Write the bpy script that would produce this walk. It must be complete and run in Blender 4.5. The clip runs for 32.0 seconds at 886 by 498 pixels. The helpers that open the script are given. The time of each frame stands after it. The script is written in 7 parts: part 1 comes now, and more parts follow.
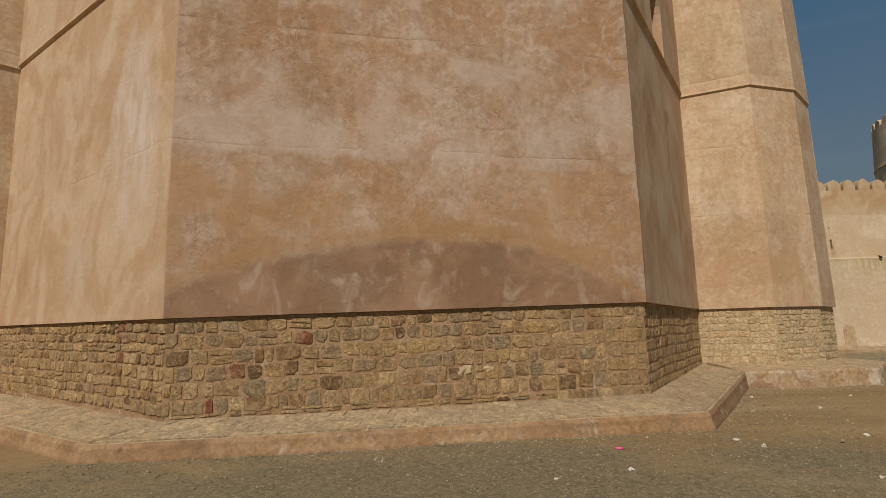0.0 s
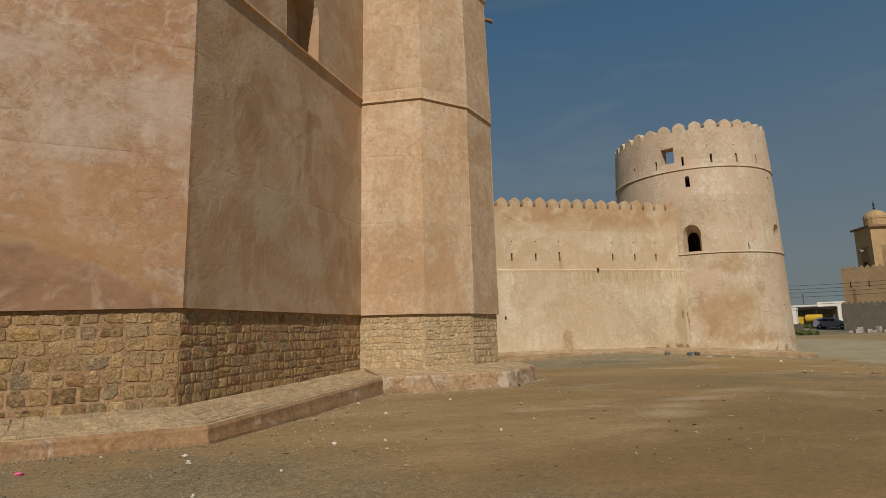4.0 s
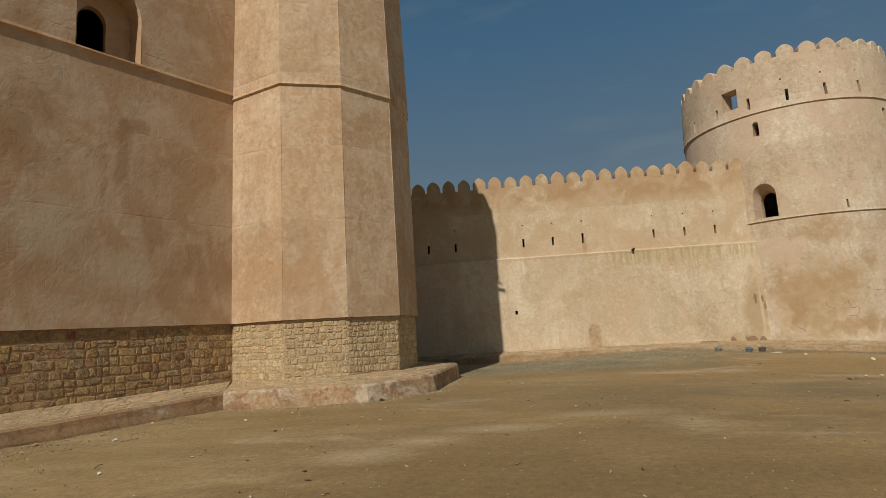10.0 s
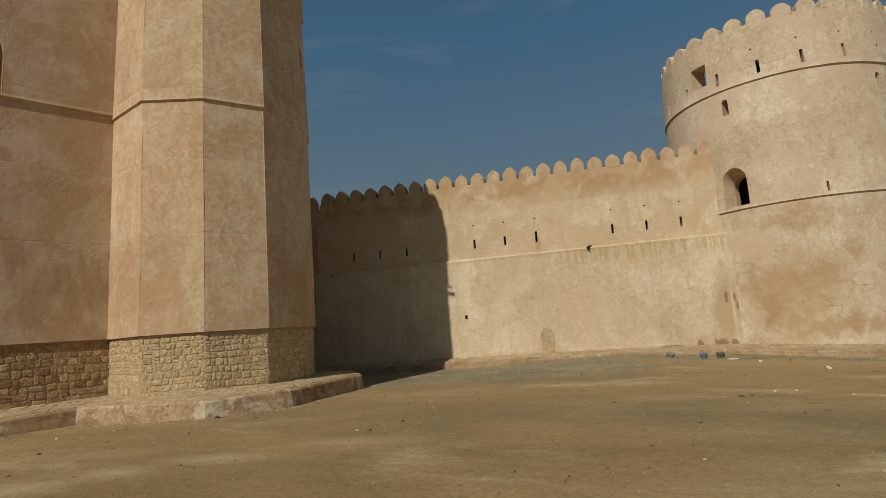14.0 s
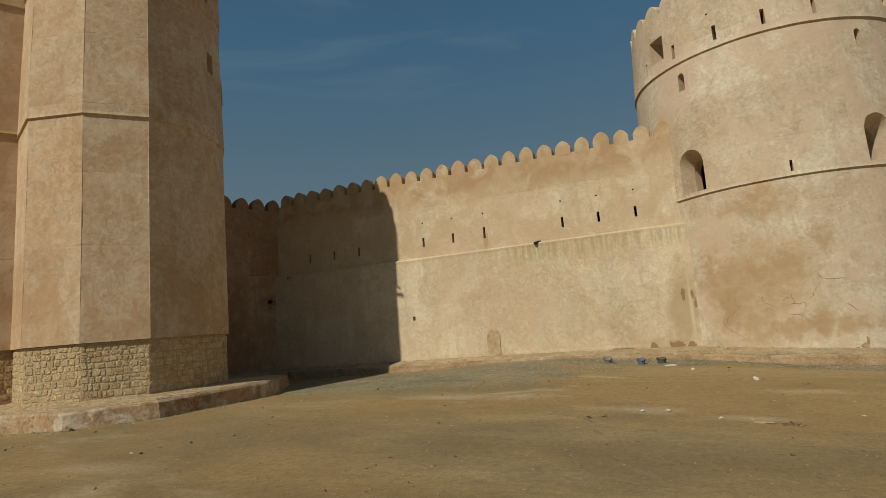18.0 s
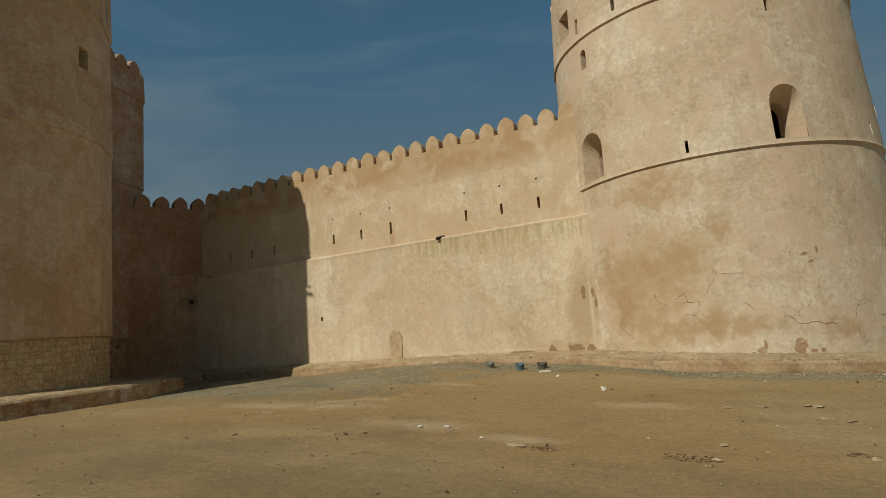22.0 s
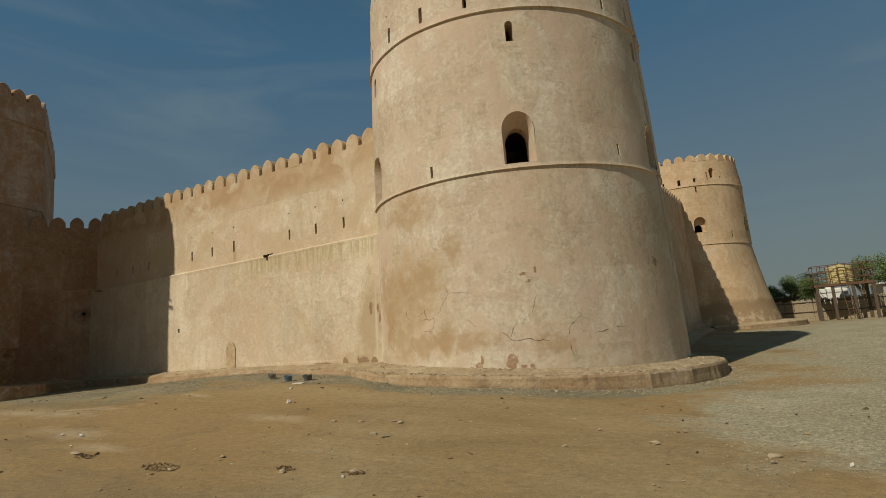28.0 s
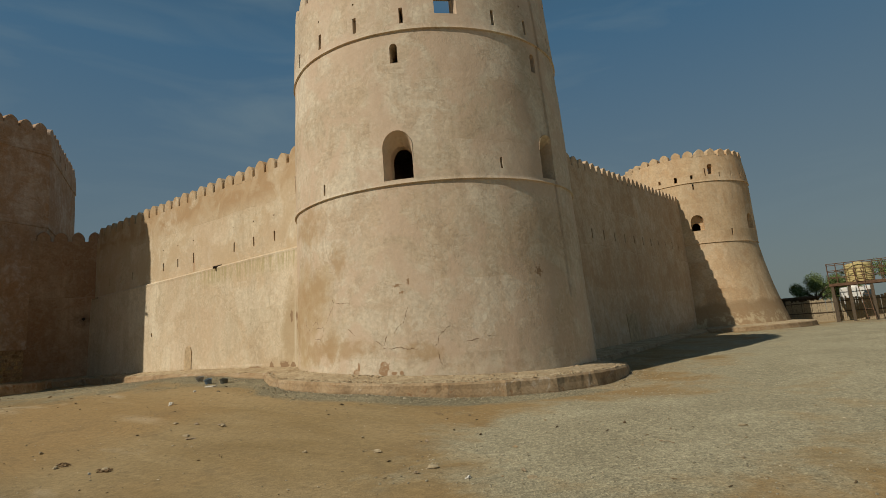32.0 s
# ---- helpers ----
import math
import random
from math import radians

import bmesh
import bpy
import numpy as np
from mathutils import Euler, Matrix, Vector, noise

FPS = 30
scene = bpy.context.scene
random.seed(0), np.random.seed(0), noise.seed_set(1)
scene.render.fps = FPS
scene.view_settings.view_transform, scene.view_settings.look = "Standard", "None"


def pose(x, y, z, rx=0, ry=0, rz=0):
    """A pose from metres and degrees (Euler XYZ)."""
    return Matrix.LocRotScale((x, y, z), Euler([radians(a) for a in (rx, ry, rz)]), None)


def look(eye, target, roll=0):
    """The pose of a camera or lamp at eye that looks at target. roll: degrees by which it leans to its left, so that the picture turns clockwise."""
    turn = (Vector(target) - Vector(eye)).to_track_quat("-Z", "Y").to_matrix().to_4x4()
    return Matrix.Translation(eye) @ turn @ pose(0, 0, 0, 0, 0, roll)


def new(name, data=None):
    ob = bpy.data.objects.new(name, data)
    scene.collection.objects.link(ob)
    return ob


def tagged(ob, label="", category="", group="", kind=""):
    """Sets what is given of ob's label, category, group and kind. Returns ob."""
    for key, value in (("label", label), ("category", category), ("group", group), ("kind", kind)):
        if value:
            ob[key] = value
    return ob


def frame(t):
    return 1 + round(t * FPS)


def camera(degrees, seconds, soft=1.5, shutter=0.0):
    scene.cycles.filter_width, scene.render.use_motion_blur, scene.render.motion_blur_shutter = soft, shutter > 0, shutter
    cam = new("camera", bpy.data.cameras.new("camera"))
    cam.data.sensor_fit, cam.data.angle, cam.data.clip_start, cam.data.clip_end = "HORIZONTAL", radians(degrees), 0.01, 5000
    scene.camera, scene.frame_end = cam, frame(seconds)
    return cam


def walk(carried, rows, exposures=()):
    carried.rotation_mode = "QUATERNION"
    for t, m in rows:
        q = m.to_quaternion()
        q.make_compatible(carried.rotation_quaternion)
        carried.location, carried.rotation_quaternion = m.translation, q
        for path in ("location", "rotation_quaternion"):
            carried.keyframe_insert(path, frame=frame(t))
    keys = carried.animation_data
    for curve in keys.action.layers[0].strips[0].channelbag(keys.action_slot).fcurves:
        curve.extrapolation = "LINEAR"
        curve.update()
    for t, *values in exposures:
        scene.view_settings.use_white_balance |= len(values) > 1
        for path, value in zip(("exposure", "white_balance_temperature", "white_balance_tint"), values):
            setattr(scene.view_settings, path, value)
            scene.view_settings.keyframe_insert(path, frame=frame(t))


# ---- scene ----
from mathutils.bvhtree import BVHTree

cam = camera(78.1, 32.0, 0.6)
METRES, EYE, TILT, LEAN, TURN = 40.0, 1.6, 0.0, 0.0, 0.0
ROWS = [
    (0.0, 0.0, 0.0, 0.0, 0.21, 8.57, 1.4),
    (0.5, 0.0153, -0.0017, -0.0004, -3.35, 9.36, 1.31),
    (1.0, 0.0313, -0.0039, -0.0007, -4.71, 9.28, 1.29),
    (1.5, 0.0472, -0.0043, -0.0008, -7.18, 9.12, 1.18),
    (2.0, 0.0624, -0.0044, -0.0017, -9.56, 9.09, 1.24),
    (2.5, 0.0784, -0.0047, -0.0023, -10.86, 9.0, 1.37),
    (3.0, 0.0951, -0.005, -0.0026, -12.75, 8.88, 1.35),
    (3.5, 0.1114, -0.0048, -0.0019, -13.41, 8.65, 1.38),
    (4.0, 0.1273, -0.0034, -0.0014, -14.16, 8.56, 1.36),
    (4.5, 0.1428, -0.0027, -0.0012, -14.21, 8.52, 1.48),
    (6.5, 0.2068, 0.0057, 0.0, -7.96, 8.29, 2.02),
    (7.0, 0.2221, 0.0096, 0.0005, -6.52, 8.23, 2.21),
    (7.5, 0.2376, 0.0119, 0.0006, -4.13, 8.2, 2.46),
    (8.0, 0.2531, 0.0159, 0.0003, -2.03, 8.23, 2.63),
    (8.5, 0.269, 0.0191, -0.0001, -0.14, 8.28, 2.81),
    (9.0, 0.2843, 0.0226, -0.0003, 1.74, 8.22, 3.0),
    (9.5, 0.2996, 0.0257, -0.0001, 2.97, 8.28, 3.09),
    (10.0, 0.3158, 0.0278, 0.0002, 4.32, 8.26, 3.17),
    (10.5, 0.332, 0.031, -0.0001, 5.34, 8.35, 3.22),
    (11.0, 0.348, 0.0336, -0.0, 6.37, 8.35, 3.31),
    (11.5, 0.3643, 0.0377, -0.0005, 7.84, 8.51, 3.46),
    (12.0, 0.3801, 0.0415, -0.0004, 9.53, 8.65, 3.56),
    (12.5, 0.3961, 0.0467, -0.0002, 10.29, 8.61, 3.75),
    (13.0, 0.4116, 0.0512, -0.0001, 11.08, 8.55, 3.88),
    (13.5, 0.4268, 0.0572, 0.0008, 11.4, 8.44, 3.86),
    (14.0, 0.4422, 0.0621, 0.0013, 12.72, 8.4, 4.0),
    (14.5, 0.457, 0.0682, 0.0022, 13.41, 8.32, 4.04),
    (16.5, 0.5117, 0.0911, 0.003, 16.6, 8.06, 4.44),
    (17.0, 0.5262, 0.0986, 0.0031, 18.65, 8.14, 4.52),
    (17.5, 0.5404, 0.1063, 0.0028, 20.3, 8.07, 4.57),
    (18.0, 0.5531, 0.1145, 0.003, 20.71, 7.99, 4.61),
    (18.5, 0.566, 0.123, 0.0023, 21.92, 8.07, 4.71),
    (19.0, 0.5776, 0.1323, 0.0017, 22.4, 7.99, 4.78),
    (19.5, 0.5893, 0.1411, 0.0002, 23.63, 8.09, 4.82),
    (20.0, 0.6006, 0.1508, -0.0008, 24.58, 8.08, 4.86),
    (20.5, 0.6126, 0.1601, -0.0019, 25.33, 8.18, 4.84),
    (21.0, 0.6249, 0.1694, -0.0028, 25.23, 8.11, 4.84),
    (21.5, 0.6376, 0.1781, -0.0035, 25.06, 8.16, 4.7),
    (22.0, 0.6514, 0.1858, -0.004, 25.12, 8.13, 4.66),
    (22.5, 0.6655, 0.1923, -0.0047, 25.76, 8.33, 4.53),
    (23.0, 0.6798, 0.1985, -0.0055, 26.29, 8.41, 4.54),
    (23.5, 0.6947, 0.2043, -0.0062, 26.53, 8.53, 4.49),
    (24.0, 0.7092, 0.2087, -0.0064, 26.8, 8.56, 4.51),
    (24.5, 0.7244, 0.2142, -0.0063, 26.66, 8.55, 4.53),
    (25.0, 0.7393, 0.2175, -0.0061, 26.34, 8.48, 4.42),
    (25.5, 0.7546, 0.2223, -0.006, 25.89, 8.4, 4.38),
    (26.0, 0.7696, 0.2257, -0.0067, 26.22, 8.42, 4.45),
    (26.5, 0.7846, 0.2301, -0.0072, 26.61, 8.39, 4.53),
    (28.5, 0.8413, 0.2494, -0.0106, 31.66, 8.86, 4.65),
    (29.0, 0.8562, 0.2531, -0.0101, 33.71, 9.01, 4.67),
    (29.5, 0.8698, 0.2582, -0.0105, 33.44, 8.91, 4.55),
    (30.0, 0.8836, 0.264, -0.011, 34.02, 8.9, 4.56),
    (30.5, 0.897, 0.2696, -0.0113, 34.85, 8.9, 4.63),
    (31.0, 0.9104, 0.2765, -0.0113, 35.56, 8.91, 4.66),
    (31.5, 0.9233, 0.2829, -0.0116, 36.19, 8.98, 4.65),
    (32.0, 0.936, 0.291, -0.0122, 35.93, 8.88, 4.62),
]
walk(cam, [(t, pose(0, 0, EYE, TILT, LEAN, TURN) @ pose(METRES * x, METRES * y, METRES * z, 90 + pitch, roll, yaw)) for t, x, y, z, yaw, pitch, roll in ROWS],
     [(0.0, -0.04, 6500, 12), (4.0, 0.0, 6500, 12.5), (9.0, 0.05, 6500, 11), (15.0, 0.0, 6500, 5.8), (22.0, 0.0, 6500, 3.5), (26.0, 0.02, 6500, 4), (32.0, 0.08, 6500, 6.5)])

# ---- world, sun, exposure ----
SUN_AZ, SUN_EL = -108.6, 43.0
world = bpy.data.worlds.new("desert_sky")
scene.world = world
world.use_nodes = True
wn = world.node_tree
wn.nodes.clear()
sky = wn.nodes.new("ShaderNodeTexSky")
sky.sky_type, sky.sun_disc = "NISHITA", False
sky.sun_elevation, sky.sun_rotation = radians(SUN_EL), radians(90 - SUN_AZ)
sky.air_density, sky.dust_density, sky.ozone_density = 1.0, 2.0, 2.0
sky_bg = wn.nodes.new("ShaderNodeBackground")
sky_bg.inputs[1].default_value = 0.05
sky_out = wn.nodes.new("ShaderNodeOutputWorld")
# thin high cloud wisps
wtc = wn.nodes.new("ShaderNodeTexCoord")
wmap = wn.nodes.new("ShaderNodeMapping")
wmap.inputs["Scale"].default_value = (1.2, 1.2, 5.0)
wnoise = wn.nodes.new("ShaderNodeTexNoise")
wnoise.inputs["Scale"].default_value, wnoise.inputs["Detail"].default_value = 2.2, 7
wnoise.inputs["Distortion"].default_value = 0.6
wramp = wn.nodes.new("ShaderNodeValToRGB")
wramp.color_ramp.elements[0].position, wramp.color_ramp.elements[1].position = 0.5, 0.76
wramp.color_ramp.elements[0].color, wramp.color_ramp.elements[1].color = (0, 0, 0, 1), (0.5, 0.5, 0.5, 1)
wmix = wn.nodes.new("ShaderNodeMixRGB")
wmix.inputs["Color2"].default_value = (3.3, 4.0, 4.6, 1)
wn.links.new(wtc.outputs["Generated"], wmap.inputs["Vector"])
wn.links.new(wmap.outputs["Vector"], wnoise.inputs["Vector"])
wn.links.new(wnoise.outputs["Fac"], wramp.inputs["Fac"])
wn.links.new(wramp.outputs["Color"], wmix.inputs["Fac"])
whaze = wn.nodes.new("ShaderNodeMixRGB")
whue = wn.nodes.new("ShaderNodeValToRGB")
whue.color_ramp.elements[0].position, whue.color_ramp.elements[1].position = 0.02, 0.48
whue.color_ramp.elements.new(0.9).color = (0.12, 0.28, 0.46, 1)
whue.color_ramp.elements[0].color, whue.color_ramp.elements[1].color = (1.06, 1.12, 1.1, 1), (0.34, 0.745, 1.24, 1)
wgain = wn.nodes.new("ShaderNodeMixRGB")
wgain.blend_type = "MULTIPLY"
wgain.inputs["Fac"].default_value, wgain.inputs["Color2"].default_value = 1.0, (3.3, 3.3, 3.3, 1)
wsep = wn.nodes.new("ShaderNodeSeparateXYZ")
whr = wn.nodes.new("ShaderNodeValToRGB")
whr.color_ramp.elements[0].position, whr.color_ramp.elements[1].position = 0.0, 0.42
whr.color_ramp.elements[0].color, whr.color_ramp.elements[1].color = (0.92, 0.92, 0.92, 1), (0.78, 0.78, 0.78, 1)
wn.links.new(wtc.outputs["Generated"], wsep.inputs[0])
wn.links.new(wsep.outputs["Z"], whr.inputs["Fac"])
wn.links.new(whr.outputs["Color"], whaze.inputs["Fac"])
wn.links.new(wsep.outputs["Z"], whue.inputs["Fac"])
wn.links.new(whue.outputs["Color"], wgain.inputs["Color1"])
wn.links.new(wgain.outputs["Color"], whaze.inputs["Color2"])
wn.links.new(sky.outputs["Color"], whaze.inputs["Color1"])
wn.links.new(whaze.outputs["Color"], wmix.inputs["Color1"])
wtint = wn.nodes.new("ShaderNodeMixRGB")
wtint.blend_type = "MULTIPLY"
wtint.inputs["Fac"].default_value, wtint.inputs["Color2"].default_value = 1.0, (0.92, 1.02, 1.02, 1)
wn.links.new(wmix.outputs["Color"], wtint.inputs["Color1"])
wn.links.new(wtint.outputs["Color"], sky_bg.inputs["Color"])
wn.links.new(sky_bg.outputs["Background"], sky_out.inputs["Surface"])

sun = new("sun", bpy.data.lights.new("sun", "SUN"))
sun.data.energy, sun.data.angle, sun.data.color = 3.3, radians(0.6), (1.0, 0.905, 0.785)
sun_way = Vector((math.cos(radians(SUN_AZ)) * math.cos(radians(SUN_EL)), math.sin(radians(SUN_AZ)) * math.cos(radians(SUN_EL)), math.sin(radians(SUN_EL))))
sun.matrix_world = look(sun_way * 60 + Vector((15, 15, 0)), (15, 15, 0))


# ---- materials ----
class Nodes:
    """A small helper to wire a material."""

    def __init__(self, name, rough=0.9):
        self.mat = bpy.data.materials.new(name)
        self.mat.use_nodes = True
        self.tree = self.mat.node_tree
        self.bsdf = self.tree.nodes["Principled BSDF"]
        self.bsdf.inputs["Roughness"].default_value = rough
        self.bsdf.inputs["Specular IOR Level"].default_value = 0.25
        geo = self.tree.nodes.new("ShaderNodeNewGeometry")
        self.pos = geo.outputs["Position"]
        self.island = geo.outputs["Random Per Island"]

    def link(self, a, b):
        self.tree.links.new(a, b)

    def mapped(self, scale, shift=(0, 0, 0)):
        m = self.tree.nodes.new("ShaderNodeMapping")
        m.inputs["Scale"].default_value, m.inputs["Location"].default_value = scale, shift
        self.link(self.pos, m.inputs["Vector"])
        return m.outputs["Vector"]

    def noise(self, scale, detail=4, rough=0.55, distort=0.0, vec=None, shift=(0, 0, 0)):
        n = self.tree.nodes.new("ShaderNodeTexNoise")
        n.inputs["Scale"].default_value, n.inputs["Detail"].default_value = scale, detail
        n.inputs["Roughness"].default_value, n.inputs["Distortion"].default_value = rough, distort
        self.link(vec or self.mapped((1, 1, 1), shift), n.inputs["Vector"])
        return n.outputs["Fac"]

    def ramp(self, fac, *stops):
        r = self.tree.nodes.new("ShaderNodeValToRGB")
        e = r.color_ramp.elements
        while len(e) < len(stops):
            e.new(0.5)
        for el, (p, c) in zip(e, stops):
            el.position = p
            el.color = (c, c, c, 1) if isinstance(c, (int, float)) else (*c, 1)
        self.link(fac, r.inputs["Fac"])
        return r.outputs["Color"]

    def mix(self, fac, a, b, mode="MIX"):
        m = self.tree.nodes.new("ShaderNodeMixRGB")
        m.blend_type = mode
        for sock, v in zip(("Fac", "Color1", "Color2"), (fac, a, b)):
            if isinstance(v, (int, float)):
                m.inputs[sock].default_value = v if sock == "Fac" else (v, v, v, 1)
            elif isinstance(v, tuple):
                m.inputs[sock].default_value = (*v, 1)
            else:
                self.link(v, m.inputs[sock])
        return m.outputs["Color"]

    def math(self, op, a, b=0.0, clamp=False):
        m = self.tree.nodes.new("ShaderNodeMath")
        m.operation, m.use_clamp = op, clamp
        for i, v in enumerate((a, b)):
            if isinstance(v, (int, float)):
                m.inputs[i].default_value = v
            else:
                self.link(v, m.inputs[i])
        return m.outputs[0]

    def split(self):
        s = self.tree.nodes.new("ShaderNodeSeparateXYZ")
        self.link(self.pos, s.inputs[0])
        return s.outputs

    def spot(self, centre, radius, wobble, soft=0.25, jag=1.6):
        """1 within an uneven blot round a place, 0 outside. radius: along x, y, z."""
        v = self.tree.nodes.new("ShaderNodeVectorMath")
        v.operation = "SUBTRACT"
        v.inputs[1].default_value = centre
        self.link(self.pos, v.inputs[0])
        d = self.tree.nodes.new("ShaderNodeVectorMath")
        d.operation = "DIVIDE"
        d.inputs[1].default_value = radius
        self.link(v.outputs[0], d.inputs[0])
        l = self.tree.nodes.new("ShaderNodeVectorMath")
        l.operation = "LENGTH"
        self.link(d.outputs[0], l.inputs[0])
        r = self.math("ADD", l.outputs["Value"], self.math("MULTIPLY", self.math("SUBTRACT", wobble, 0.5), jag))
        return self.ramp(r, (1.0 - soft, 1.0), (1.0, 0.0))

    def band(self, z, lo, hi, soft):
        """1 where z lies between lo and hi."""
        a = self.math("DIVIDE", self.math("SUBTRACT", z, lo), soft, True)
        b = self.math("DIVIDE", self.math("SUBTRACT", hi, z), soft, True)
        return self.math("MULTIPLY", a, b)

    def color(self, c):
        if isinstance(c, tuple):
            self.bsdf.inputs["Base Color"].default_value = (*c, 1)
        else:
            self.link(c, self.bsdf.inputs["Base Color"])
        return self

    def bump(self, height, strength=0.4, distance=0.02):
        b = self.tree.nodes.new("ShaderNodeBump")
        b.inputs["Strength"].default_value, b.inputs["Distance"].default_value = strength, distance
        self.link(height, b.inputs["Height"])
        self.link(b.outputs["Normal"], self.bsdf.inputs["Normal"])
        return self


def tone(c, k):
    return tuple(min(0.95, v * k) for v in c)


def plaster_base(name, c, pale, ruddy, grey, shift=(0, 0, 0), rough=1.0, joint=1.0):
    """Hand-floated lime plaster: smooth clouds, torn patches, trowel wrinkles, lifts laid day by day, grain."""
    n = Nodes(name, 0.93)
    sx = shift[0]
    big = n.noise(0.22, 4, 0.5, 0.3, shift=shift)
    cloud = n.noise(0.65, 4, 0.5, 0.8, shift=(sx + 2, 9, 4))
    mid = n.noise(0.9, 5, 0.55, 0.6, shift=shift)
    smear = n.noise(1.0, 4, 0.52, 0.5, n.mapped((1.7, 1.7, 0.42), shift))
    torn = n.noise(1.2, 7, 0.6, 1.0, shift=(sx + 7, 3, 1))
    scab = n.noise(2.3, 6, 0.6, 1.1, shift=(sx + 4, 6, 5))
    fine = n.noise(10, 5, 0.58, 0.4)
    grain = n.noise(55, 3, 0.6)
    col = n.mix(n.ramp(big, (0.40, 0.0), (0.60, 1.0)), c, ruddy)
    col = n.mix(n.ramp(cloud, (0.44, 0.0), (0.62, 0.8)), col, pale)
    col = n.mix(n.ramp(smear, (0.47, 0.0), (0.64, 0.5)), col, grey)
    col = n.mix(n.ramp(torn, (0.50, 0.0), (0.53, 0.22 + 0.16 * rough), (0.68, 0.45 + 0.3 * rough)), col, tone(ruddy, 0.92))
    col = n.mix(n.ramp(scab, (0.54, 0.0), (0.57, 0.2 + 0.15 * rough), (0.70, 0.4 + 0.25 * rough)), col, pale)
    col = n.mix(n.ramp(n.noise(4.4, 6, 0.6, 0.9, shift=(sx + 1, 2, 8)), (0.53, 0.0), (0.60, 0.12 + 0.2 * rough)), col, tone(ruddy, 0.84))
    col = n.mix(n.ramp(n.noise(1.0, 5, 0.55, 0.4, n.mapped((4.5, 4.5, 0.5), (sx + 9, 1, 6))), (0.54, 0.0), (0.66, 0.35)), col, tone(ruddy, 0.84))
    # trowel wrinkles: a dark crease with a pale lip, in patches
    crease = 0.0
    for s, k in ((0.8, 0.36), (1.9, 0.1 + 0.24 * rough), (4.2, 0.22 * rough)):
        v = n.noise(s, 6, 0.58, 1.3, shift=(sx + 5, 11, s))
        where = n.ramp(n.noise(0.6 + 0.2 * s, 3, 0.5, 0.3, shift=(sx, 4, s * 3)), (0.47, 0.0), (0.56, 1.0))
        dark = n.math("MULTIPLY", n.ramp(v, (0.472, 0.0), (0.496, k), (0.506, 0.0)), where)
        col = n.mix(dark, col, tone(ruddy, 0.66))
        col = n.mix(n.math("MULTIPLY", n.ramp(v, (0.503, 0.0), (0.513, k * 0.8), (0.55, 0.0)), where), col, tone(pale, 1.06))
        crease = n.math("SUBTRACT", crease, dark)
    col = n.mix(0.22 + 0.12 * rough, col, n.ramp(fine, (0.3, 0.62), (0.7, 1.36)), "MULTIPLY")
    col = n.mix(0.1 + 0.1 * rough, col, n.ramp(grain, (0.3, 0.6), (0.7, 1.4)), "MULTIPLY")
    # day joints, where one lift of plaster meets the next, and the tone of each day's work
    x, y, z = n.split()
    wave = n.math("ADD", n.math("MULTIPLY", n.noise(0.45, 3, 0.5, 0.2, shift=shift), 0.3), n.math("MULTIPLY", n.noise(5, 5, 0.6, 0.3), 0.07))
    level = n.math("DIVIDE", n.math("ADD", n.math("ADD", z, 0.09), wave), 1.85)
    saw = n.math("FRACT", level)
    lap = n.math("MULTIPLY", n.noise(0.8, 6, 0.6, 0.4, shift=(sx, 3, 3)), 0.6)
    cell = n.tree.nodes.new("ShaderNodeCombineXYZ")
    n.link(n.math("FLOOR", n.math("ADD", n.math("DIVIDE", n.math("ADD", x, n.math("MULTIPLY", y, 0.8)), 2.6), lap)), cell.inputs[0])
    n.link(n.math("FLOOR", n.math("ADD", level, 0.5)), cell.inputs[1])
    cell.inputs[2].default_value = sx
    day = n.tree.nodes.new("ShaderNodeTexWhiteNoise")
    n.link(cell.outputs[0], day.inputs["Vector"])
    col = n.mix(1.0, col, n.ramp(day.outputs["Value"], (0.0, (0.91, 0.895, 0.87)), (0.5, (1.0, 1.0, 1.0)), (1.0, (1.06, 1.07, 1.09))), "MULTIPLY")
    broken = n.math("MULTIPLY", n.ramp(n.noise(1.4, 6, 0.62, 0.6, shift=(sx + 3, 1, 7)), (0.43, 0.0), (0.56, 1.0)), n.math("GREATER_THAN", z, 3.2))
    lip = n.math("MULTIPLY", n.ramp(saw, (0.44, 0.0), (0.49, 0.55 * joint), (0.4975, 0.0)), broken)
    seam = n.math("MULTIPLY", n.ramp(saw, (0.4945, 0.0), (0.4995, 0.65 * joint), (0.514, 0.0)), broken)
    col = n.mix(lip, col, tone(pale, 1.04))
    col = n.mix(seam, col, tone(ruddy, 0.62))
    h = n.math("ADD", n.math("MULTIPLY", mid, 0.9), n.math("ADD", n.math("MULTIPLY", torn, 0.5), n.math("ADD", n.math("MULTIPLY", fine, 0.26), n.math("MULTIPLY", grain, 0.06))))
    h = n.math("ADD", h, n.math("SUBTRACT", n.math("MULTIPLY", crease, 0.14), n.math("MULTIPLY", seam, 0.35)))
    n.bump(h, 0.42 + 0.22 * rough, 0.04)
    return n, col, mid


WEST_WASHES = (((-4.75, 8.08, 4.9), (0.95, 0.8, 1.7), 1.0, (0.59, 0.50, 0.42)), ((-6.2, 9.15, 2.9), (0.9, 0.7, 0.7), 0.5, (0.50, 0.41, 0.32)), ((-7.3, 10.0, 5.4), (0.6, 0.5, 1.5), 0.55, (0.40, 0.24, 0.125)), ((-8.3, 10.75, 2.9), (0.5, 0.4, 0.6), 0.6, (0.38, 0.22, 0.11)), ((-3.67, 7.37, 2.9), (0.15, 0.2, 1.5), 0.7, (0.38, 0.22, 0.11)))


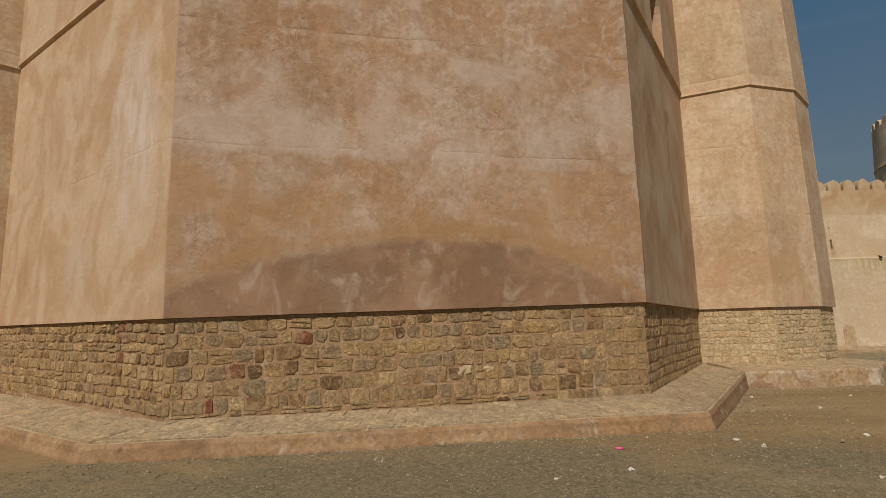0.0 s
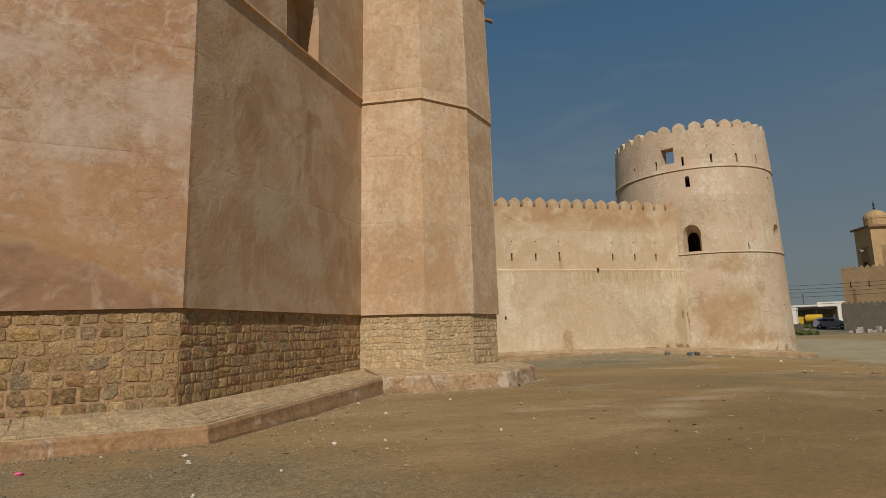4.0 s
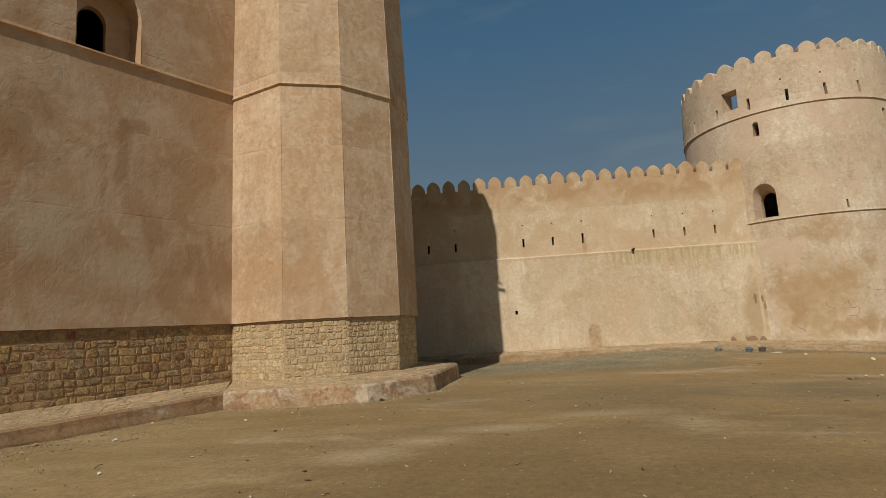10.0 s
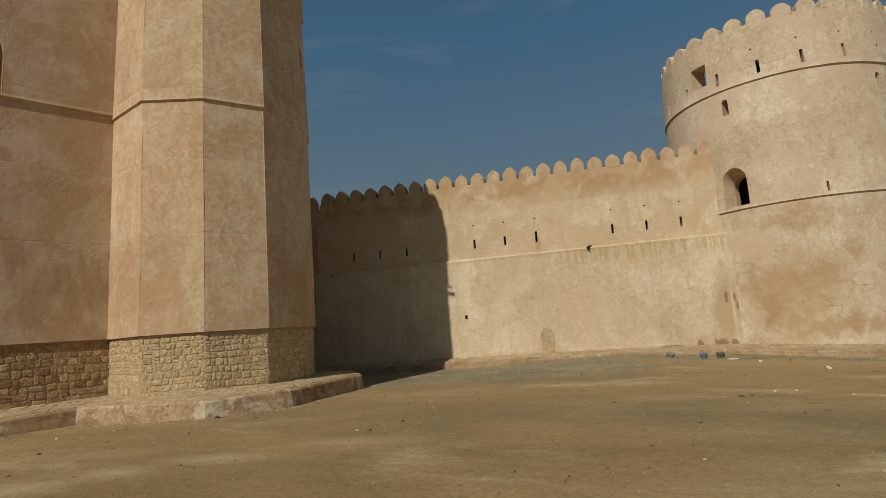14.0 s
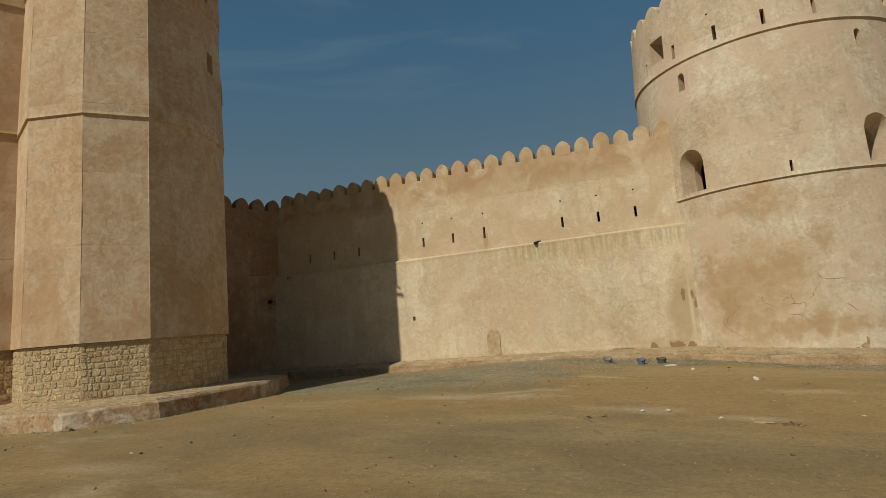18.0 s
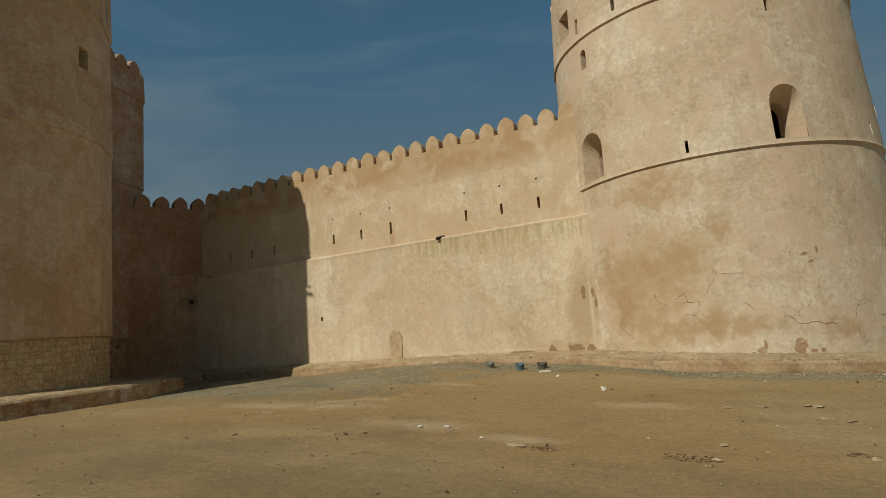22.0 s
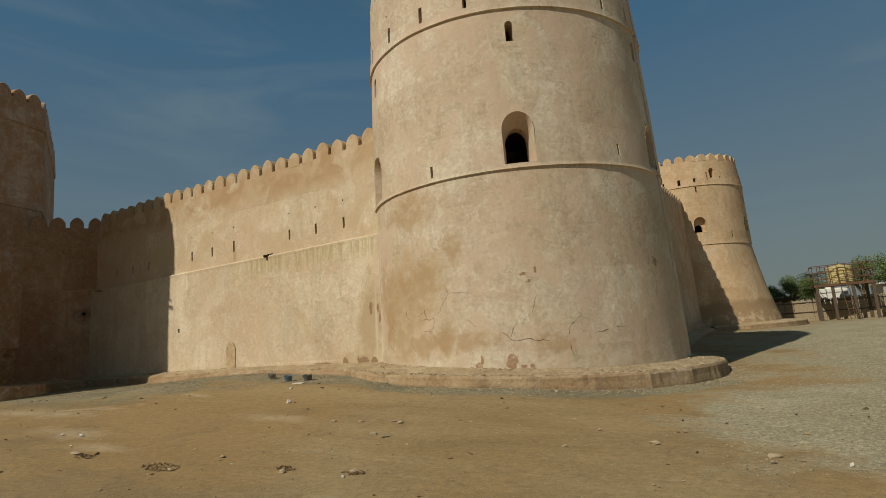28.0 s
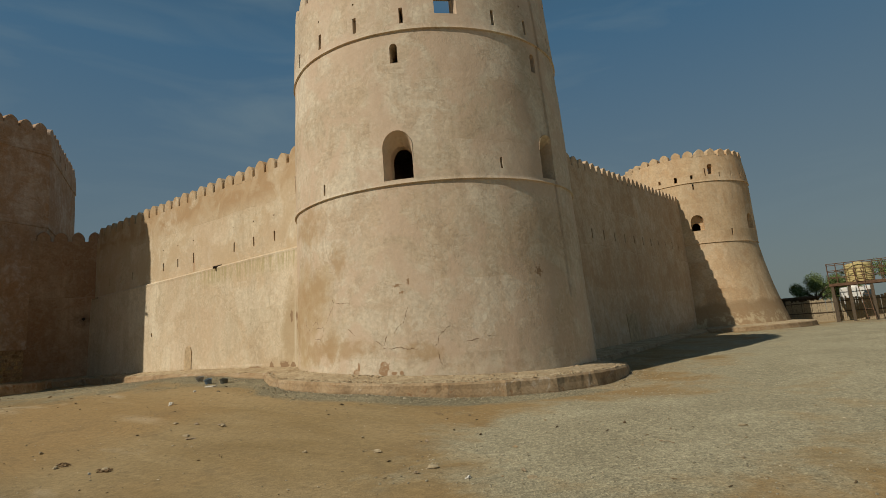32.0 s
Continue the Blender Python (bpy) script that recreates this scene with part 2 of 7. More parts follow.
def keep_plaster():
    n, col, mid = plaster_base("rosy_lime_plaster", (0.43, 0.28, 0.172), (0.515, 0.41, 0.315), (0.395, 0.232, 0.125), (0.365, 0.27, 0.19), (0, 0, 0), 1.25, 0.65)
    x, y, z = n.split()
    # a damp, cement-grey repair along the foot of the front face, arched at its top
    u = n.math("ADD", n.math("MULTIPLY", n.math("SUBTRACT", x, 3.33), 0.9755), n.math("MULTIPLY", n.math("SUBTRACT", y, 8.94), 0.2198))
    arch = n.math("POWER", n.math("DIVIDE", n.math("ADD", u, 3.1), n.math("ADD", 3.6, n.math("MULTIPLY", n.math("LESS_THAN", u, -3.1), 2.2))), 2.0)
    top = n.math("SUBTRACT", 3.07, n.math("MULTIPLY", arch, 1.45))
    edge = n.math("ADD", n.math("SUBTRACT", top, z), n.math("MULTIPLY", n.math("SUBTRACT", n.noise(2.6, 5, 0.6, 0.6), 0.5), 0.22))
    front = n.math("MULTIPLY", n.math("LESS_THAN", u, 0.02), n.math("GREATER_THAN", u, -7.27))
    damp = n.math("MULTIPLY", n.ramp(edge, (-0.06, 0.0), (0.16, 0.85)), front)
    # the side faces: a tanner coat, painted lighter in place of bounced light
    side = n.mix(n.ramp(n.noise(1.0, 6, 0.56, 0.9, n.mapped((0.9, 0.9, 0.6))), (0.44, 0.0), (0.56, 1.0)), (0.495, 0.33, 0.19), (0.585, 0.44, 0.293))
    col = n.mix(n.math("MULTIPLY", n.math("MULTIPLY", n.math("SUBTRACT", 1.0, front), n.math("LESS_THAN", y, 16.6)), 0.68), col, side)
    # old leaks down the east face
    leak = n.noise(1.0, 7, 0.6, 0.7, n.mapped((2.4, 2.4, 1.2), (6, 1, 1)))
    for c, r in (((5.3, 12.1, 6.4), (0.35, 0.5, 0.22)), ((5.15, 11.9, 5.6), (0.13, 0.3, 0.95)), ((6.35, 13.8, 3.3), (0.75, 1.0, 0.9)), ((4.1, 10.2, 5.6), (0.55, 0.8, 1.0)), ((5.5, 12.4, 4.0), (0.2, 0.3, 0.7))):
        col = n.mix(n.math("MULTIPLY", n.spot(c, r, leak, 0.6, 3.0), 0.55), col, (0.345, 0.205, 0.1))
    for c, r in (((4.45, 10.7, 3.9), (0.7, 1.0, 0.7)), ((5.2, 11.9, 3.2), (0.6, 0.9, 0.5))):
        col = n.mix(n.math("MULTIPLY", n.spot(c, r, leak, 0.6, 2.2), 0.7), col, (0.53, 0.425, 0.30))
    # the west face: pale lime washes and ochre runs
    wash = n.noise(1.0, 7, 0.6, 0.6, n.mapped((1.5, 1.5, 0.6), (3, 8, 5)))
    grazed = n.ramp(n.noise(1.0, 6, 0.62, 0.5, n.mapped((4.0, 4.0, 1.2), (1, 1, 4))), (0.38, 0.35), (0.58, 0.95))
    for c, r, k, tint in WEST_WASHES:
        col = n.mix(n.math("MULTIPLY", n.math("MULTIPLY", n.spot(c, r, wash, 0.6, 2.0), grazed), k), col, tint)
    # one lift of the front was floated in a paler, greyer mix, the one below in an orange one
    zz = n.math("ADD", z, n.math("MULTIPLY", n.math("SUBTRACT", n.noise(1.1, 6, 0.58, 0.8, shift=(2, 2, 6)), 0.5), 0.7))
    patchy = n.noise(0.7, 6, 0.57, 0.9, shift=(5, 1, 2))
    col = n.mix(n.math("MULTIPLY", n.math("MULTIPLY", n.band(zz, 4.15, 5.95, 0.12), front), n.ramp(patchy, (0.42, 0.0), (0.60, 0.6))), col, (0.53, 0.42, 0.34))
    col = n.mix(n.math("MULTIPLY", n.math("MULTIPLY", n.band(zz, 2.6, 4.2, 0.12), front), n.ramp(patchy, (0.42, 0.62), (0.56, 0.08))), col, (0.425, 0.247, 0.122))
    drab = n.mix(n.ramp(mid, (0.42, 0.0), (0.58, 1.0)), (0.235, 0.137, 0.077), (0.325, 0.195, 0.115))
    drab = n.mix(n.ramp(n.noise(1.0, 7, 0.62, 0.8, n.mapped((2.6, 2.6, 1.8))), (0.53, 0.0), (0.66, 0.7)), drab, (0.45, 0.35, 0.26))
    drab = n.mix(n.math("MULTIPLY", n.ramp(n.noise(2.8, 6, 0.6, 0.2, shift=(1, 1, 9)), (0.47, 0.0), (0.56, 0.75)), n.band(z, 2.3, 4.0, 0.5)), drab, (0.20, 0.125, 0.075))
    rim = n.math("MULTIPLY", n.math("SUBTRACT", 1.0, n.math("DIVIDE", n.math("ABSOLUTE", n.math("ADD", edge, 0.05)), 0.16, True)), front)
    col = n.mix(damp, col, drab)
    col = n.mix(n.math("MULTIPLY", rim, 0.65), col, (0.37, 0.215, 0.095))
    return n.color(col).mat


def turret_plaster():
    n, col, mid = plaster_base("tan_lime_plaster", (0.55, 0.395, 0.25), (0.615, 0.49, 0.345), (0.50, 0.33, 0.19), (0.455, 0.345, 0.228), (31, 5, 2), 0.75, 0.7)
    x, y, z = n.split()
    strokes = n.noise(1.0, 6, 0.6, 0.5, n.mapped((2.6, 2.6, 0.8), (4, 7, 3)))
    col = n.mix(n.math("MULTIPLY", n.band(z, 1.5, 4.3, 1.3), n.ramp(strokes, (0.46, 0.0), (0.58, 0.6))), col, (0.47, 0.295, 0.16))
    return n.color(col).mat


def curtain_plaster():
    n, col, mid = plaster_base("sandy_lime_plaster", (0.60, 0.49, 0.333), (0.65, 0.555, 0.403), (0.545, 0.415, 0.268), (0.495, 0.408, 0.283), (3, 17, 4), 0.5, 0.5)
    x, y, z = n.split()
    col = n.mix(n.ramp(n.noise(0.45, 7, 0.62, 0.4, shift=(2, 9, 5)), (0.48, 0.0), (0.64, 0.4)), col, (0.585, 0.44, 0.30))
    wob = n.noise(1.1, 7, 0.6, 0.8)
    # weathered brown below the battlement
    top = n.math("MULTIPLY", n.band(z, 6.0, 9.0, 0.7), n.ramp(wob, (0.40, 0.2), (0.54, 0.95)))
    col = n.mix(top, col, (0.41, 0.268, 0.142))
    # the wall above the ledge is an older, browner coat
    col = n.mix(n.math("MULTIPLY", n.math("GREATER_THAN", z, 4.3), n.ramp(n.noise(0.9, 7, 0.6, 0.7), (0.45, 0.05), (0.56, 0.6))), col, (0.50, 0.365, 0.22))
    # yellow-green algae streaks under the ledge
    drip = n.noise(1.0, 4, 0.6, 0.2, n.mapped((9, 9, 0.5)))
    algae = n.math("MULTIPLY", n.math("MULTIPLY", n.math("MULTIPLY", n.band(z, 3.55, 4.6, 0.75), n.band(z, 3.0, 4.25, 0.02)), n.band(x, 16.6, 24.5, 1.2)), n.ramp(drip, (0.42, 0.0), (0.56, 1.0)))
    col = n.mix(algae, col, (0.34, 0.285, 0.11))
    # splash zone and knocked-off plaster near the ground
    low = n.math("MULTIPLY", n.band(z, -1.0, 1.0, 0.6), n.ramp(n.noise(2.2, 5, 0.6, 0.5), (0.5, 0.0), (0.65, 0.6)))
    col = n.mix(low, col, (0.43, 0.30, 0.18))
    fine = n.noise(6, 5, 0.65)
    damp = n.noise(1.4, 8, 0.66, 0.3, shift=(6, 3, 1))
    for c, r, k in (((23.1, 23.1, 1.7), (0.6, 1.0, 1.6), 0.8), ((22.3, 23.1, 0.55), (1.0, 1.0, 0.3), 0.5), ((21.2, 23.1, 0.5), (1.2, 1.0, 0.14), 0.45)):
        col = n.mix(n.math("MULTIPLY", n.spot(c, r, damp, 0.6, 2.2), k), col, (0.42, 0.31, 0.18))
    col = n.mix(n.math("MULTIPLY", n.spot((23.33, 23.1, 1.6), (0.07, 1.0, 1.3), damp, 0.7, 1.6), 0.6), col, (0.62, 0.54, 0.40))
    for c, r in (((21.2, 23.0, 0.5), (0.4, 0.6, 0.06)), ((22.1, 23.0, 0.53), (0.1, 0.6, 0.13)), ((22.8, 23.0, 0.54), (0.2, 0.6, 0.14)), ((23.2, 23.0, 0.5), (0.12, 0.6, 0.12)), ((23.15, 23.0, 2.1), (0.07, 0.7, 0.18)), ((23.4, 23.0, 2.05), (0.045, 0.7, 0.15)), ((23.46, 23.0, 1.8), (0.04, 0.7, 0.2))):
        col = n.mix(n.spot(c, r, fine, 0.12, 2.6), col, (0.285, 0.185, 0.105))
    run = n.noise(1.0, 6, 0.6, 0.3, n.mapped((5, 5, 1.6), (2, 2, 2)))
    col = n.mix(n.math("MULTIPLY", n.spot((16.88, 23.3, 4.62), (0.13, 1.0, 0.36), run, 0.4, 1.2), 0.75), col, (0.43, 0.28, 0.165))
    return n.color(col).mat


def tower_plaster():
    n, col, mid = plaster_base("weathered_lime_plaster", (0.565, 0.462, 0.33), (0.64, 0.56, 0.425), (0.535, 0.405, 0.275), (0.47, 0.39, 0.285), (13, 2, 9), 0.95, 0.25)
    x, y, z = n.split()
    col = n.mix(n.ramp(n.noise(0.8, 7, 0.6, 0.8, shift=(7, 7, 2)), (0.47, 0.0), (0.57, 0.65)), col, (0.56, 0.42, 0.30))
    wob = n.noise(1.5, 8, 0.66, 0.6)
    broken = n.ramp(n.noise(2.4, 7, 0.66, 0.6), (0.40, 0.3), (0.56, 0.95))
    veil = n.math("MULTIPLY", n.spot((24.9, 22.2, 1.85), (1.75, 1.6, 1.65), n.noise(0.9, 7, 0.62, 0.5, shift=(3, 3, 1)), 0.45, 2.0), n.ramp(n.noise(1.6, 6, 0.6, 0.6, shift=(6, 1, 1)), (0.40, 0.55), (0.56, 0.9)))
    col = n.mix(veil, col, (0.43, 0.312, 0.17))
    for c, r in (((24.5, 22.4, 2.3), (0.95, 1.3, 1.1)), ((25.5, 22.0, 2.45), (0.95, 1.3, 0.75)), ((24.6, 22.4, 1.4), (0.8, 1.2, 0.7)), ((25.71, 21.89, 0.85), (0.85, 1.2, 0.36)), ((26.9, 21.89, 0.95), (1.1, 1.2, 0.4)), ((25.4, 22.06, 4.4), (0.95, 1.2, 0.65)), ((26.7, 21.9, 3.3), (0.35, 1.2, 0.5)), ((28.9, 22.5, 0.7), (0.6, 1.0, 0.3))):
        col = n.mix(n.math("MULTIPLY", n.spot(c, r, wob, 0.5, 3.2), n.math("MULTIPLY", broken, 0.75)), col, (0.40, 0.27, 0.142))
    fine = n.noise(6, 5, 0.65)
    for c, r in (((27.99, 22.05, 0.36), (0.15, 0.6, 0.17)), ((27.23, 21.86, 0.3), (0.11, 0.6, 0.11)), ((27.3, 21.86, 0.45), (0.045, 0.6, 0.14)), ((28.23, 22.14, 0.25), (0.09, 0.6, 0.05)), ((28.43, 22.22, 0.24), (0.06, 0.6, 0.06))):
        col = n.mix(n.spot(c, r, fine, 0.12, 2.4), col, (0.34, 0.215, 0.12))
    speck = n.noise(16, 5, 0.7)
    for c, r in (((28.39, 22.27, 2.43), (0.085, 0.8, 0.045)), ((28.66, 22.41, 2.52), (0.035, 0.8, 0.08)), ((28.5, 22.33, 2.25), (0.05, 0.8, 0.035)), ((31.1, 25.1, 2.6), (0.5, 0.1, 0.12))):
        col = n.mix(n.spot(c, r, speck, 0.12, 5.0), col, (0.30, 0.195, 0.11))
    pale_foot = n.math("MULTIPLY", n.band(z, -0.3, 0.62, 0.25), n.ramp(n.noise(2.0, 8, 0.72, 0.4, shift=(2, 5, 1)), (0.50, 0.0), (0.60, 0.6)))
    col = n.mix(pale_foot, col, (0.62, 0.525, 0.385))
    return n.color(col).mat


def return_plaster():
    # a browner coat, its colour also darkened to stand in for deep shade
    n, col, mid = plaster_base("shade_brown_lime_plaster", (0.37, 0.23, 0.13), (0.43, 0.30, 0.19), (0.34, 0.19, 0.10), (0.32, 0.215, 0.135), (8, 40, 3))
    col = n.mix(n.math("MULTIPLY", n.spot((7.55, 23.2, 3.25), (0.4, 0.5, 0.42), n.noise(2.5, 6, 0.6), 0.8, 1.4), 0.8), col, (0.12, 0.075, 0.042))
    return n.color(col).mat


def far_tower_plaster():
    n, col, mid = plaster_base("ochre_lime_plaster", (0.58, 0.42, 0.25), (0.62, 0.48, 0.31), (0.54, 0.35, 0.19), (0.48, 0.36, 0.235), (5, 22, 6), 0.7, 0.3)
    x, y, z = n.split()
    wob = n.noise(1.2, 5, 0.6, 0.6)
    zz = n.math("ADD", z, n.math("MULTIPLY", wob, -0.9))
    col = n.mix(n.math("MULTIPLY", n.band(zz, -2.0, 1.3, 0.25), 0.75), col, (0.31, 0.205, 0.11))
    peel = n.math("MULTIPLY", n.band(z, -0.5, 1.1, 0.3), n.ramp(n.noise(2.4, 8, 0.72, 0.4), (0.50, 0.0), (0.56, 0.85)))
    col = n.mix(peel, col, (0.55, 0.435, 0.27))
    return n.color(col).mat


def mortar_mat(name, a1, a2):
    n = Nodes(name, 0.95)
    a = n.noise(2.2, 6, 0.6, 0.5)
    f = n.noise(28, 5, 0.7)
    col = n.mix(n.ramp(a, (0.35, 0.0), (0.65, 1.0)), a1, a2)
    col = n.mix(n.ramp(n.noise(3.5, 6, 0.65, 0.3, shift=(3, 3, 3)), (0.55, 0.0), (0.68, 0.6)), col, (0.55, 0.43, 0.29))
    col = n.mix(0.7, col, n.ramp(f, (0.3, 0.4), (0.7, 1.4)), "MULTIPLY")
    return n.color(col).bump(n.math("ADD", a, n.math("MULTIPLY", f, 0.6)), 1.0, 0.03).mat


def stone_mat(name, stops, island, deep=0.85):
    n = Nodes(name, 0.9)
    if island:
        rnd = n.island
    else:
        info = n.tree.nodes.new("ShaderNodeObjectInfo")
        rnd = info.outputs["Random"]
    col = n.ramp(rnd, *stops)
    f = n.noise(11, 7, 0.76, 0.7)
    g = n.noise(60, 4, 0.75)
    crust = n.noise(6.5, 6, 0.68, 0.8, shift=(4, 4, 4))
    col = n.mix(n.ramp(crust, (0.50, 0.0), (0.62, 0.55)), col, tone(stops[len(stops) // 2][1], 1.15))
    col = n.mix(deep, col, n.ramp(f, (0.3, 0.45), (0.7, 1.5)), "MULTIPLY")
    vein = n.math("ABSOLUTE", n.math("SUBTRACT", n.noise(7, 6, 0.65, 0.6, shift=(2, 7, 3)), 0.5))
    col = n.mix(n.math("MULTIPLY", n.ramp(vein, (0.0, 0.6), (0.03, 0.0)), deep), col, tone(stops[0][1], 0.6))
    col = n.mix(deep * 0.75, col, n.ramp(g, (0.3, 0.55), (0.7, 1.4)), "MULTIPLY")
    # smears of bedding mortar
    col = n.mix(n.ramp(n.noise(4.2, 6, 0.62, 0.8, shift=(8, 1, 4)), (0.56, 0.0), (0.66, 0.65)), col, (0.46, 0.32, 0.175) if deep > 0.7 else (0.62, 0.485, 0.295))
    return n.color(col).bump(n.math("ADD", f, n.math("ADD", n.math("MULTIPLY", crust, 0.7), n.math("MULTIPLY", g, 0.3))), 0.9, 0.05).mat


STONES = ((0.0, (0.17, 0.105, 0.055)), (0.1, (0.38, 0.245, 0.11)), (0.22, (0.46, 0.305, 0.14)), (0.34, (0.345, 0.245, 0.138)), (0.46, (0.44, 0.295, 0.14)), (0.58, (0.53, 0.365, 0.185)), (0.68, (0.30, 0.17, 0.075)), (0.78, (0.36, 0.28, 0.17)), (0.88, (0.51, 0.33, 0.128)), (0.96, (0.60, 0.44, 0.24)), (1.0, (0.28, 0.10, 0.05)))
PALE_STONES = ((0.0, (0.44, 0.31, 0.16)), (0.2, (0.66, 0.51, 0.305)), (0.38, (0.57, 0.435, 0.245)), (0.5, (0.66, 0.52, 0.315)), (0.62, (0.49, 0.385, 0.235)), (0.78, (0.69, 0.555, 0.345)), (0.9, (0.58, 0.39, 0.19)), (1.0, (0.71, 0.585, 0.38)))


def kerb_mat(name, a1, a2, bloom=0.0):
    n = Nodes(name, 0.94)
    a = n.noise(1.1, 6, 0.6, 0.8)
    f = n.noise(16, 6, 0.7, 0.4)
    col = n.mix(n.ramp(a, (0.38, 0.0), (0.62, 1.0)), a1, a2)
    col = n.mix(n.ramp(n.noise(3.3, 5, 0.65, 1.2), (0.58, 0.0), (0.66, 0.8)), col, (0.30, 0.16, 0.075))
    col = n.mix(n.ramp(n.noise(2.1, 6, 0.7, 0.6, shift=(9, 2, 0)), (0.58, 0.0), (0.66, 0.75)), col, (0.54, 0.455, 0.35))
    col = n.mix(n.ramp(n.noise(1.7, 7, 0.68, 0.3, shift=(1, 5, 2)), (0.5, 0.0), (0.64, 0.7)), col, (0.22, 0.14, 0.075))
    if bloom:
        salt = n.noise(1.6, 8, 0.7, 0.5, shift=(3, 6, 1))
        col = n.mix(n.ramp(salt, (0.51, 0.0), (0.60, bloom)), col, (0.60, 0.52, 0.40))
        col = n.mix(n.ramp(n.noise(2.4, 7, 0.7, 0.4, shift=(5, 2, 8)), (0.53, 0.0), (0.62, 0.8)), col, (0.30, 0.145, 0.06))
    col = n.mix(0.65, col, n.ramp(f, (0.3, 0.5), (0.7, 1.25)), "MULTIPLY")
    return n.color(col).bump(n.math("ADD", n.math("MULTIPLY", a, 0.6), n.math("MULTIPLY", f, 0.5)), 0.9, 0.03).mat


def kerb_top_mat():
    n = Nodes("trodden_kerb_top", 0.95)
    a = n.noise(1.6, 7, 0.65, 0.3)
    f = n.noise(9, 7, 0.75, 0.3)
    g = n.noise(40, 4, 0.75)
    col = n.mix(n.ramp(a, (0.4, 0.0), (0.6, 1.0)), (0.40, 0.30, 0.175), (0.53, 0.42, 0.265))
    col = n.mix(n.ramp(f, (0.50, 0.0), (0.62, 0.75)), col, (0.29, 0.205, 0.115))
    col = n.mix(0.6, col, n.ramp(g, (0.3, 0.55), (0.7, 1.4)), "MULTIPLY")
    return n.color(col).bump(n.math("ADD", f, n.math("MULTIPLY", g, 0.3)), 1.0, 0.04).mat


def ground_mat():
    n = Nodes("dusty_gravel_ground", 0.97)
    x, y, z = n.split()
    big = n.noise(0.14, 5, 0.55, 0.3)
    mid = n.noise(0.55, 6, 0.6, 0.3)
    drag = n.noise(1.0, 6, 0.6, 0.25, n.mapped((0.16, 0.55, 1.0)))
    f = n.noise(11, 6, 0.72)
    peb = n.tree.nodes.new("ShaderNodeTexVoronoi")
    peb.inputs["Scale"].default_value = 26
    n.link(n.pos, peb.inputs["Vector"])
    sand = n.mix(n.ramp(drag, (0.38, 0.0), (0.62, 1.0)), (0.266, 0.186, 0.083), (0.352, 0.26, 0.132))
    sand = n.mix(n.ramp(big, (0.42, 0.0), (0.58, 0.7)), sand, (0.318, 0.207, 0.088))
    sand = n.mix(n.ramp(n.noise(1.0, 6, 0.6, 0.3, n.mapped((0.22, 0.5, 1.0), (3, 8, 0))), (0.60, 0.0), (0.72, 0.7)), sand, (0.52, 0.43, 0.285))
    sand = n.mix(n.ramp(n.noise(0.4, 6, 0.62, 0.3, shift=(8, 1, 0)), (0.55, 0.0), (0.72, 0.55)), sand, (0.18, 0.128, 0.066))
    sand = n.mix(n.ramp(n.noise(3.2, 6, 0.68, 0.2, shift=(1, 6, 0)), (0.52, 0.0), (0.72, 0.4)), sand, (0.19, 0.14, 0.075))
    grav = n.mix(n.ramp(mid, (0.38, 0.0), (0.62, 1.0)), (0.33, 0.288, 0.182), (0.405, 0.358, 0.232))
    grav = n.mix(0.5, grav, n.ramp(peb.outputs["Color"], (0.1, 0.45), (0.9, 1.4)), "MULTIPLY")
    wob = n.noise(0.55, 6, 0.65, 0.3)
    blur = n.noise(0.9, 6, 0.62, 0.2, n.mapped((0.5, 1.0, 1.0), (4, 4, 0)))
    # damp brown ground before the turret, and drifts of pale dust
    for c, r, k in (((9.8, 5.0, 0), (5.0, 2.7, 9), 0.9), ((12.8, 8.2, 0), (4.2, 2.8, 9), 0.7), ((13.6, 6.2, 0), (4.5, 1.8, 9), 0.75), ((17.0, 9.0, 0), (3.5, 1.2, 9), 0.5)):
        sand = n.mix(n.math("MULTIPLY", n.spot(c, r, blur, 0.7, 2.4), k), sand, (0.215, 0.146, 0.064))
    for c, r in (((10.9, 8.1, 0), (0.9, 0.5, 9)), ((11.7, 8.8, 0), (1.0, 0.5, 9)), ((12.9, 9.5, 0), (1.2, 0.45, 9)), ((14.4, 10.4, 0), (1.3, 0.4, 9)), ((21.6, 15.6, 0), (1.1, 0.45, 9)), ((23.6, 15.1, 0), (0.9, 0.3, 9)), ((24.8, 17.6, 0), (1.4, 0.35, 9)), ((17.4, 16.6, 0), (1.2, 0.4, 9))):
        sand = n.mix(n.math("MULTIPLY", n.spot(c, r, blur, 0.8, 2.2), 0.6), sand, (0.47, 0.375, 0.235))
    for c, r, k in (((15.5, 12.5, 0), (7.0, 3.2, 9), 0.55), ((22.5, 12.6, 0), (6.0, 2.0, 9), 0.5), ((28.5, 13.6, 0), (4.5, 1.3, 9), 0.6), ((16.5, 17.6, 0), (4.5, 1.2, 9), 0.5)):
        sand = n.mix(n.math("MULTIPLY", n.spot(c, r, blur, 0.8, 2.4), k), sand, (0.185, 0.142, 0.075))
    dull = n.mix(n.ramp(mid, (0.38, 0.0), (0.62, 1.0)), (0.21, 0.182, 0.112), (0.288, 0.248, 0.152))
    dull = n.mix(0.7, dull, n.ramp(peb.outputs["Color"], (0.1, 0.4), (0.9, 1.5)), "MULTIPLY")
    rx, ry = n.math("SUBTRACT", x, 26.83), n.math("SUBTRACT", y, 26.36)
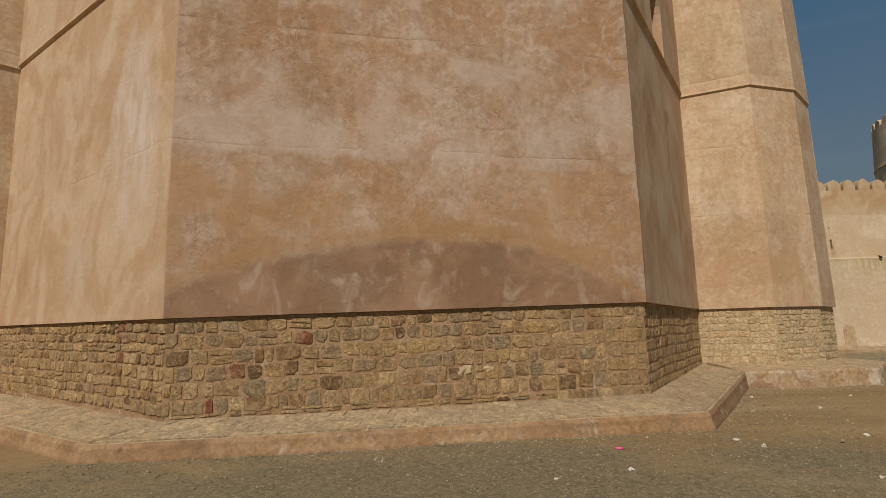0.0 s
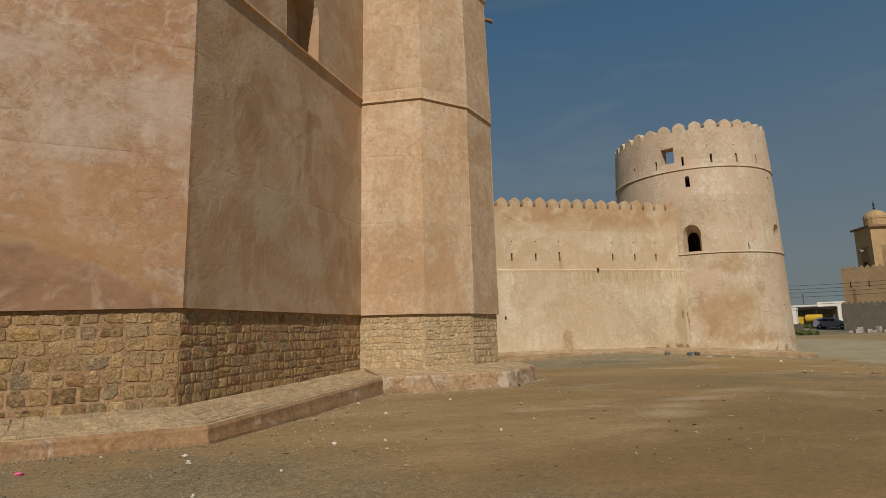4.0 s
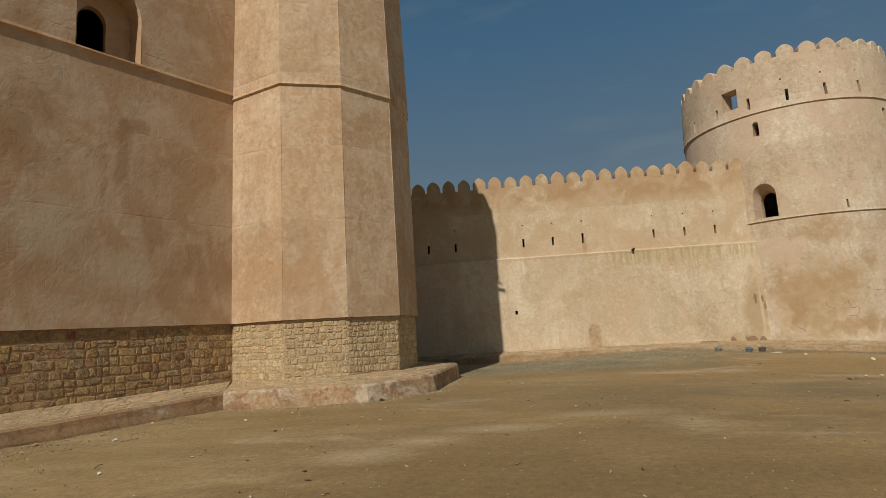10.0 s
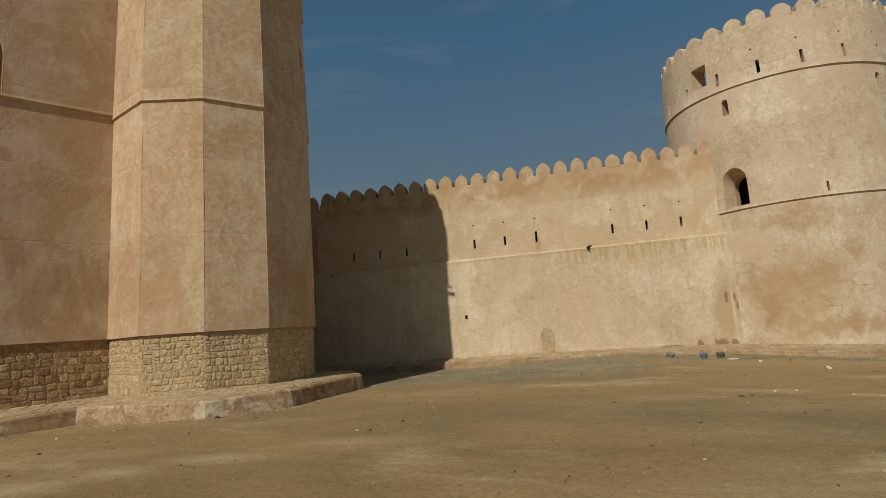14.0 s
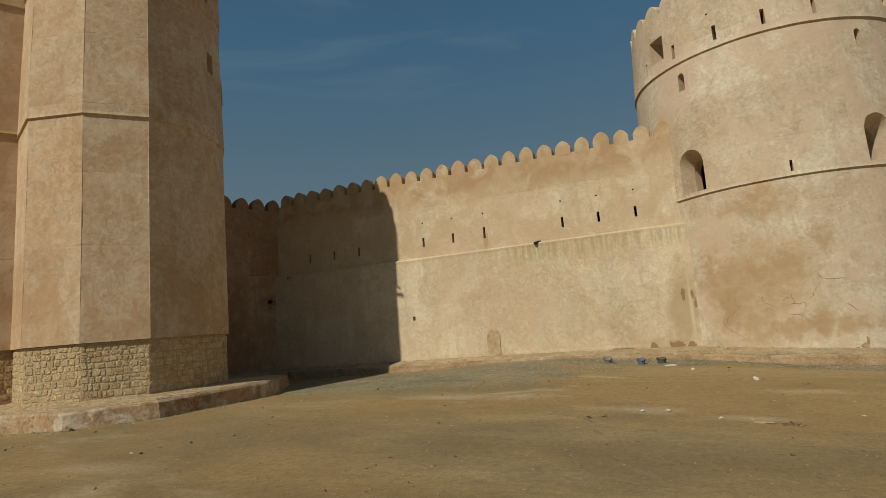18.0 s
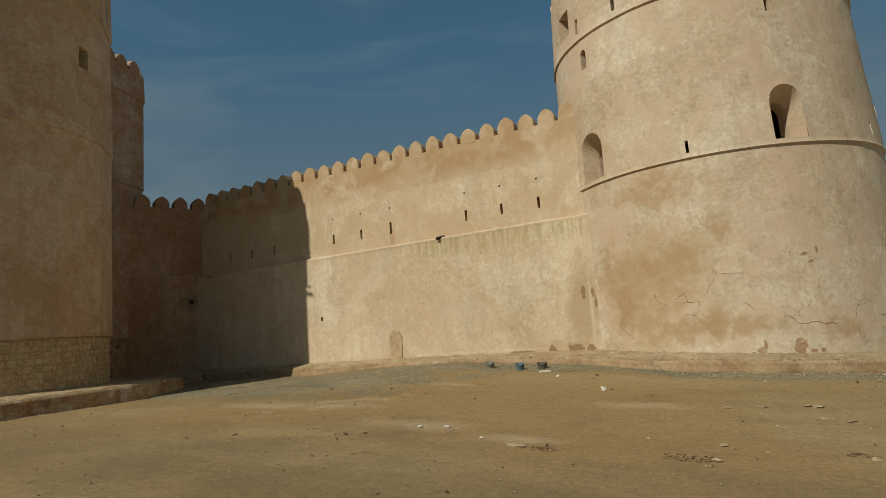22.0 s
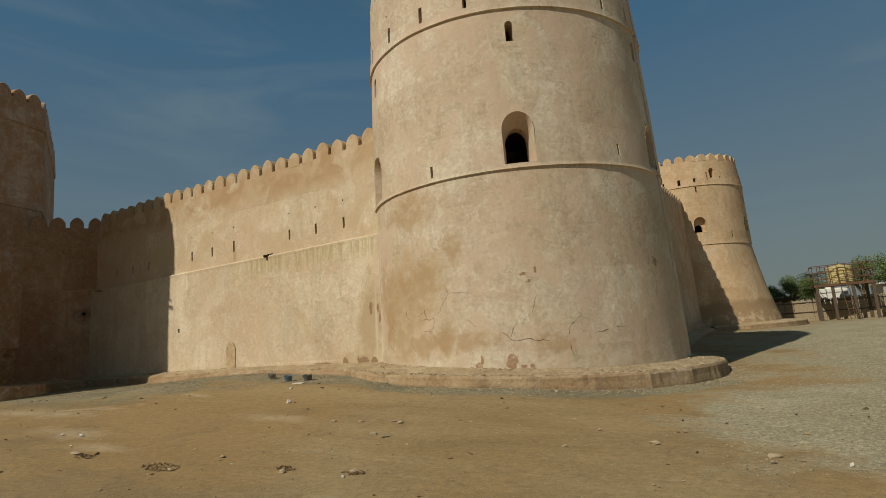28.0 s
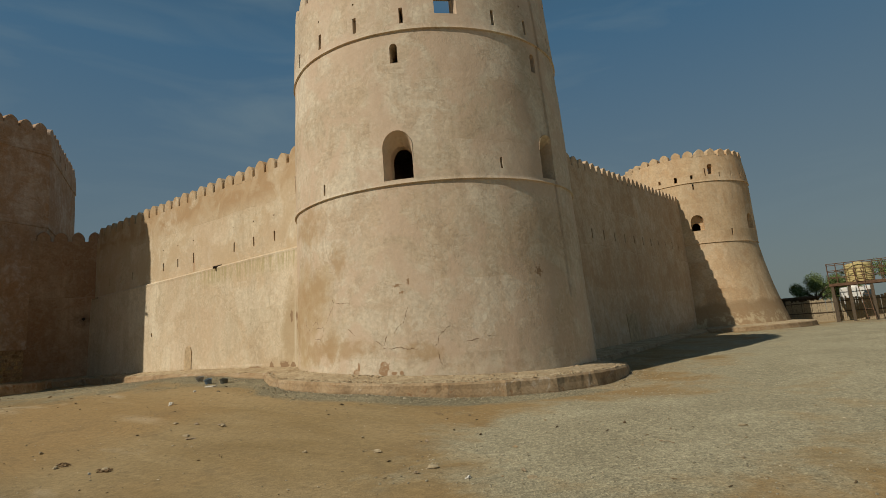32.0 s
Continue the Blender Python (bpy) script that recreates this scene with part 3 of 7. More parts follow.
    ring = n.math("ADD", n.math("SQRT", n.math("ADD", n.math("MULTIPLY", rx, rx), n.math("MULTIPLY", ry, ry))), n.math("MULTIPLY", n.math("SUBTRACT", wob, 0.5), 1.6))
    d = n.math("MULTIPLY", n.band(ring, 5.0, 6.35, 0.3), n.math("LESS_THAN", y, 25.0))
    for c, r in (((14.2, 19.7, 0), (7.2, 2.5, 9)), ((20, 21.8, 0), (5, 1.3, 9))):
        d = n.math("MAXIMUM", d, n.spot(c, r, wob, 0.3))
    sand = n.mix(d, sand, dull)
    spots = (((43, 36, 0), (12.5, 24, 9)), ((34.5, 20.5, 0), (3.2, 4.5, 9)))
    g = 0.0
    for c, r in spots:
        g = n.math("MAXIMUM", g, n.spot(c, r, wob, 0.3))
    col = n.mix(g, sand, grav)
    dark = n.spot((0.0, 4.5, 0), (7.5, 4.4, 9), wob, 0.5)
    col = n.mix(n.math("MULTIPLY", dark, 0.85), col, n.mix(0.5, (0.195, 0.163, 0.103), n.ramp(peb.outputs["Color"], (0.1, 0.35), (0.9, 1.6)), "MULTIPLY"))
    col = n.mix(0.5, col, n.ramp(f, (0.3, 0.55), (0.7, 1.3)), "MULTIPLY")
    col = n.mix(n.math("ADD", 0.36, n.math("MULTIPLY", n.math("MAXIMUM", n.math("MAXIMUM", g, d), dark), 0.4)), col, n.ramp(n.noise(48, 5, 0.8), (0.32, 0.25), (0.68, 1.75)), "MULTIPLY")
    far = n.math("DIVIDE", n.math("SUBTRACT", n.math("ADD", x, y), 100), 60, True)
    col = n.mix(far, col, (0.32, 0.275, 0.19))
    # worn tarmac where the car stands
    col = n.mix(n.math("MULTIPLY", n.spot((73.5, 61.5, 0), (15, 15, 9), wob, 0.4), 0.8), col, (0.155, 0.138, 0.102))
    h = n.math("ADD", n.math("MULTIPLY", mid, 0.8), n.math("ADD", n.math("MULTIPLY", f, 0.35), n.math("MULTIPLY", n.math("MULTIPLY", peb.outputs["Distance"], n.math("ADD", g, 0.15)), 0.3)))
    return n.color(col).bump(h, 0.6, 0.05).mat


def simple(name, c, rough=0.7, metal=0.0, vary=0.25, scale=8.0, bump=0.2):
    n = Nodes(name, rough)
    n.bsdf.inputs["Metallic"].default_value = metal
    f = n.noise(scale, 5, 0.65, 0.4)
    n.color(n.mix(1.0, c, n.ramp(f, (0.3, 1 - vary), (0.7, 1 + vary)), "MULTIPLY"))
    if bump:
        n.bump(f, bump, 0.01)
    return n.mat


def leaf_mat(name, a, b):
    n = Nodes(name, 0.6)
    return n.color(n.ramp(n.island, (0.0, a), (1.0, b))).mat


M_KEEP, M_TURRET, M_CURTAIN, M_TOWER, M_FAR = keep_plaster(), turret_plaster(), curtain_plaster(), tower_plaster(), far_tower_plaster()
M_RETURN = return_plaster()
M_MORTAR, M_KERB, M_KERB_TOP, M_GROUND = mortar_mat("earthen_mortar", (0.35, 0.21, 0.105), (0.45, 0.30, 0.165)), kerb_mat("kerb_render", (0.355, 0.24, 0.13), (0.425, 0.312, 0.187)), kerb_top_mat(), ground_mat()
M_MORTAR_PALE = mortar_mat("pale_lime_mortar", (0.43, 0.305, 0.165), (0.58, 0.44, 0.26))
M_KERB_KEEP = kerb_mat("orange_kerb_render", (0.345, 0.205, 0.102), (0.42, 0.275, 0.152))
M_KERB_TUR = kerb_mat("salt_stained_kerb_render", (0.40, 0.265, 0.145), (0.47, 0.335, 0.20), 0.75)
M_STONE, M_STONE_J = stone_mat("fieldstone", STONES, False), stone_mat("fieldstone_joined", STONES, True)
M_PALE, M_PALE_J = stone_mat("pale_fieldstone", PALE_STONES, False, 0.68), stone_mat("pale_fieldstone_joined", PALE_STONES, True, 0.68)
FLAGS = ((0.0, (0.50, 0.36, 0.205)), (0.4, (0.60, 0.45, 0.265)), (0.7, (0.45, 0.345, 0.21)), (1.0, (0.64, 0.47, 0.275)))
M_FLAG, M_FLAG_J = stone_mat("flagstone", FLAGS, False), stone_mat("flagstone_joined", FLAGS, True)
M_LIME = simple("cream_lime_mortar", (0.52, 0.405, 0.245), 0.95, 0, 0.25, 25, 0.5)
M_DARK = simple("unlit_timber", (0.03, 0.022, 0.016), 0.8)
M_WOOD = simple("weathered_timber", (0.22, 0.14, 0.08), 0.8, 0, 0.35, 14)
M_RUST = simple("rusty_steel", (0.14, 0.08, 0.048), 0.85, 0.1, 0.4, 10)
M_ROOF = simple("earth_roof", (0.45, 0.35, 0.24), 0.95)


# ---- mesh helpers ----
def link_mesh(name, bm, mat, smooth=False):
    me = bpy.data.meshes.new(name)
    bm.to_mesh(me)
    bm.free()
    me.materials.append(mat)
    if smooth:
        for p in me.polygons:
            p.use_smooth = True
        me.set_sharp_from_angle(angle=radians(24))
    return new(name, me)


def thing(name, place, label, category, group="", kind=""):
    ob = new(name)
    ob.location = place
    ob.empty_display_size = 0.3
    return tagged(ob, label, category, group, kind)


def under(ob, parent):
    """Parent ob, whose mesh is laid out in world metres, to a thing or part."""
    ob.parent = parent
    top = parent
    place = Vector(parent.location)
    if parent.parent:
        place = Vector((0, 0, 0))
        top = parent.parent
        ob.matrix_parent_inverse = Matrix()
        return ob
    ob.matrix_parent_inverse = Matrix.Translation(place).inverted()
    return ob


def part(name, bm, mat, parent, label="", smooth=False):
    ob = under(link_mesh(name, bm, mat, smooth), parent)
    if label:
        tagged(ob, label)
    return ob


def shared(name, me, m, parent, label=""):
    """A piece on shared mesh data, at the world pose m."""
    ob = new(name, me)
    ob.parent = parent
    ob.matrix_basis = Matrix.Translation(-Vector(parent.location)) @ m
    return tagged(ob, label) if label else ob


def mesh_of(name, bm, mat, smooth=False):
    me = bpy.data.meshes.new(name)
    bm.to_mesh(me)
    bm.free()
    me.materials.append(mat)
    if smooth:
        for p in me.polygons:
            p.use_smooth = True
        me.set_sharp_from_angle(angle=radians(24))
    return me


def add_box(bm, x0, y0, z0, x1, y1, z1, m=None, bevel=0.0):
    ret = bmesh.ops.create_cube(bm, size=1.0)
    vs = ret["verts"]
    t = Matrix.Translation(((x0 + x1) / 2, (y0 + y1) / 2, (z0 + z1) / 2)) @ Matrix.Diagonal((x1 - x0, y1 - y0, z1 - z0, 1))
    bmesh.ops.transform(bm, matrix=t, verts=vs)
    if bevel:
        es = list({e for v in vs for e in v.link_edges})
        r = bmesh.ops.bevel(bm, geom=es, offset=bevel, segments=2, affect="EDGES", profile=0.6)
        vs = list({v for f in r["faces"] for v in f.verts} | {v for v in vs if v.is_valid})
    if m is not None:
        bmesh.ops.transform(bm, matrix=m, verts=vs)
    return vs


def add_tube(bm, a, b, r0, r1=None, n=8):
    """A capped, tapered rod from a to b."""
    a, b = Vector(a), Vector(b)
    r1 = r0 if r1 is None else r1
    d = b - a
    q = d.to_track_quat("Z", "Y").to_matrix()
    rings = []
    for p, r in ((a, r0), (b, r1)):
        rings.append([bm.verts.new(p + q @ Vector((r * math.cos(2 * math.pi * i / n), r * math.sin(2 * math.pi * i / n), 0))) for i in range(n)])
    for i in range(n):
        bm.faces.new((rings[0][i], rings[0][(i + 1) % n], rings[1][(i + 1) % n], rings[1][i]))
    bm.faces.new(rings[0][::-1])
    bm.faces.new(rings[1])


def smoothstep(t):
    t = min(1.0, max(0.0, t))
    return t * t * (3 - 2 * t)


def ground_z(x, y):
    """The lie of the land: level round the keep, falling eastwards, rising again far off."""
    z = 0.1 - 0.62 * smoothstep((x - 15) / 17)
    z += 0.05 * smoothstep((y - 10) / 4) * (1 - smoothstep((x - 12) / 6))
    z += 0.36 * smoothstep((y - 15) / 7) * smoothstep((x - 12) / 8) * (1 - smoothstep((x - 27) / 6))
    z += 0.35 * smoothstep((y - 28) / 18) * smoothstep((x - 20) / 10)
    z += 0.14 * smoothstep((y - 25) / 7) * smoothstep((x - 29.5) / 3) * (1 - smoothstep((y - 42) / 10))
    z += 0.7 * smoothstep((x - 45) / 55)
    return z


# ---- walls: a path seen from above, swept up through rows of height and offset ----
class Shell:
    def __init__(self, path, closed):
        self.p = [Vector(q) for q in path]
        self.closed = closed
        n = len(self.p)
        self.count = n if closed else n - 1
        self.s = [0.0]
        for i in range(self.count):
            self.s.append(self.s[-1] + (self.p[(i + 1) % n] - self.p[i]).length)
        nor = []
        for i in range(self.count):
            d = (self.p[(i + 1) % n] - self.p[i]).normalized()
            nor.append(Vector((d.y, -d.x)))
        self.m = []
        for i in range(n):
            if closed:
                a, b = nor[i - 1], nor[i]
            else:
                a, b = nor[max(0, i - 1)], nor[min(self.count - 1, i)]
            self.m.append((a + b) / (1 + a.dot(b)))

    def at(self, u, off, z, rough=0.012):
        u = min(max(u, 0.0), self.s[-1])
        i = 0
        while i < self.count - 1 and u > self.s[i + 1]:
            i += 1
        k = (u - self.s[i]) / (self.s[i + 1] - self.s[i])
        j = (i + 1) % len(self.p)
        v = (self.p[i] + self.m[i] * off).lerp(self.p[j] + self.m[j] * off, k)
        if rough:
            w = self.m[i].lerp(self.m[j], k)
            v = v + w * rough * (noise.noise(Vector((v.x * 0.7, v.y * 0.7, z * 0.6))) + 0.4 * noise.noise(Vector((v.x * 2.3, v.y * 2.3, z * 2.0))))
        return Vector((v.x, v.y, z))

    def dir_at(self, u):
        i = 0
        while i < self.count - 1 and u > self.s[i + 1]:
            i += 1
        return (self.p[(i + 1) % len(self.p)] - self.p[i]).normalized()

    def build(self, rows, thick, holes=(), du=0.4, dz=0.4, lift=None, rough=0.012, capped=True, blind=(), bare=()):
        """rows: (z, offset) upwards, two rows of one z for a ledge. holes: (u0, u1, z0, z1, arched). lift: the true height of a nominal one along the path."""
        lift = lift or (lambda u, z: z)
        through_holes, holes = list(holes), list(holes) + list(blind)
        us = set()
        for a, b in zip(self.s[:-1], self.s[1:]):
            k = max(1, round((b - a) / du))
            us.update(round(a + (b - a) * i / k, 4) for i in range(k + 1))
        hu = {round(h[0], 4) for h in holes} | {round(h[1], 4) for h in holes}
        us = sorted([u for u in us if u in {round(v, 4) for v in self.s} or all(abs(u - v) > 0.06 for v in hu)] + [v for v in hu])
        hz = sorted({h[2] for h in holes} | {h[3] for h in holes})
        lv = []
        for (za, oa), (zb, ob) in zip(rows[:-1], rows[1:]):
            lv.append((za, oa))
            if zb - za > 1e-6:
                k = max(1, round((zb - za) / dz))
                cuts = {za + (zb - za) * i / k for i in range(1, k)}
                inner = [v for v in hz if za + 1e-4 < v < zb - 1e-4]
                cuts = {c for c in cuts if all(abs(c - v) > 0.06 for v in inner)} | set(inner)
                lv += [(c, oa + (ob - oa) * (c - za) / (zb - za)) for c in sorted(cuts)]
        lv.append(rows[-1])

        def off_at(z):
            for (za, oa), (zb, ob) in zip(rows[:-1], rows[1:]):
                if za <= z <= zb and zb > za:
                    return oa + (ob - oa) * (z - za) / (zb - za)
            return rows[-1][1]

        bm = bmesh.new()
        for side, depth in ((0, 0.0), (1, thick)):
            base = min(o for _, o in rows)
            grid = []
            for z, o in lv:
                oo = o if side == 0 else base - depth
                grid.append([bm.verts.new(self.at(u, oo, lift(u, z), rough)) for u in us])
            for r in range(len(lv) - 1):
                z0, z1 = lv[r][0], lv[r + 1][0]
                if side == 1 and z1 - z0 < 1e-6:
                    continue
                zc = (z0 + z1) / 2
                for c in range(len(us) - 1):
                    uc = (us[c] + us[c + 1]) / 2
                    if any(h[0] < uc < h[1] and h[2] < zc < h[3] for h in (holes if side == 0 else through_holes)):
                        continue
                    q = (grid[r][c], grid[r][c + 1], grid[r + 1][c + 1], grid[r + 1][c])
                    bm.faces.new(q if side == 0 else q[::-1])
            if side == 0:
                outer_top = grid[-1]
            else:
                if capped:
                    for c in range(len(us) - 1):
                        bm.faces.new((outer_top[c], outer_top[c + 1], grid[-1][c + 1], grid[-1][c]))
            for u0, u1, z0, z1, arched in through_holes:
                contour = self.contour(u0, u1, z0, z1, arched)
                if arched:
                    pts = contour[1:-1]
                    cur = [bm.verts.new(self.at(u, (off_at(z) if side == 0 else base - depth), lift(u, z), rough)) for u, z in pts]
                    up = [bm.verts.new(self.at(u, (off_at(z1) if side == 0 else base - depth), lift(u, z1), rough)) for u, z in pts]
                    for i in range(len(pts) - 1):
                        q = (cur[i], cur[i + 1], up[i + 1], up[i])
                        try:
                            bm.faces.new(q[::-1] if side == 0 else q)
                        except ValueError:
                            pass
        base = min(o for _, o in rows)
        for u0, u1, z0, z1, arched in holes:
            if (u0, u1, z0, z1, arched) in bare:
                continue
            contour = self.contour(u0, u1, z0, z1, arched)
            a = [bm.verts.new(self.at(u, off_at(z), lift(u, z), rough)) for u, z in contour]
            b = [bm.verts.new(self.at(u, base - thick, lift(u, z), rough)) for u, z in contour]
            for i in range(len(contour)):
                j = (i + 1) % len(contour)
                bm.faces.new((a[i], a[j], b[j], b[i]))
        if not self.closed and capped:
            for k, (u, flip) in enumerate(((us[0], False), (us[-1], True))):
                col_a = [bm.verts.new(self.at(u, o, lift(u, z), rough)) for z, o in lv]
                col_b = [bm.verts.new(self.at(u, base - thick, lift(u, z), rough)) for z, o in lv]
                for i in range(len(lv) - 1):
                    q = (col_a[i], col_a[i + 1], col_b[i + 1], col_b[i])
                    bm.faces.new(q[::-1] if flip else q)
        bmesh.ops.remove_doubles(bm, verts=bm.verts, dist=0.0008)
        return bm

    def contour(self, u0, u1, z0, z1, arched, n=14):
        """Counter-clockwise from outside, beginning at the sill's right corner."""
        if not arched:
            return [(u1, z0), (u1, z1), (u0, z1), (u0, z0)]
        h = (u1 - u0) / 2
        rise = min(h * 1.15, (z1 - z0) * 0.8)
        zs = z1 - rise
        arc = [(u0 + h + h * math.cos(math.pi * i / n), zs + rise * math.sin(math.pi * i / n)) for i in range(n + 1)]
        return [(u1, z0)] + arc + [(u0, z0)]


def circle_path(cx, cy, r, n, turn=0.0):
    return [(cx + r * math.cos(turn + 2 * math.pi * i / n), cy + r * math.sin(turn + 2 * math.pi * i / n)) for i in range(n)]


def merlon_mesh(name, w, h, d, mat, sharp=False):
    """A round-headed merlon, a little pointed, with a softened edge."""
    bm = bmesh.new()
    n = 10
    prof = [(-w / 2, -0.06), (-w / 2, h * 0.38)]
    for i in range(1, n):
        a = math.pi * (1 - i / n)
        x = math.cos(a) * w / 2
        z = h * 0.38 + (h * 0.62) * (0.6 * math.sin(a) + 0.4 * (1 - abs(math.cos(a)) ** 1.5))
        prof.append((x, z))
    prof += [(w / 2, h * 0.38), (w / 2, -0.06)]
    if sharp:
        prof = [(-w * 0.5, -0.06), (-w * 0.48, h * 0.12), (-w * 0.34, h * 0.42), (-w * 0.15, h * 0.72), (0, h), (w * 0.15, h * 0.72), (w * 0.34, h * 0.42), (w * 0.48, h * 0.12), (w * 0.5, -0.06)]
    rings = []
    for y, k in ((-d / 2, 0.93), (-d / 2 + 0.035, 1.0), (d / 2 - 0.035, 1.0), (d / 2, 0.93)):
        rings.append([bm.verts.new((x * k, y, -0.06 if z < 0 else z * (k if k == 1 else 0.965))) for x, z in prof])
    for a, b in zip(rings[:-1], rings[1:]):
        for i in range(len(prof) - 1):
            bm.faces.new((a[i], a[i + 1], b[i + 1], b[i]))
    bm.faces.new(rings[0][::-1])
    bm.faces.new(rings[-1])
    bmesh.ops.recalc_face_normals(bm, faces=bm.faces)
    return mesh_of(name, bm, mat)


def battlement(shell, parent, me, pitch, off, z_at, u0, u1, seed, label=""):
    rnd = random.Random(seed)
    n = max(1, round((u1 - u0) / pitch))
    for i in range(n):
        u = u0 + (u1 - u0) * (i + 0.5) / n
        p = shell.at(u, off, 0, 0)
        d = shell.dir_at(u)
        m = Matrix.Translation((p.x, p.y, z_at(u))) @ Matrix.Rotation(math.atan2(d.y, d.x) + rnd.uniform(-0.03, 0.03), 4, "Z") @ Matrix.Diagonal((rnd.uniform(0.95, 1.05), rnd.uniform(0.95, 1.05), rnd.uniform(0.93, 1.06), 1))
        shared("merlon", me, m, parent, label)


def niche_panel(shell, parent, mat, hole, depth, inner, name="window_recess", label="plaster recess with a dark arched opening"):
    """The back of a window recess, with a smaller arched opening through it."""
    u0, u1, z0, z1, arched = hole
    big = shell.contour(u0 - 0.02, u1 + 0.02, z0 - 0.02, z1 + 0.02, True)
    small = shell.contour(*inner, True)
    bm = bmesh.new()
    for off, flip in ((-depth, False), (-depth - 0.18, True)):
        a = [bm.verts.new(shell.at(u, off, z, 0)) for u, z in big]
        b = [bm.verts.new(shell.at(u, off, z, 0)) for u, z in small]
        for i in range(len(a)):
            j = (i + 1) % len(a)
            q = (a[i], a[j], b[j], b[i])
            bm.faces.new(q if not flip else q[::-1])
        if not flip:
            front = b
        else:
            for i in range(len(b)):
                j = (i + 1) % len(b)
                bm.faces.new((front[i], front[j], b[j], b[i]))
    bmesh.ops.recalc_face_normals(bm, faces=bm.faces)
    return part(name, bm, mat, parent, label)


def splay(shell, parent, mat, hole, off, depth, inner, lift, name="window_recess", label="splayed plaster recess with a dark arched opening"):
    """A window recess whose jambs, head and sill narrow to a smaller arched opening."""
    big = shell.contour(*hole)
    small = shell.contour(*inner, True)
    bm = bmesh.new()
    rings = [[bm.verts.new(shell.at(u, o, lift(u, z), 0)) for u, z in c] for c, o in ((big, off), (small, -depth), (small, -depth - 0.3))]
    for a, b in zip(rings[:-1], rings[1:]):
        for i in range(len(a)):
            j = (i + 1) % len(a)
            bm.faces.new((a[i], a[j], b[j], b[i]))
    return part(name, bm, mat, parent, label)


def roof_disc(shell, off, z, parent, mat, name="roof_deck"):
    # an unseen deck, added to keep the hollow behind the openings dark
    bm = bmesh.new()
    top = [bm.verts.new((*(p + m * off), z)) for p, m in zip(shell.p, shell.m)]
    low = [bm.verts.new((*(p + m * off), z - 0.25)) for p, m in zip(shell.p, shell.m)]
    bm.faces.new(top)
    bm.faces.new(low[::-1])
    for i in range(len(top)):
        j = (i + 1) % len(top)
        bm.faces.new((low[i], low[j], top[j], top[i]))
    return part(name, bm, mat, parent)


# ---- ground ----
def build_ground():
    bm = bmesh.new()
    def axis(lo, hi, core0, core1, step, grow):
        v = [core0 + step * i for i in range(int((core1 - core0) / step) + 1)]
        s, a = step, v[-1]
        while a < hi:
            s *= grow
            a += s
            v.append(min(a, hi))
        s, a = step, v[0]
        while a > lo:
            s *= grow
            a -= s
            v.insert(0, max(a, lo))
        return v
    xs = axis(-2500, 2500, -8, 42, 0.4, 1.25)
    ys = axis(-2500, 2500, -4, 34, 0.4, 1.25)
    grid = []
    for y in ys:
        row = []
        for x in xs:
            near = max(0.0, 1 - max(0, abs(x - 17) - 30) / 30)
            h = 0.035 * noise.noise(Vector((x * 0.35, y * 0.35, 0))) + 0.02 * noise.noise(Vector((x * 1.4, y * 1.4, 3)))
            row.append(bm.verts.new((x, y, ground_z(x, y) + h * near)))
        grid.append(row)
    for a, b in zip(grid[:-1], grid[1:]):
        for i in range(len(xs) - 1):
            bm.faces.new((a[i], a[i + 1], b[i + 1], b[i]))
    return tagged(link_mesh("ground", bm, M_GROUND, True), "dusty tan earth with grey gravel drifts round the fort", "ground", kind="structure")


build_ground()

# ---- the keep: an eight-sided block with a twelve-sided turret on two of its corners ----
V = [(-3.77, 7.34), (3.3, 8.954), (8.0, 16.43), (6.45, 21.9), (-0.2, 25.5), (-7.5, 24.6), (-12.8, 18.6), (-11.7, 13.3)]
keep = thing("keep", (0, 15, 0.1), "eight-sided fort keep of rosy plaster above a rubble stone base", "fort building")
keep_path = Shell(V, True)
LIP = (-0.11, 0.02, 0.035, 0.0, 0.0, 0.0, 0.0, 0.0, -0.11)
LEDGE = (-0.3, -0.15, 0.02, 0.0, 0.0, 0.0, 0.0, 0.0, -0.3)


def keep_lift(u, z):
    """The keep's lip and first ledge were not built level."""
    k = 0
    while k < 7 and u > keep_path.s[k + 1]:
        k += 1
    t = (u - keep_path.s[k]) / (keep_path.s[k + 1] - keep_path.s[k])
    low, high = LIP[k] + (LIP[k + 1] - LIP[k]) * t, LEDGE[k] + (LEDGE[k + 1] - LEDGE[k]) * t
    w = min(1.0, max(0.0, (z - 2.0) / 5.8))
    fade = 1.0 - min(1.0, max(0.0, (z - 8.0) / 3.0))
    return z + (low + (high - low) * w) * fade


k2 = keep_path.s[1]
keep_win = (k2 + 2.47, k2 + 3.76, 7.9, 9.62, True)
keep_slits = [(keep_path.s[3] + 0.9 + 1.5 * i, keep_path.s[3] + 1.02 + 1.5 * i, 12.0, 12.45, False) for i in range(3)]
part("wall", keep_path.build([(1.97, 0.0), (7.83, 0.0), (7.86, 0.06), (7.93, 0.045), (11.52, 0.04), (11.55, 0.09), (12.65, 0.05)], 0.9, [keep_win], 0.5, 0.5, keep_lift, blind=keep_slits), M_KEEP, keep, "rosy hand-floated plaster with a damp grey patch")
part("stone_base", keep_path.build([(-0.5, -0.062), (1.965, -0.066)], 0.8, (), 0.5, 0.5, keep_lift), M_MORTAR, keep, "earthen mortar bed of the rubble base")
bm = bmesh.new()
a = [bm.verts.new((*p, 1.968 + d)) for p, d in zip(keep_path.p, LIP)]
b = [bm.verts.new((*(p - m * 0.3), 1.968 + d)) for p, m, d in zip(keep_path.p, keep_path.m, LIP)]
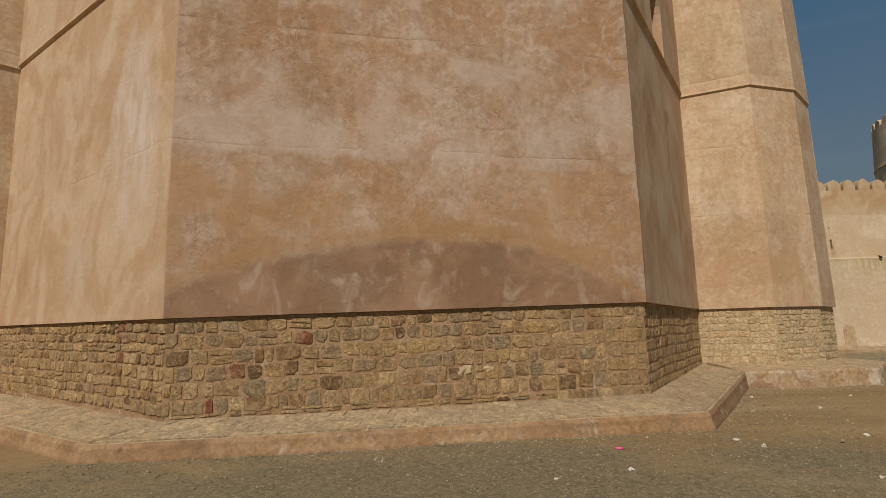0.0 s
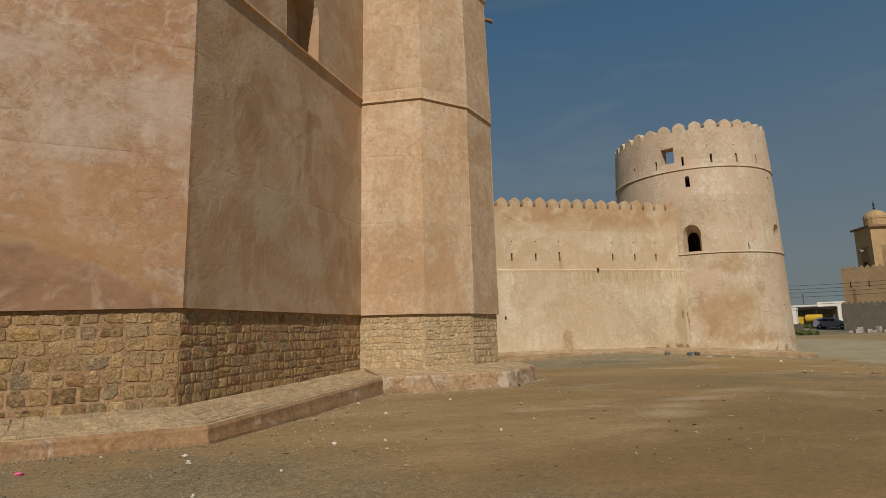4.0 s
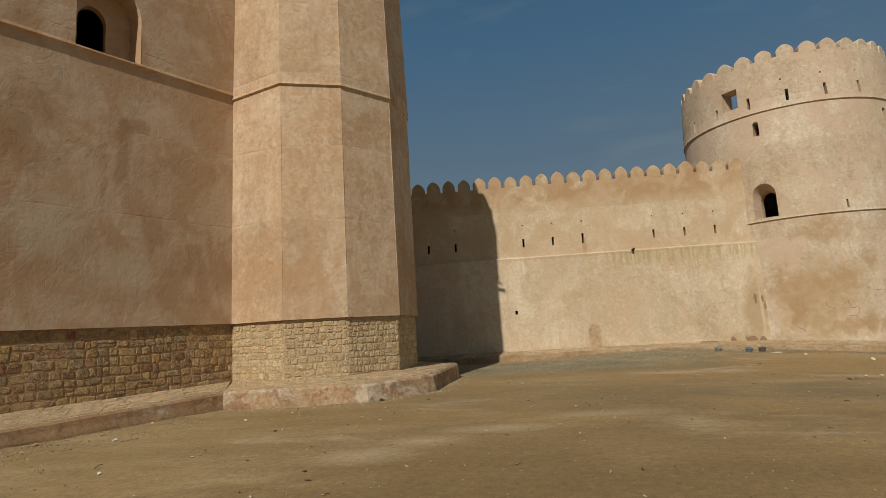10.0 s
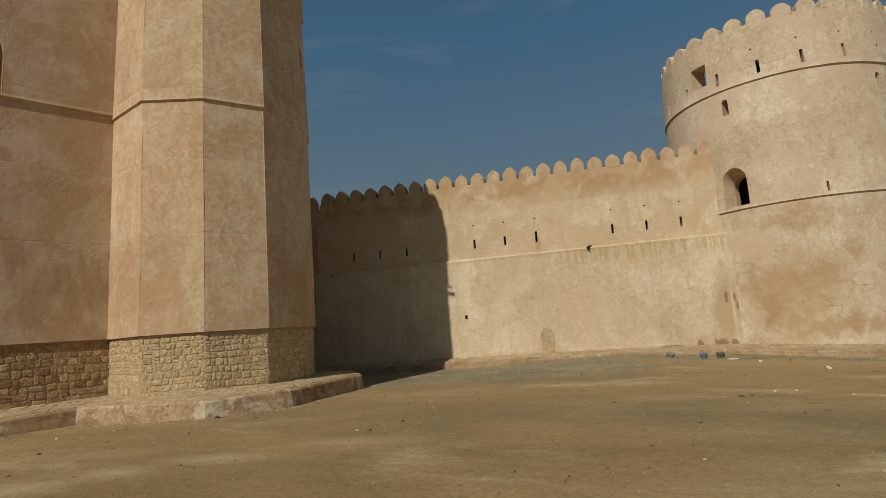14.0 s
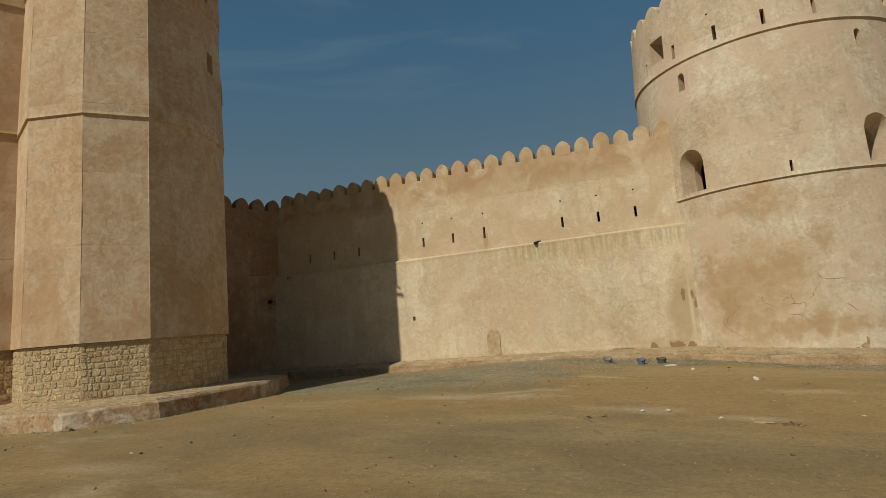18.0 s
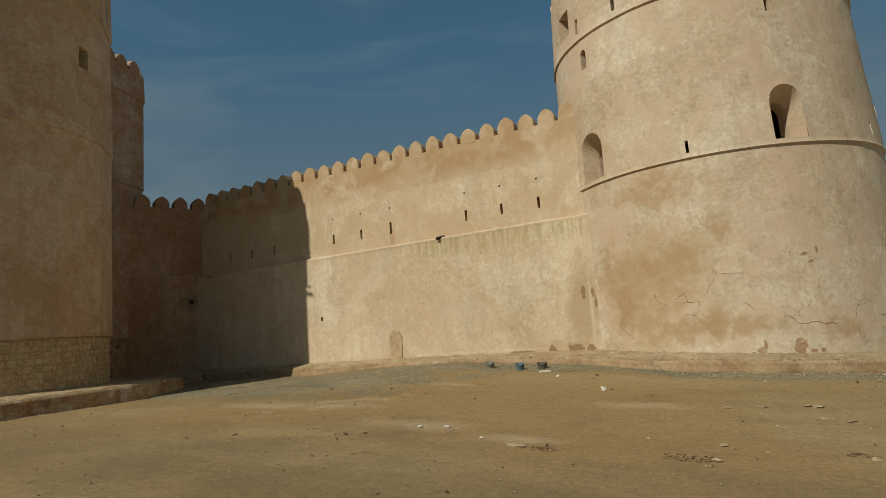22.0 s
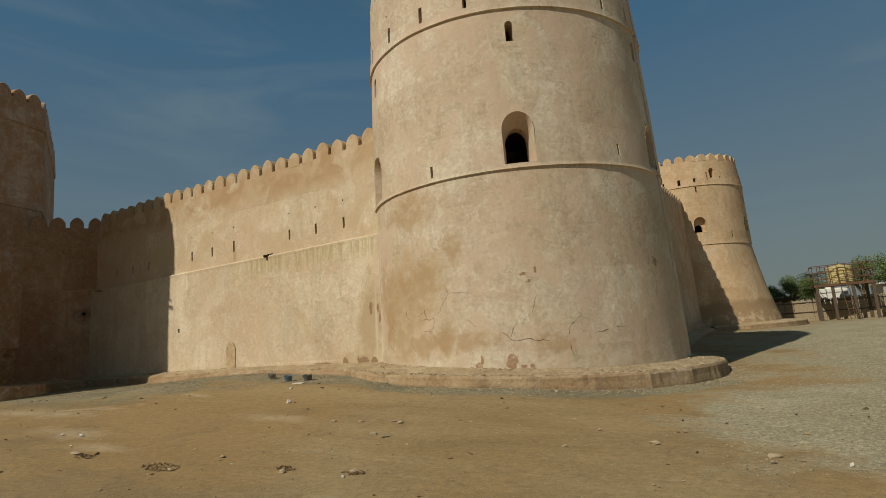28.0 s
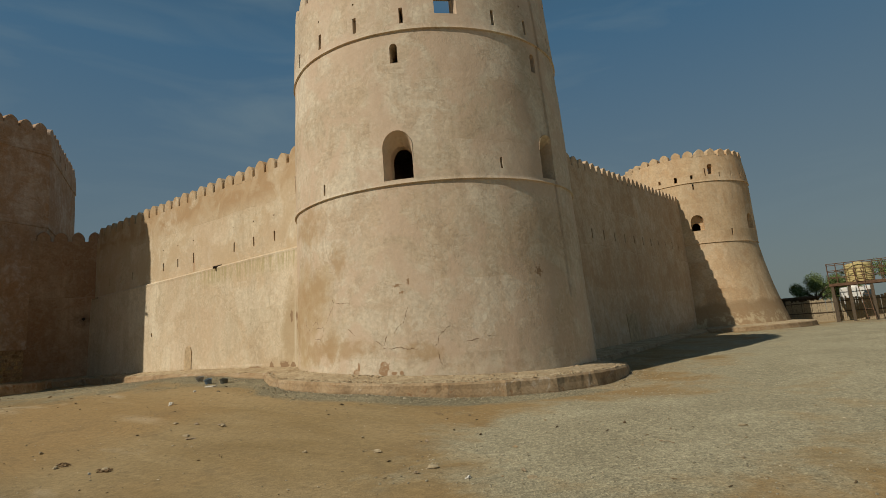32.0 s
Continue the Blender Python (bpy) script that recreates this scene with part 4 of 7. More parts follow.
for i in range(len(a)):
    j = (i + 1) % len(a)
    bm.faces.new((a[j], a[i], b[i], b[j]))
part("soffit", bm, M_KEEP, keep)
niche_panel(keep_path, keep, M_KEEP, keep_win, 0.55, (k2 + 2.6, k2 + 3.2, 7.95, 9.1))
roof_disc(keep_path, -0.6, 11.6, keep, M_ROOF)
roof_disc(keep_path, -0.6, 7.6, keep, M_ROOF, "floor_deck")
me_keep_merlon = merlon_mesh("merlon", 0.62, 0.5, 0.42, M_KEEP)
for i in range(8):
    a, b = keep_path.s[i], keep_path.s[i + 1]
    battlement(keep_path, keep, me_keep_merlon, 0.72, -0.18, lambda u: 12.65, a + 0.05, b - 0.05, 40 + i)


def turret(cx, cy, label, detail):
    th = thing("turret", (cx, cy, 0.1), label, "tower")
    ring = circle_path(cx, cy, 2.8, 12, radians(1.0))
    if detail:
        # the facet against the keep is turned in to meet its wall
        ring[8] = (cx - 1.7, cy - 1.99)
        ring[11] = (cx + 2.49, cy - 1.38)
        ring[0], ring[1] = (cx + 2.76, cy + 0.05), (cx + 2.36, cy + 1.42)
    sh = Shell(ring, True)
    side = sh.s[1]
    holes = []
    if detail:
        holes = [(0.42 * side, 0.42 * side + 0.34, 9.85, 10.5, False), (0.36 * side, 0.36 * side + 0.13, 12.05, 12.6, False), (1.5 * side, 1.5 * side + 0.13, 12.05, 12.6, False), (10.5 * side, 10.5 * side + 0.13, 12.05, 12.6, False), (11.5 * side, 11.5 * side + 0.13, 12.05, 12.6, False)]
    part("wall", sh.build([(1.99, 0.045), (4.6, 0.02), (7.7, 0.0), (7.72, 0.05), (7.79, 0.035), (11.72, -0.06), (11.75, 0.0), (13.45, -0.05)], 0.6, (), 0.45, 0.45, rough=0.01, blind=holes), M_TURRET, th, "tan plaster in flat upright facets")
    part("stone_base", sh.build([(-0.5, -0.026), (1.985, -0.03)], 0.6, (), 0.5, 0.5), M_MORTAR_PALE, th, "mortar bed of the rubble base")
    bm = bmesh.new()
    a = [bm.verts.new((*(p + m * 0.045), 1.988)) for p, m in zip(sh.p, sh.m)]
    b = [bm.verts.new((*(p - m * 0.2), 1.988)) for p, m in zip(sh.p, sh.m)]
    for i in range(12):
        j = (i + 1) % 12
        bm.faces.new((a[j], a[i], b[i], b[j]))
    part("soffit", bm, M_TURRET, th)
    roof_disc(sh, -0.3, 12.0, th, M_ROOF)
    roof_disc(sh, -0.3, 9.2, th, M_ROOF, "floor_deck")
    me = merlon_mesh("merlon", 0.6, 0.46, 0.4, M_TURRET)
    for i in range(12):
        battlement(sh, th, me, 0.74, -0.22, lambda u: 13.45, sh.s[i], sh.s[i + 1], 70 + i)
    return th, sh


turret_e, turret_path = turret(8.0, 16.21, "twelve-sided corner turret of tan plaster on a pale rubble base", True)
# worn arrises between the turret's facets
for i in (7, 8, 9, 10, 11, 0, 1):
    for seg in ([(2.01, 0.044), (4.6, 0.02), (7.67, 0.0)], [(7.82, 0.033), (11.68, -0.058)]):
        bm = bmesh.new()
        rings = []
        for (z0, o0), (z1, o1) in zip(seg[:-1], seg[1:]):
            n = int((z1 - z0) / 0.3)
            for k in range(n + 1):
                z, o = z0 + (z1 - z0) * k / n, o0 + (o1 - o0) * k / n
                c = turret_path.p[i] + turret_path.m[i] * (o - 0.0165)
                w = 0.021 + 0.01 * noise.noise(Vector((z * 1.7, i * 3.1, 0)))
                rings.append([bm.verts.new((c.x + w * math.cos(q * math.pi / 4), c.y + w * math.sin(q * math.pi / 4), z)) for q in range(8)])
        for a, d in zip(rings[:-1], rings[1:]):
            for q in range(8):
                bm.faces.new((a[q], a[(q + 1) % 8], d[(q + 1) % 8], d[q]))
        part("arris", bm, M_TURRET, turret_e, "", True)
turret_w, turret_w_path = turret(V[7][0], V[7][1], "twelve-sided corner turret half hidden behind the keep", False)
# the wooden water spout high on the east turret
bm = bmesh.new()
add_tube(bm, (10.35, 14.98, 11.28), (10.74, 14.95, 11.18), 0.06, 0.065, 10)
add_tube(bm, (10.35, 15.12, 11.4), (10.7, 15.12, 11.32), 0.04, 0.04, 8)
spout = link_mesh("water_spout", bm, M_WOOD)
tagged(spout, "short round timber water spout on the turret wall", "water spout")

# ---- north curtain wall between the keep and the round tower ----
curtain = thing("curtain_wall", (15.5, 23.6, 0.3), "long sandy plastered curtain wall with round-headed battlements", "fort wall")
cpath = Shell([(7.9, 23.62), (23.6, 23.43)], False)
slit_x = (9.37, 10.52, 11.65, 14.45, 15.65, 16.86, 19.68, 20.89, 22.08)
holes = []
for x in slit_x:
    u = x - 7.9
    tall = 0.06 if x == 16.86 else 0.0
    holes.append((u - 0.042, u + 0.042, 4.67, 5.02 + tall, False))
    holes.append((u - 0.026, u + 0.026, 5.56, 5.61, False))
holes.append((13.95 - 7.95, 13.95 - 7.85, 1.95, 2.1, False))
rise = lambda u: 0.1 * u / 16.5
curtain_lift = lambda u, z: z + rise(u)
part("wall", cpath.build([(-0.5, 0.36), (0.5, 0.33), (4.1, 0.2), (4.2, 0.21), (4.255, 0.15), (4.27, 0.04), (7.25, 0.0)], 0.75, (), 0.45, 0.45, curtain_lift, 0.016, blind=holes), M_CURTAIN, curtain, "sandy plaster, brown below the battlement, green streaks under the ledge")
me_cm = merlon_mesh("merlon", 0.54, 0.49, 0.42, M_CURTAIN)
battlement(cpath, curtain, me_cm, 0.648, -0.222, lambda u: 7.25 + rise(u), 0.0, 15.65, 3)
stub = Shell([(6.95, 23.63), (7.93, 23.62)], False)
part("wall", stub.build([(-0.5, 0.36), (0.5, 0.33), (4.1, 0.2), (4.2, 0.21), (4.255, 0.15), (4.27, 0.04), (7.05, 0.0)], 0.6, (), 0.45, 0.45, None, 0.016), M_CURTAIN, curtain)
# the blocked doorway: a shallow arched niche panel
bm = bmesh.new()
door_c = cpath.contour(8.8, 9.26, 0.45, 1.45, True)
ring_a = [bm.verts.new(cpath.at(u, 0.36 - 0.036 * (z - 0.5) + 0.003, z, 0)) for u, z in door_c]
ring_b = [bm.verts.new(cpath.at(u, 0.1, z, 0)) for u, z in door_c]
bm.faces.new(ring_a)
for i in range(len(door_c)):
    j = (i + 1) % len(door_c)
    bm.faces.new((ring_a[i], ring_b[i], ring_b[j], ring_a[j]))
bmesh.ops.recalc_face_normals(bm, faces=bm.faces)
M_BLOCKED = simple("blocked_door_render", (0.44, 0.325, 0.195), 0.95, 0, 0.3, 5, 0.5)
part("blocked_doorway", bm, M_BLOCKED, curtain, "small arched doorway walled up with brown render")
# clay spout on the ledge
bm = bmesh.new()
add_tube(bm, (18.85, 23.5, 4.34), (18.7, 23.18, 4.27), 0.06, 0.05, 10)
part("water_spout", bm, M_DARK, curtain, "dark clay water spout on the ledge")
bm = bmesh.new()
add_tube(bm, (8.5, 23.5, 4.2), (8.52, 23.15, 4.14), 0.05, 0.04, 8)
part("water_spout", bm, M_KERB, curtain, "pale clay water spout on the ledge")

# the short return wall between the curtain and the keep
ret = thing("return_wall", (7.3, 22.5, 0.3), "short shaded return wall joining the keep to the curtain wall", "fort wall")
rpath = Shell([(6.35, 20.7), (7.9, 23.95)], False)
# this plaster has part of the corner's shade in its colour
part("wall", rpath.build([(-0.5, 0.12), (4.2, 0.06), (7.1, 0.0)], 0.7, (), 0.4, 0.4, None, 0.016), M_RETURN, ret, "brown plaster, darkened in colour to deepen its shade")
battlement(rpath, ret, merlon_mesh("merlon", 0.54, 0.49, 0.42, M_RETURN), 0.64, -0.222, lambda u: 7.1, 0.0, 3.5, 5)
bm = bmesh.new()
add_tube(bm, rpath.at(2.75, -0.1, 3.28, 0), rpath.at(2.76, 0.2, 3.24, 0), 0.08, 0.07, 12)
part("water_spout", bm, M_DARK, ret, "stubby dark spout with a soot-brown stain")

# ---- round towers ----
TC = (26.875, 26.376)


def ring_u(shell, deg):
    """The way along a ring path to a bearing, in degrees, from its centre."""
    n = len(shell.p)
    k = (deg % 360) / 360 * n
    i = int(k) % n
    return shell.s[i] + (shell.s[i + 1] - shell.s[i]) * (k - int(k))


def oval(deg):
    """The tower was set out by eye: a little longer from south-west to north-east."""
    return 1 + 0.041 * math.cos(2 * radians(deg - 48.3))


def tower_lift(u, z):
    """The tower's ledges stand a little higher to the north-east."""
    return z + 0.07 * math.cos(u / tpath.s[-1] * 2 * math.pi - radians(40)) * min(1.0, max(0.0, z / 5))


tower = thing("round_tower", (*TC, 0.0), "massive round corner tower of weathered sandy plaster with two ledges", "tower")
tpath = Shell([(TC[0] + 4.4 * oval(a * 2) * math.cos(radians(a * 2)), TC[1] + 4.4 * oval(a * 2) * math.sin(radians(a * 2))) for a in range(180)], True)
rad = tpath.s[-1] / 360
wins = []
for c in (-130.9, -66.4, -3.0):
    u = ring_u(tpath, c)
    wins.append((u - 5.3 * rad, u + 5.3 * rad, 5.24, 6.6, True))
holes = list(wins)
slits = []
for c, z0, z1 in ((-97.4, 5.24, 5.56), (-28.0, 5.4, 5.72), (40, 5.22, 5.6), (150, 5.22, 5.6)):
    u = ring_u(tpath, c)
    slits.append((u - 0.036, u + 0.036, z0, z1, False))
for c in (-130.7, -65.6, -4.7):
    u = ring_u(tpath, c)
    holes.append((u - 0.11, u + 0.11, 8.57, 9.16, True))
tops = []
views = []
for c in (-168, -149.6, -132.4, -115.1, -98.1, -80.6, -61.8, -24.6, -7.6, 12, 33, 60, 90, 120, 150):
    u = ring_u(tpath, c)
    tops.append((u - 0.055, u + 0.055, 9.72, 10.2, False))
for c in (-141.4, -44):
    u = ring_u(tpath, c)
    views.append((u - 4.6 * rad, u + 4.0 * rad, 9.95, 10.78, False))
for c in range(-140, 40, 18):
    u = ring_u(tpath, c + 5)
    if all(abs(u - (h[0] + h[1]) / 2) > 0.35 + (h[1] - h[0]) / 2 for h in views):
        tops.append((u - 0.03, u + 0.03, 10.62, 10.68, False))
tower_wall = part("wall", tpath.build([(-0.6, 0.2), (0.2, 0.14), (1.6, 0.1), (5.1, 0.0), (5.115, 0.055), (5.18, 0.03), (9.5, -0.12), (9.515, -0.065), (9.59, -0.085), (11.62, -0.2)], 0.6, holes + views, 0.32, 0.4, tower_lift, 0.02, blind=slits + tops, bare=wins), M_TOWER, tower, "sandy plaster, stained and cracked near the ground", True)
for w, skew in zip(wins, (0.06, 0.0, 0.03)):
    mid = (w[0] + w[1]) / 2 + skew
    splay(tpath, tower, M_TOWER, w, 0.015, 0.46, (mid - 0.34, mid + 0.34, w[2] + 0.03, w[3] - 0.28), tower_lift)
roof_disc(tpath, -0.4, 9.4, tower, M_ROOF)
roof_disc(tpath, -0.4, 4.95, tower, M_ROOF, "floor_deck")
roof_disc(tpath, -0.4, 8.3, tower, M_ROOF, "floor_deck")
me_tm = merlon_mesh("merlon", 0.62, 0.45, 0.4, M_TOWER)
battlement(tpath, tower, me_tm, 0.815, -0.415, lambda u: tower_lift(u, 11.62), 0, tpath.s[-1], 8)

# second curtain wall, running on from the tower in its own shade
curtain2 = thing("curtain_wall", (30.3, 40, -0.1), "long plastered curtain wall in shade between the round towers", "fort wall")
c2 = Shell([(29.02, 28.6), (30.05, 49.6)], False)
holes = [(5.52 + 1.3 * i, 5.62 + 1.3 * i, 4.48, 4.9, False) for i in range(11)]
rise2 = lambda u: 0.03 * u
curtain2_lift = lambda u, z: z + rise2(u)
# the turret's warmer plaster, its hue standing in for light off the ground
part("wall", c2.build([(-2.2, 0.4), (4.0, 0.12), (7.57, 0.0)], 0.75, (), 0.5, 0.5, curtain2_lift, 0.016, blind=holes), M_TURRET, curtain2, "tan plaster in shade, its warmth standing in for bounced light")
battlement(c2, curtain2, merlon_mesh("merlon", 0.54, 0.49, 0.42, M_TURRET), 0.648, -0.222, lambda u: 7.57 + rise2(u), 0.0, c2.s[-1], 13)
bm = bmesh.new()
door_c = c2.contour(7.9, 9.1, -0.1, 1.35, False)
ring_a = [bm.verts.new(c2.at(u, 0.41 - 0.045 * (z + 2.2) + 0.03, z, 0)) for u, z in door_c]
ring_b = [bm.verts.new(c2.at(u, 0.0, z, 0)) for u, z in door_c]
bm.faces.new(ring_a)
for i in range(4):
    j = (i + 1) % 4
    bm.faces.new((ring_a[i], ring_b[i], ring_b[j], ring_a[j]))
bmesh.ops.recalc_face_normals(bm, faces=bm.faces)
part("blocked_doorway", bm, M_BLOCKED, curtain2, "low doorway walled up with brown render")

# cracks wandering over the lower drum, laid on its uneven face
tower_tree = BVHTree.FromPolygons([v.co for v in tower_wall.data.vertices], [tuple(p.vertices) for p in tower_wall.data.polygons])


def crack(a0, z0, a1, z1, width, seed):
    r = random.Random(seed)
    n = max(5, int(math.hypot((a1 - a0) * 0.078, z1 - z0) / 0.035))
    bm = bmesh.new()
    last = None
    da = dz = 0.0
    flat = abs(a1 - a0) * 0.078 > abs(z1 - z0)
    for i in range(n + 1):
        t = i / n
        end = min(1.0, 4 * t, 4 * (1 - t))
        da, dz = da * 0.75 + r.uniform(-0.3, 0.3), dz * 0.75 + r.uniform(-0.022, 0.022)
        a, z = radians(a0 + (a1 - a0) * t + da * end), z0 + (z1 - z0) * t + dz * end
        w = 0.5 * width * (0.35 + 0.65 * end) * r.uniform(0.5, 1.4)
        pair = []
        for k in (-1, 1):
            aa, zz = (a + k * w * 0.25 / 4.5, z + k * w) if flat else (a + k * w / 4.5, z + k * w * 0.25)
            d = Vector((-math.cos(aa), -math.sin(aa), 0))
            hit = tower_tree.ray_cast(Vector((TC[0], TC[1], zz)) - d * 8, d)[0]
            pair.append(bm.verts.new(hit - d * 0.003))
        if last:
            bm.faces.new((last[0], pair[0], pair[1], last[1]))
        last = pair
    part("crack", bm, M_CRACK, tower)


M_CRACK = simple("crack_shadow", (0.20, 0.125, 0.068), 1.0, 0, 0.3, 20, 0)
CRACKS = ((-95.5, 2.27, -94.3, 2.14), (-94.3, 2.14, -87.3, 2.11), (-94.3, 2.14, -100.3, 1.56), (-100.3, 1.56, -105.3, 1.52), (-100.3, 1.56, -101.3, 1.25), (-101.3, 1.25, -105.6, 1.25), (-103.7, 1.82, -103.4, 1.54), (-103.7, 1.82, -108.8, 1.44), (-108.8, 1.44, -112.2, 1.63), (-112.2, 1.63, -112.6, 1.85), (-119.5, 1.63, -126.2, 1.06), (-126.2, 1.06, -120.7, 0.73), (-88.7, 1.45, -85.3, 1.22), (-78.2, 1.09, -73.8, 0.86), (-75.2, 0.94, -73, 1.28), (-73.8, 0.86, -63.8, 0.8), (-66.4, 1.86, -67.8, 1.54), (-67.8, 1.54, -71.5, 1.22), (-52.3, 1.33, -56.8, 1.07), (-56.8, 1.07, -58, 0.84), (-57.4, 0.71, -56.1, 0.37), (-47.5, 0.91, -43.4, 0.94), (-40.8, 1.03, -37.7, 0.96))
for i, ends in enumerate(CRACKS):
    crack(*ends, 0.011 if i % 3 else 0.015, 900 + i)

FC = (29.7, 52.9)
far_tower = thing("round_tower", (*FC, 0.0), "round tower of ochre plaster flaring to a peeling damp foot", "tower")
fpath = Shell(circle_path(*FC, 4.05, 72), True)
frad = fpath.s[-1] / 360
fwins = []
for c in (-71.7, -15.5):
    u = ring_u(fpath, c)
    fwins.append((u - 5.6 * frad, u + 5.6 * frad, 6.28, 7.3, True))
holes = list(fwins)
slits = []
for c in (-42, -100):
    u = ring_u(fpath, c)
    slits.append((u - 0.06, u + 0.06, 5.83, 6.27, False))
u = ring_u(fpath, -53.2)
top_win = (u - 0.19, u + 0.19, 9.89, 10.58, True)
holes.append(top_win)
for c, s, z0, z1 in ((-84.6, 0.09, 9.57, 9.95), (-70.8, 0.08, 9.66, 9.95), (-70.7, 0.05, 8.97, 9.35), (-58.4, 0.045, 9.77, 10.3), (-45.3, 0.045, 9.67, 9.97), (-99, 0.07, 9.67, 9.92), (-32.3, 0.04, 9.67, 10.02), (-18, 0.05, 9.67, 10.02)):
    u = ring_u(fpath, c)
    slits.append((u - s, u + s, z0, z1, False))
part("wall", fpath.build([(-0.6, 1.35), (0.1, 1.12), (1.2, 0.82), (2.6, 0.48), (4.0, 0.2), (5.43, 0.0), (5.45, 0.05), (5.52, 0.03), (9.41, -0.02), (9.43, 0.03), (9.5, 0.01), (11.2, -0.18)], 0.5, holes, 0.35, 0.45, None, 0.02, blind=slits), M_FAR, far_tower, "ochre plaster with a reddish peeling damp foot", True)
for w in fwins:
    niche_panel(fpath, far_tower, M_FAR, w, 0.38, (w[0] + 0.05, w[1] - 0.16, w[2] + 0.02, w[3] - 0.46))
roof_disc(fpath, -0.35, 9.3, far_tower, M_ROOF)
roof_disc(fpath, -0.35, 5.3, far_tower, M_ROOF, "floor_deck")
me_fm = merlon_mesh("merlon", 0.58, 0.42, 0.4, M_FAR)
battlement(fpath, far_tower, me_fm, 0.76, -0.38, lambda u: 11.2, 0, fpath.s[-1], 18)


# ---- kerbs: a rendered upstand with a sloping paved top, following the wall foot ----
class Kerb:
    """outer: places along the upstand's foot with the height of its edge; inner: the wall foot, place by place."""

    def __init__(self, name, label, outer, inner, mat, du=0.14):
        self.thing = thing(name, (*outer[0][:2], 0.0), label, "kerb", kind="structure")
        self.o, self.i = [Vector(p) for p in outer], [Vector(p) for p in inner]
        self.len = [(b - a).length for a, b in zip(self.o[:-1], self.o[1:])]
        bm = bmesh.new()
        rows = []
        for k, d in enumerate(self.len):
            n = max(1, round(d / du))
            for j in range(n + (k == len(self.len) - 1)):
                rows.append(self.section(k, j / n, bm))
        for a, b in zip(rows[:-1], rows[1:]):
            for q in range(4):
                bm.faces.new((a[q], b[q], b[q + 1], a[q + 1]))
        for r in (rows[0], rows[-1]):
            bm.faces.new(r)
        bmesh.ops.recalc_face_normals(bm, faces=bm.faces)
        paving = bmesh.new()
        for a, b in zip(rows[:-1], rows[1:]):
            last = None
            for q in range(4, len(a)):
                pair = [paving.verts.new(a[q].co), paving.verts.new(b[q].co)]
                if last:
                    paving.faces.new((last[0], last[1], pair[1], pair[0]))
                last = pair
        bmesh.ops.remove_doubles(paving, verts=paving.verts, dist=0.0005)
        bmesh.ops.recalc_face_normals(paving, faces=paving.faces)
        part("upstand", bm, mat, self.thing, "rendered kerb with a worn uneven edge")
        part("trodden_top", paving, M_KERB_TOP, self.thing, "pale trodden mortar top")

    def ends(self, k, t):
        return self.o[k].lerp(self.o[k + 1], t), self.i[k].lerp(self.i[k + 1], t)

    def top(self, k, t, v, up=0.0):
        """A place on the paved top: v runs from the edge, 0, to the wall, 1."""
        o, i = self.ends(k, t)
        p = o.lerp(i, v)
        p.z += up
        return p

    def section(self, k, t, bm):
        o, i = self.ends(k, t)
        way = (i - o)
        way.z = 0
        way.normalize()
        s = o.x * 1.3 + o.y * 1.1
        wob = 0.028 * noise.noise(Vector((s, 4.0, 1.0))) + 0.02 * noise.noise(Vector((s * 4, 1.0, 2.0))) + 0.012 * noise.noise(Vector((s * 11, 5.0, 2.0)))
        chip = 0.03 * max(0.0, noise.noise(Vector((s * 2.2, 9.0, 0)))) + 0.02 * max(0.0, noise.noise(Vector((s * 9, 3.0, 0))))
        g = ground_z(o.x, o.y)
        out = []
        for inset, z in ((-0.05, g - 0.35), (-0.03 + wob * 0.4, g + 0.03), (wob, (g + o.z) / 2), (0.01 + wob, o.z - 0.05 - chip), (0.05 + wob, o.z - chip * 0.5)):
            p = o + way * inset
            out.append(bm.verts.new((p.x, p.y, z)))
        for v in (0.2, 0.4, 0.6, 0.8):
            mid = o.lerp(i, v)
            out.append(bm.verts.new((mid.x, mid.y, mid.z + 0.012 * noise.noise(Vector((mid.x * 2, mid.y * 2, 2))) + 0.009 * noise.noise(Vector((mid.x * 9, mid.y * 9, 5))))))
        e = i + way * 0.3
        out.append(bm.verts.new((e.x, e.y, i.z + 0.03)))
        return out


def polar(c, r, deg, z):
    return (c[0] + r * math.cos(radians(deg)), c[1] + r * math.sin(radians(deg)), z)


kerb_keep = Kerb("keep_kerb", "stepped kerb of pinkish render paved with flagstones along the keep",
                 [(-11.3, 11.9, 0.34), (-4.45, 6.9, 0.33), (3.84, 8.2, 0.34), (6.9, 12.87, 0.5)],
                 [(-9.9, 11.8, 0.55), (V[0][0], V[0][1], 0.52), (V[1][0], V[1][1], 0.53), (6.5, 14.05, 0.62)], M_KERB_KEEP)
kerb_tur = Kerb("turret_kerb", "stepped kerb of pinkish render round the turret foot",
                [(6.9, 12.87, 0.51), (10.04, 13.0, 0.52), (11.36, 14.3, 0.55), (11.78, 17.7, 0.56), (10.4, 20.4, 0.5), (8.4, 21.6, 0.45)],
                [polar((8.0, 16.21), 2.75, -119, 0.63), polar((8.0, 16.21), 2.75, -70, 0.65), polar((8.0, 16.21), 2.75, -38, 0.66), polar((8.0, 16.21), 2.75, 12, 0.66), polar((8.0, 16.21), 2.75, 55, 0.6), (6.6, 20.6, 0.55)], M_KERB_TUR)
